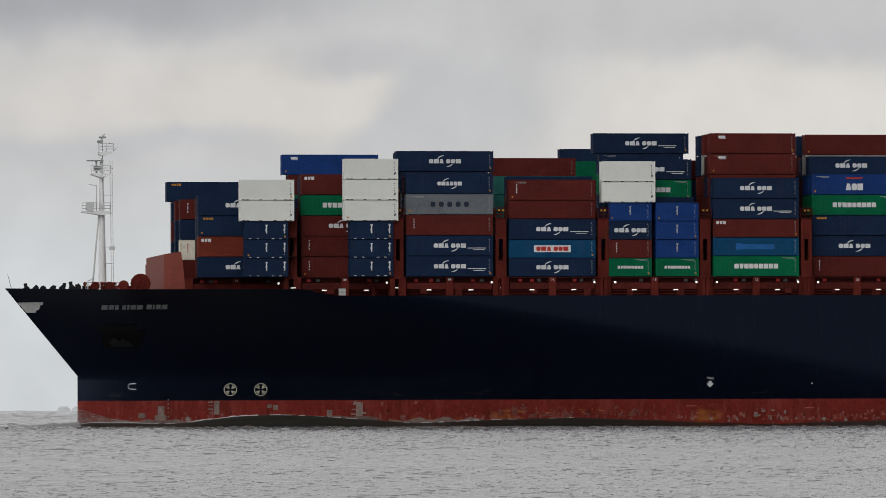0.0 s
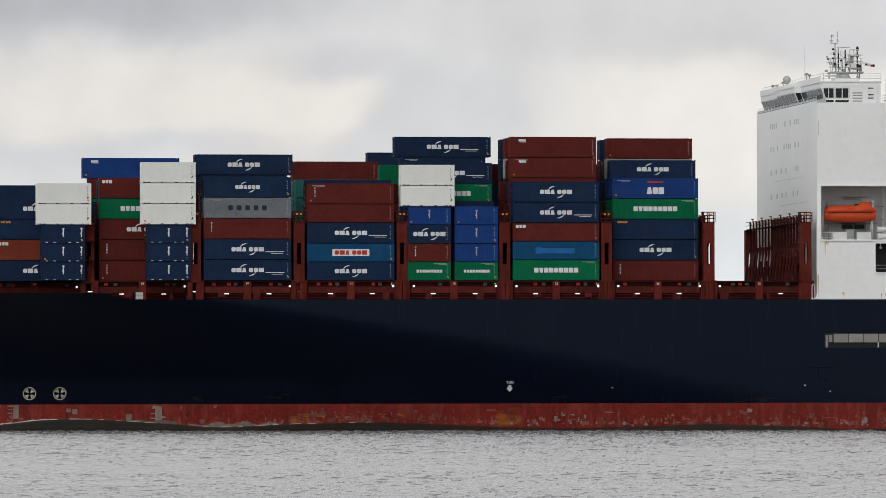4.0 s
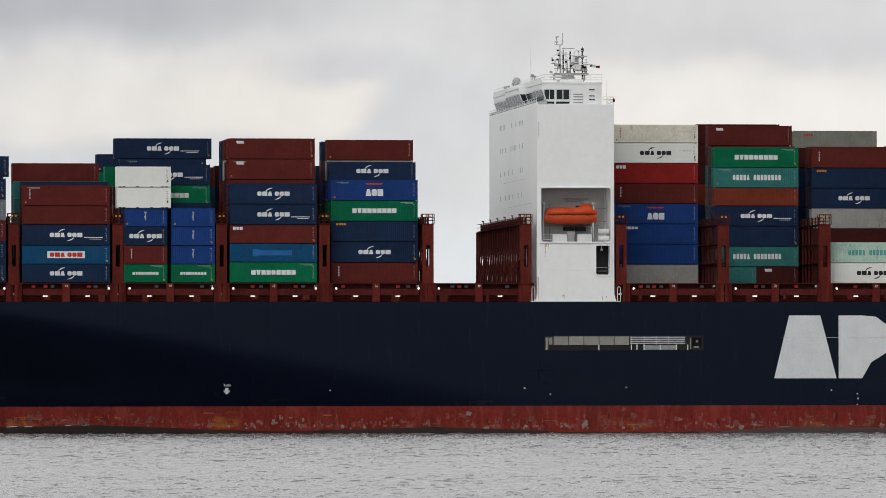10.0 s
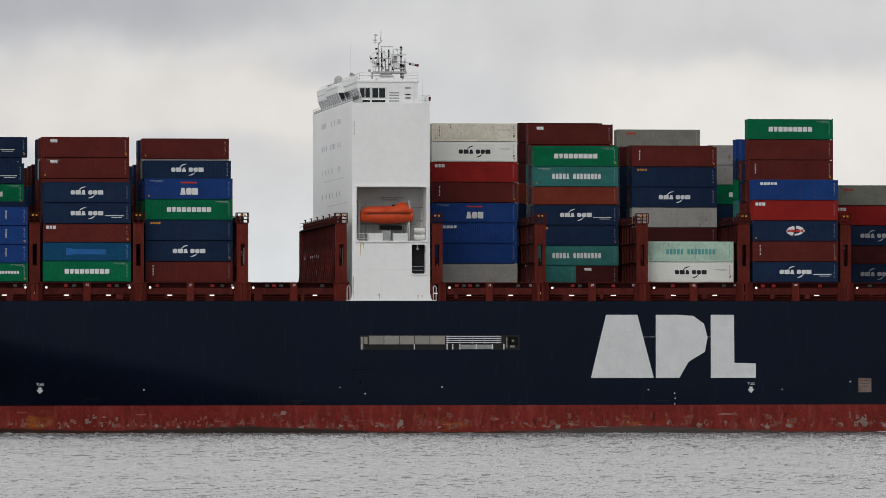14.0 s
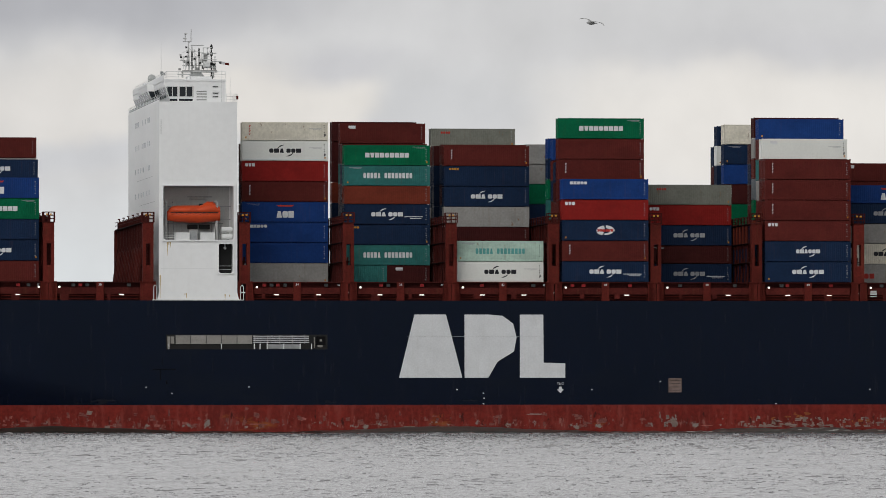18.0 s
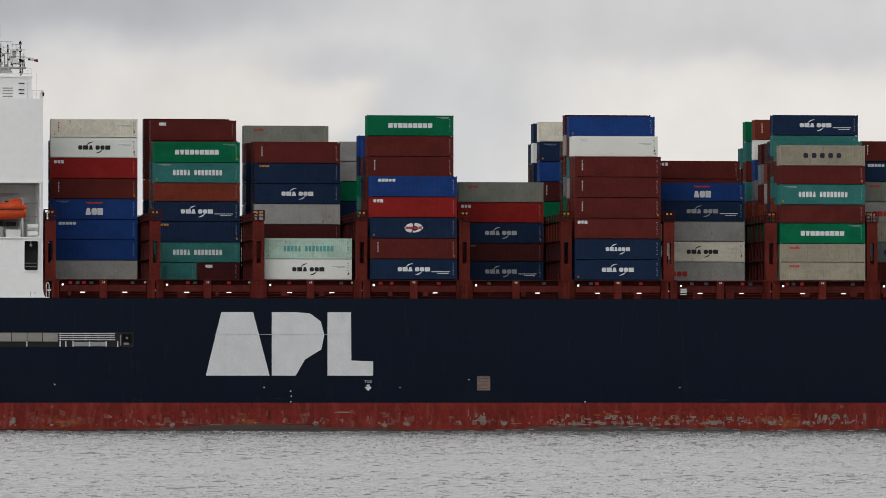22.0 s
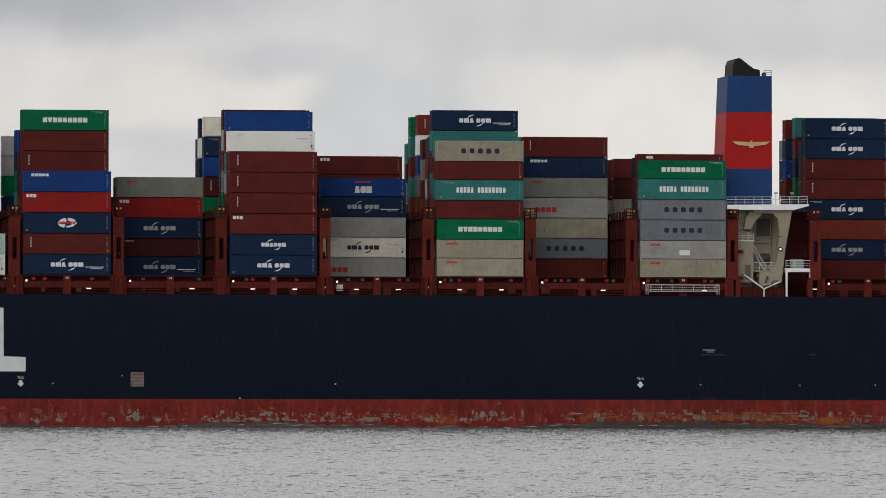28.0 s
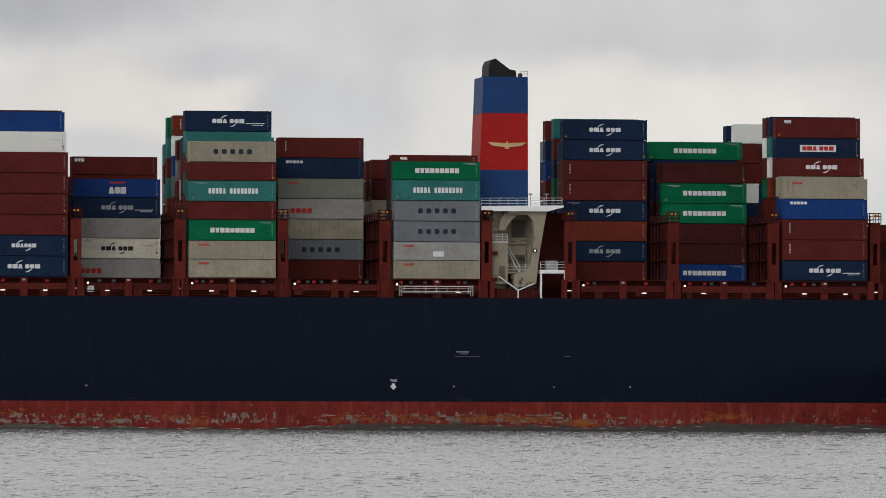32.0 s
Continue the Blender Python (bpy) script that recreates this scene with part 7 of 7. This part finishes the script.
far_shore()
GULLS = [gull("dark gull beating its wings low over the water", (0.05, 0.05, 0.052), 0.034, 0.22), gull("pale grey gull gliding past", (0.34, 0.34, 0.33), 0.075, 0.17)]


def sight(px, py, t, far):
    """A place in the air at the depth far, from its height and side in the view at t seconds."""
    pan, tilt = (np.interp(t, [r[0] for r in ROWS], [r[k] for r in ROWS]) for k in (1, 2))
    a, b = math.atan((px - 784) / 12805) - radians(pan), math.atan((441 - py) / 12805) + radians(tilt)
    return far * math.tan(a), far, EYE + far * math.tan(b)


def motions():
    for ob, m in MOVERS:
        walk(ob, [(t, sail(t) @ m) for t in (0.0, SECONDS)])
    walk(WATER, [(0.0, pose(-2.5, 1.5, 0)), (SECONDS, pose(2.5, -3.5, 0))])      # the ripples drift down wind
    near, high = GULLS
    track = [(4.8, 1720, 178), (5.2, 1085, 178), (5.5, 606, 176), (5.6, 446, 173), (5.7, 284, 171), (5.83, 50, 172), (6.2, -560, 172)]
    rows = [(0.0, pose(60, 75, 6.1, 0, 2, 4))] + [(t, pose(*sight(px, py, t, 75.0), 0, 2, 4)) for t, px, py in track]
    walk(near, rows + [(SECONDS, pose(-250, 82, 12, 0, 2, 4))])
    track = [(17.1, 1448, 46), (17.5, 1290, 44), (18.0, 1046, 41), (18.5, 850, 30), (19.0, 682, 22), (19.5, 545, 26), (20.0, 414, 57), (20.5, 296, 72), (21.0, 176, 95), (21.8, 0, 120)]
    rows = [(0.0, pose(165, 285, 19, 0, 0, 52))] + [(t, pose(*sight(px, py, t, 285.0), 14, 0, 52)) for t, px, py in track]
    walk(high, rows + [(SECONDS, pose(-80, 285, 14, 0, 0, 52))])
    # wing beats
    for bird, first, last, beat, up, down in ((near, 4.6, 6.1, 0.1, 32, -26), (high, 16.8, 21.8, 0.36, 6, -14)):
        for wing, side in zip([c for c in bird.children if c.name.startswith("wing")], (-1, 1)):
            beats = [(0.0, pose(0, 0, 0.03, side * 20))]
            k = 0
            while first + k * beat < last:
                beats.append((first + k * beat, pose(0, 0, 0.03, side * (up if k % 2 else down))))
                k += 1
            walk(wing, beats + [(SECONDS, pose(0, 0, 0.03, side * 20))])


motions()
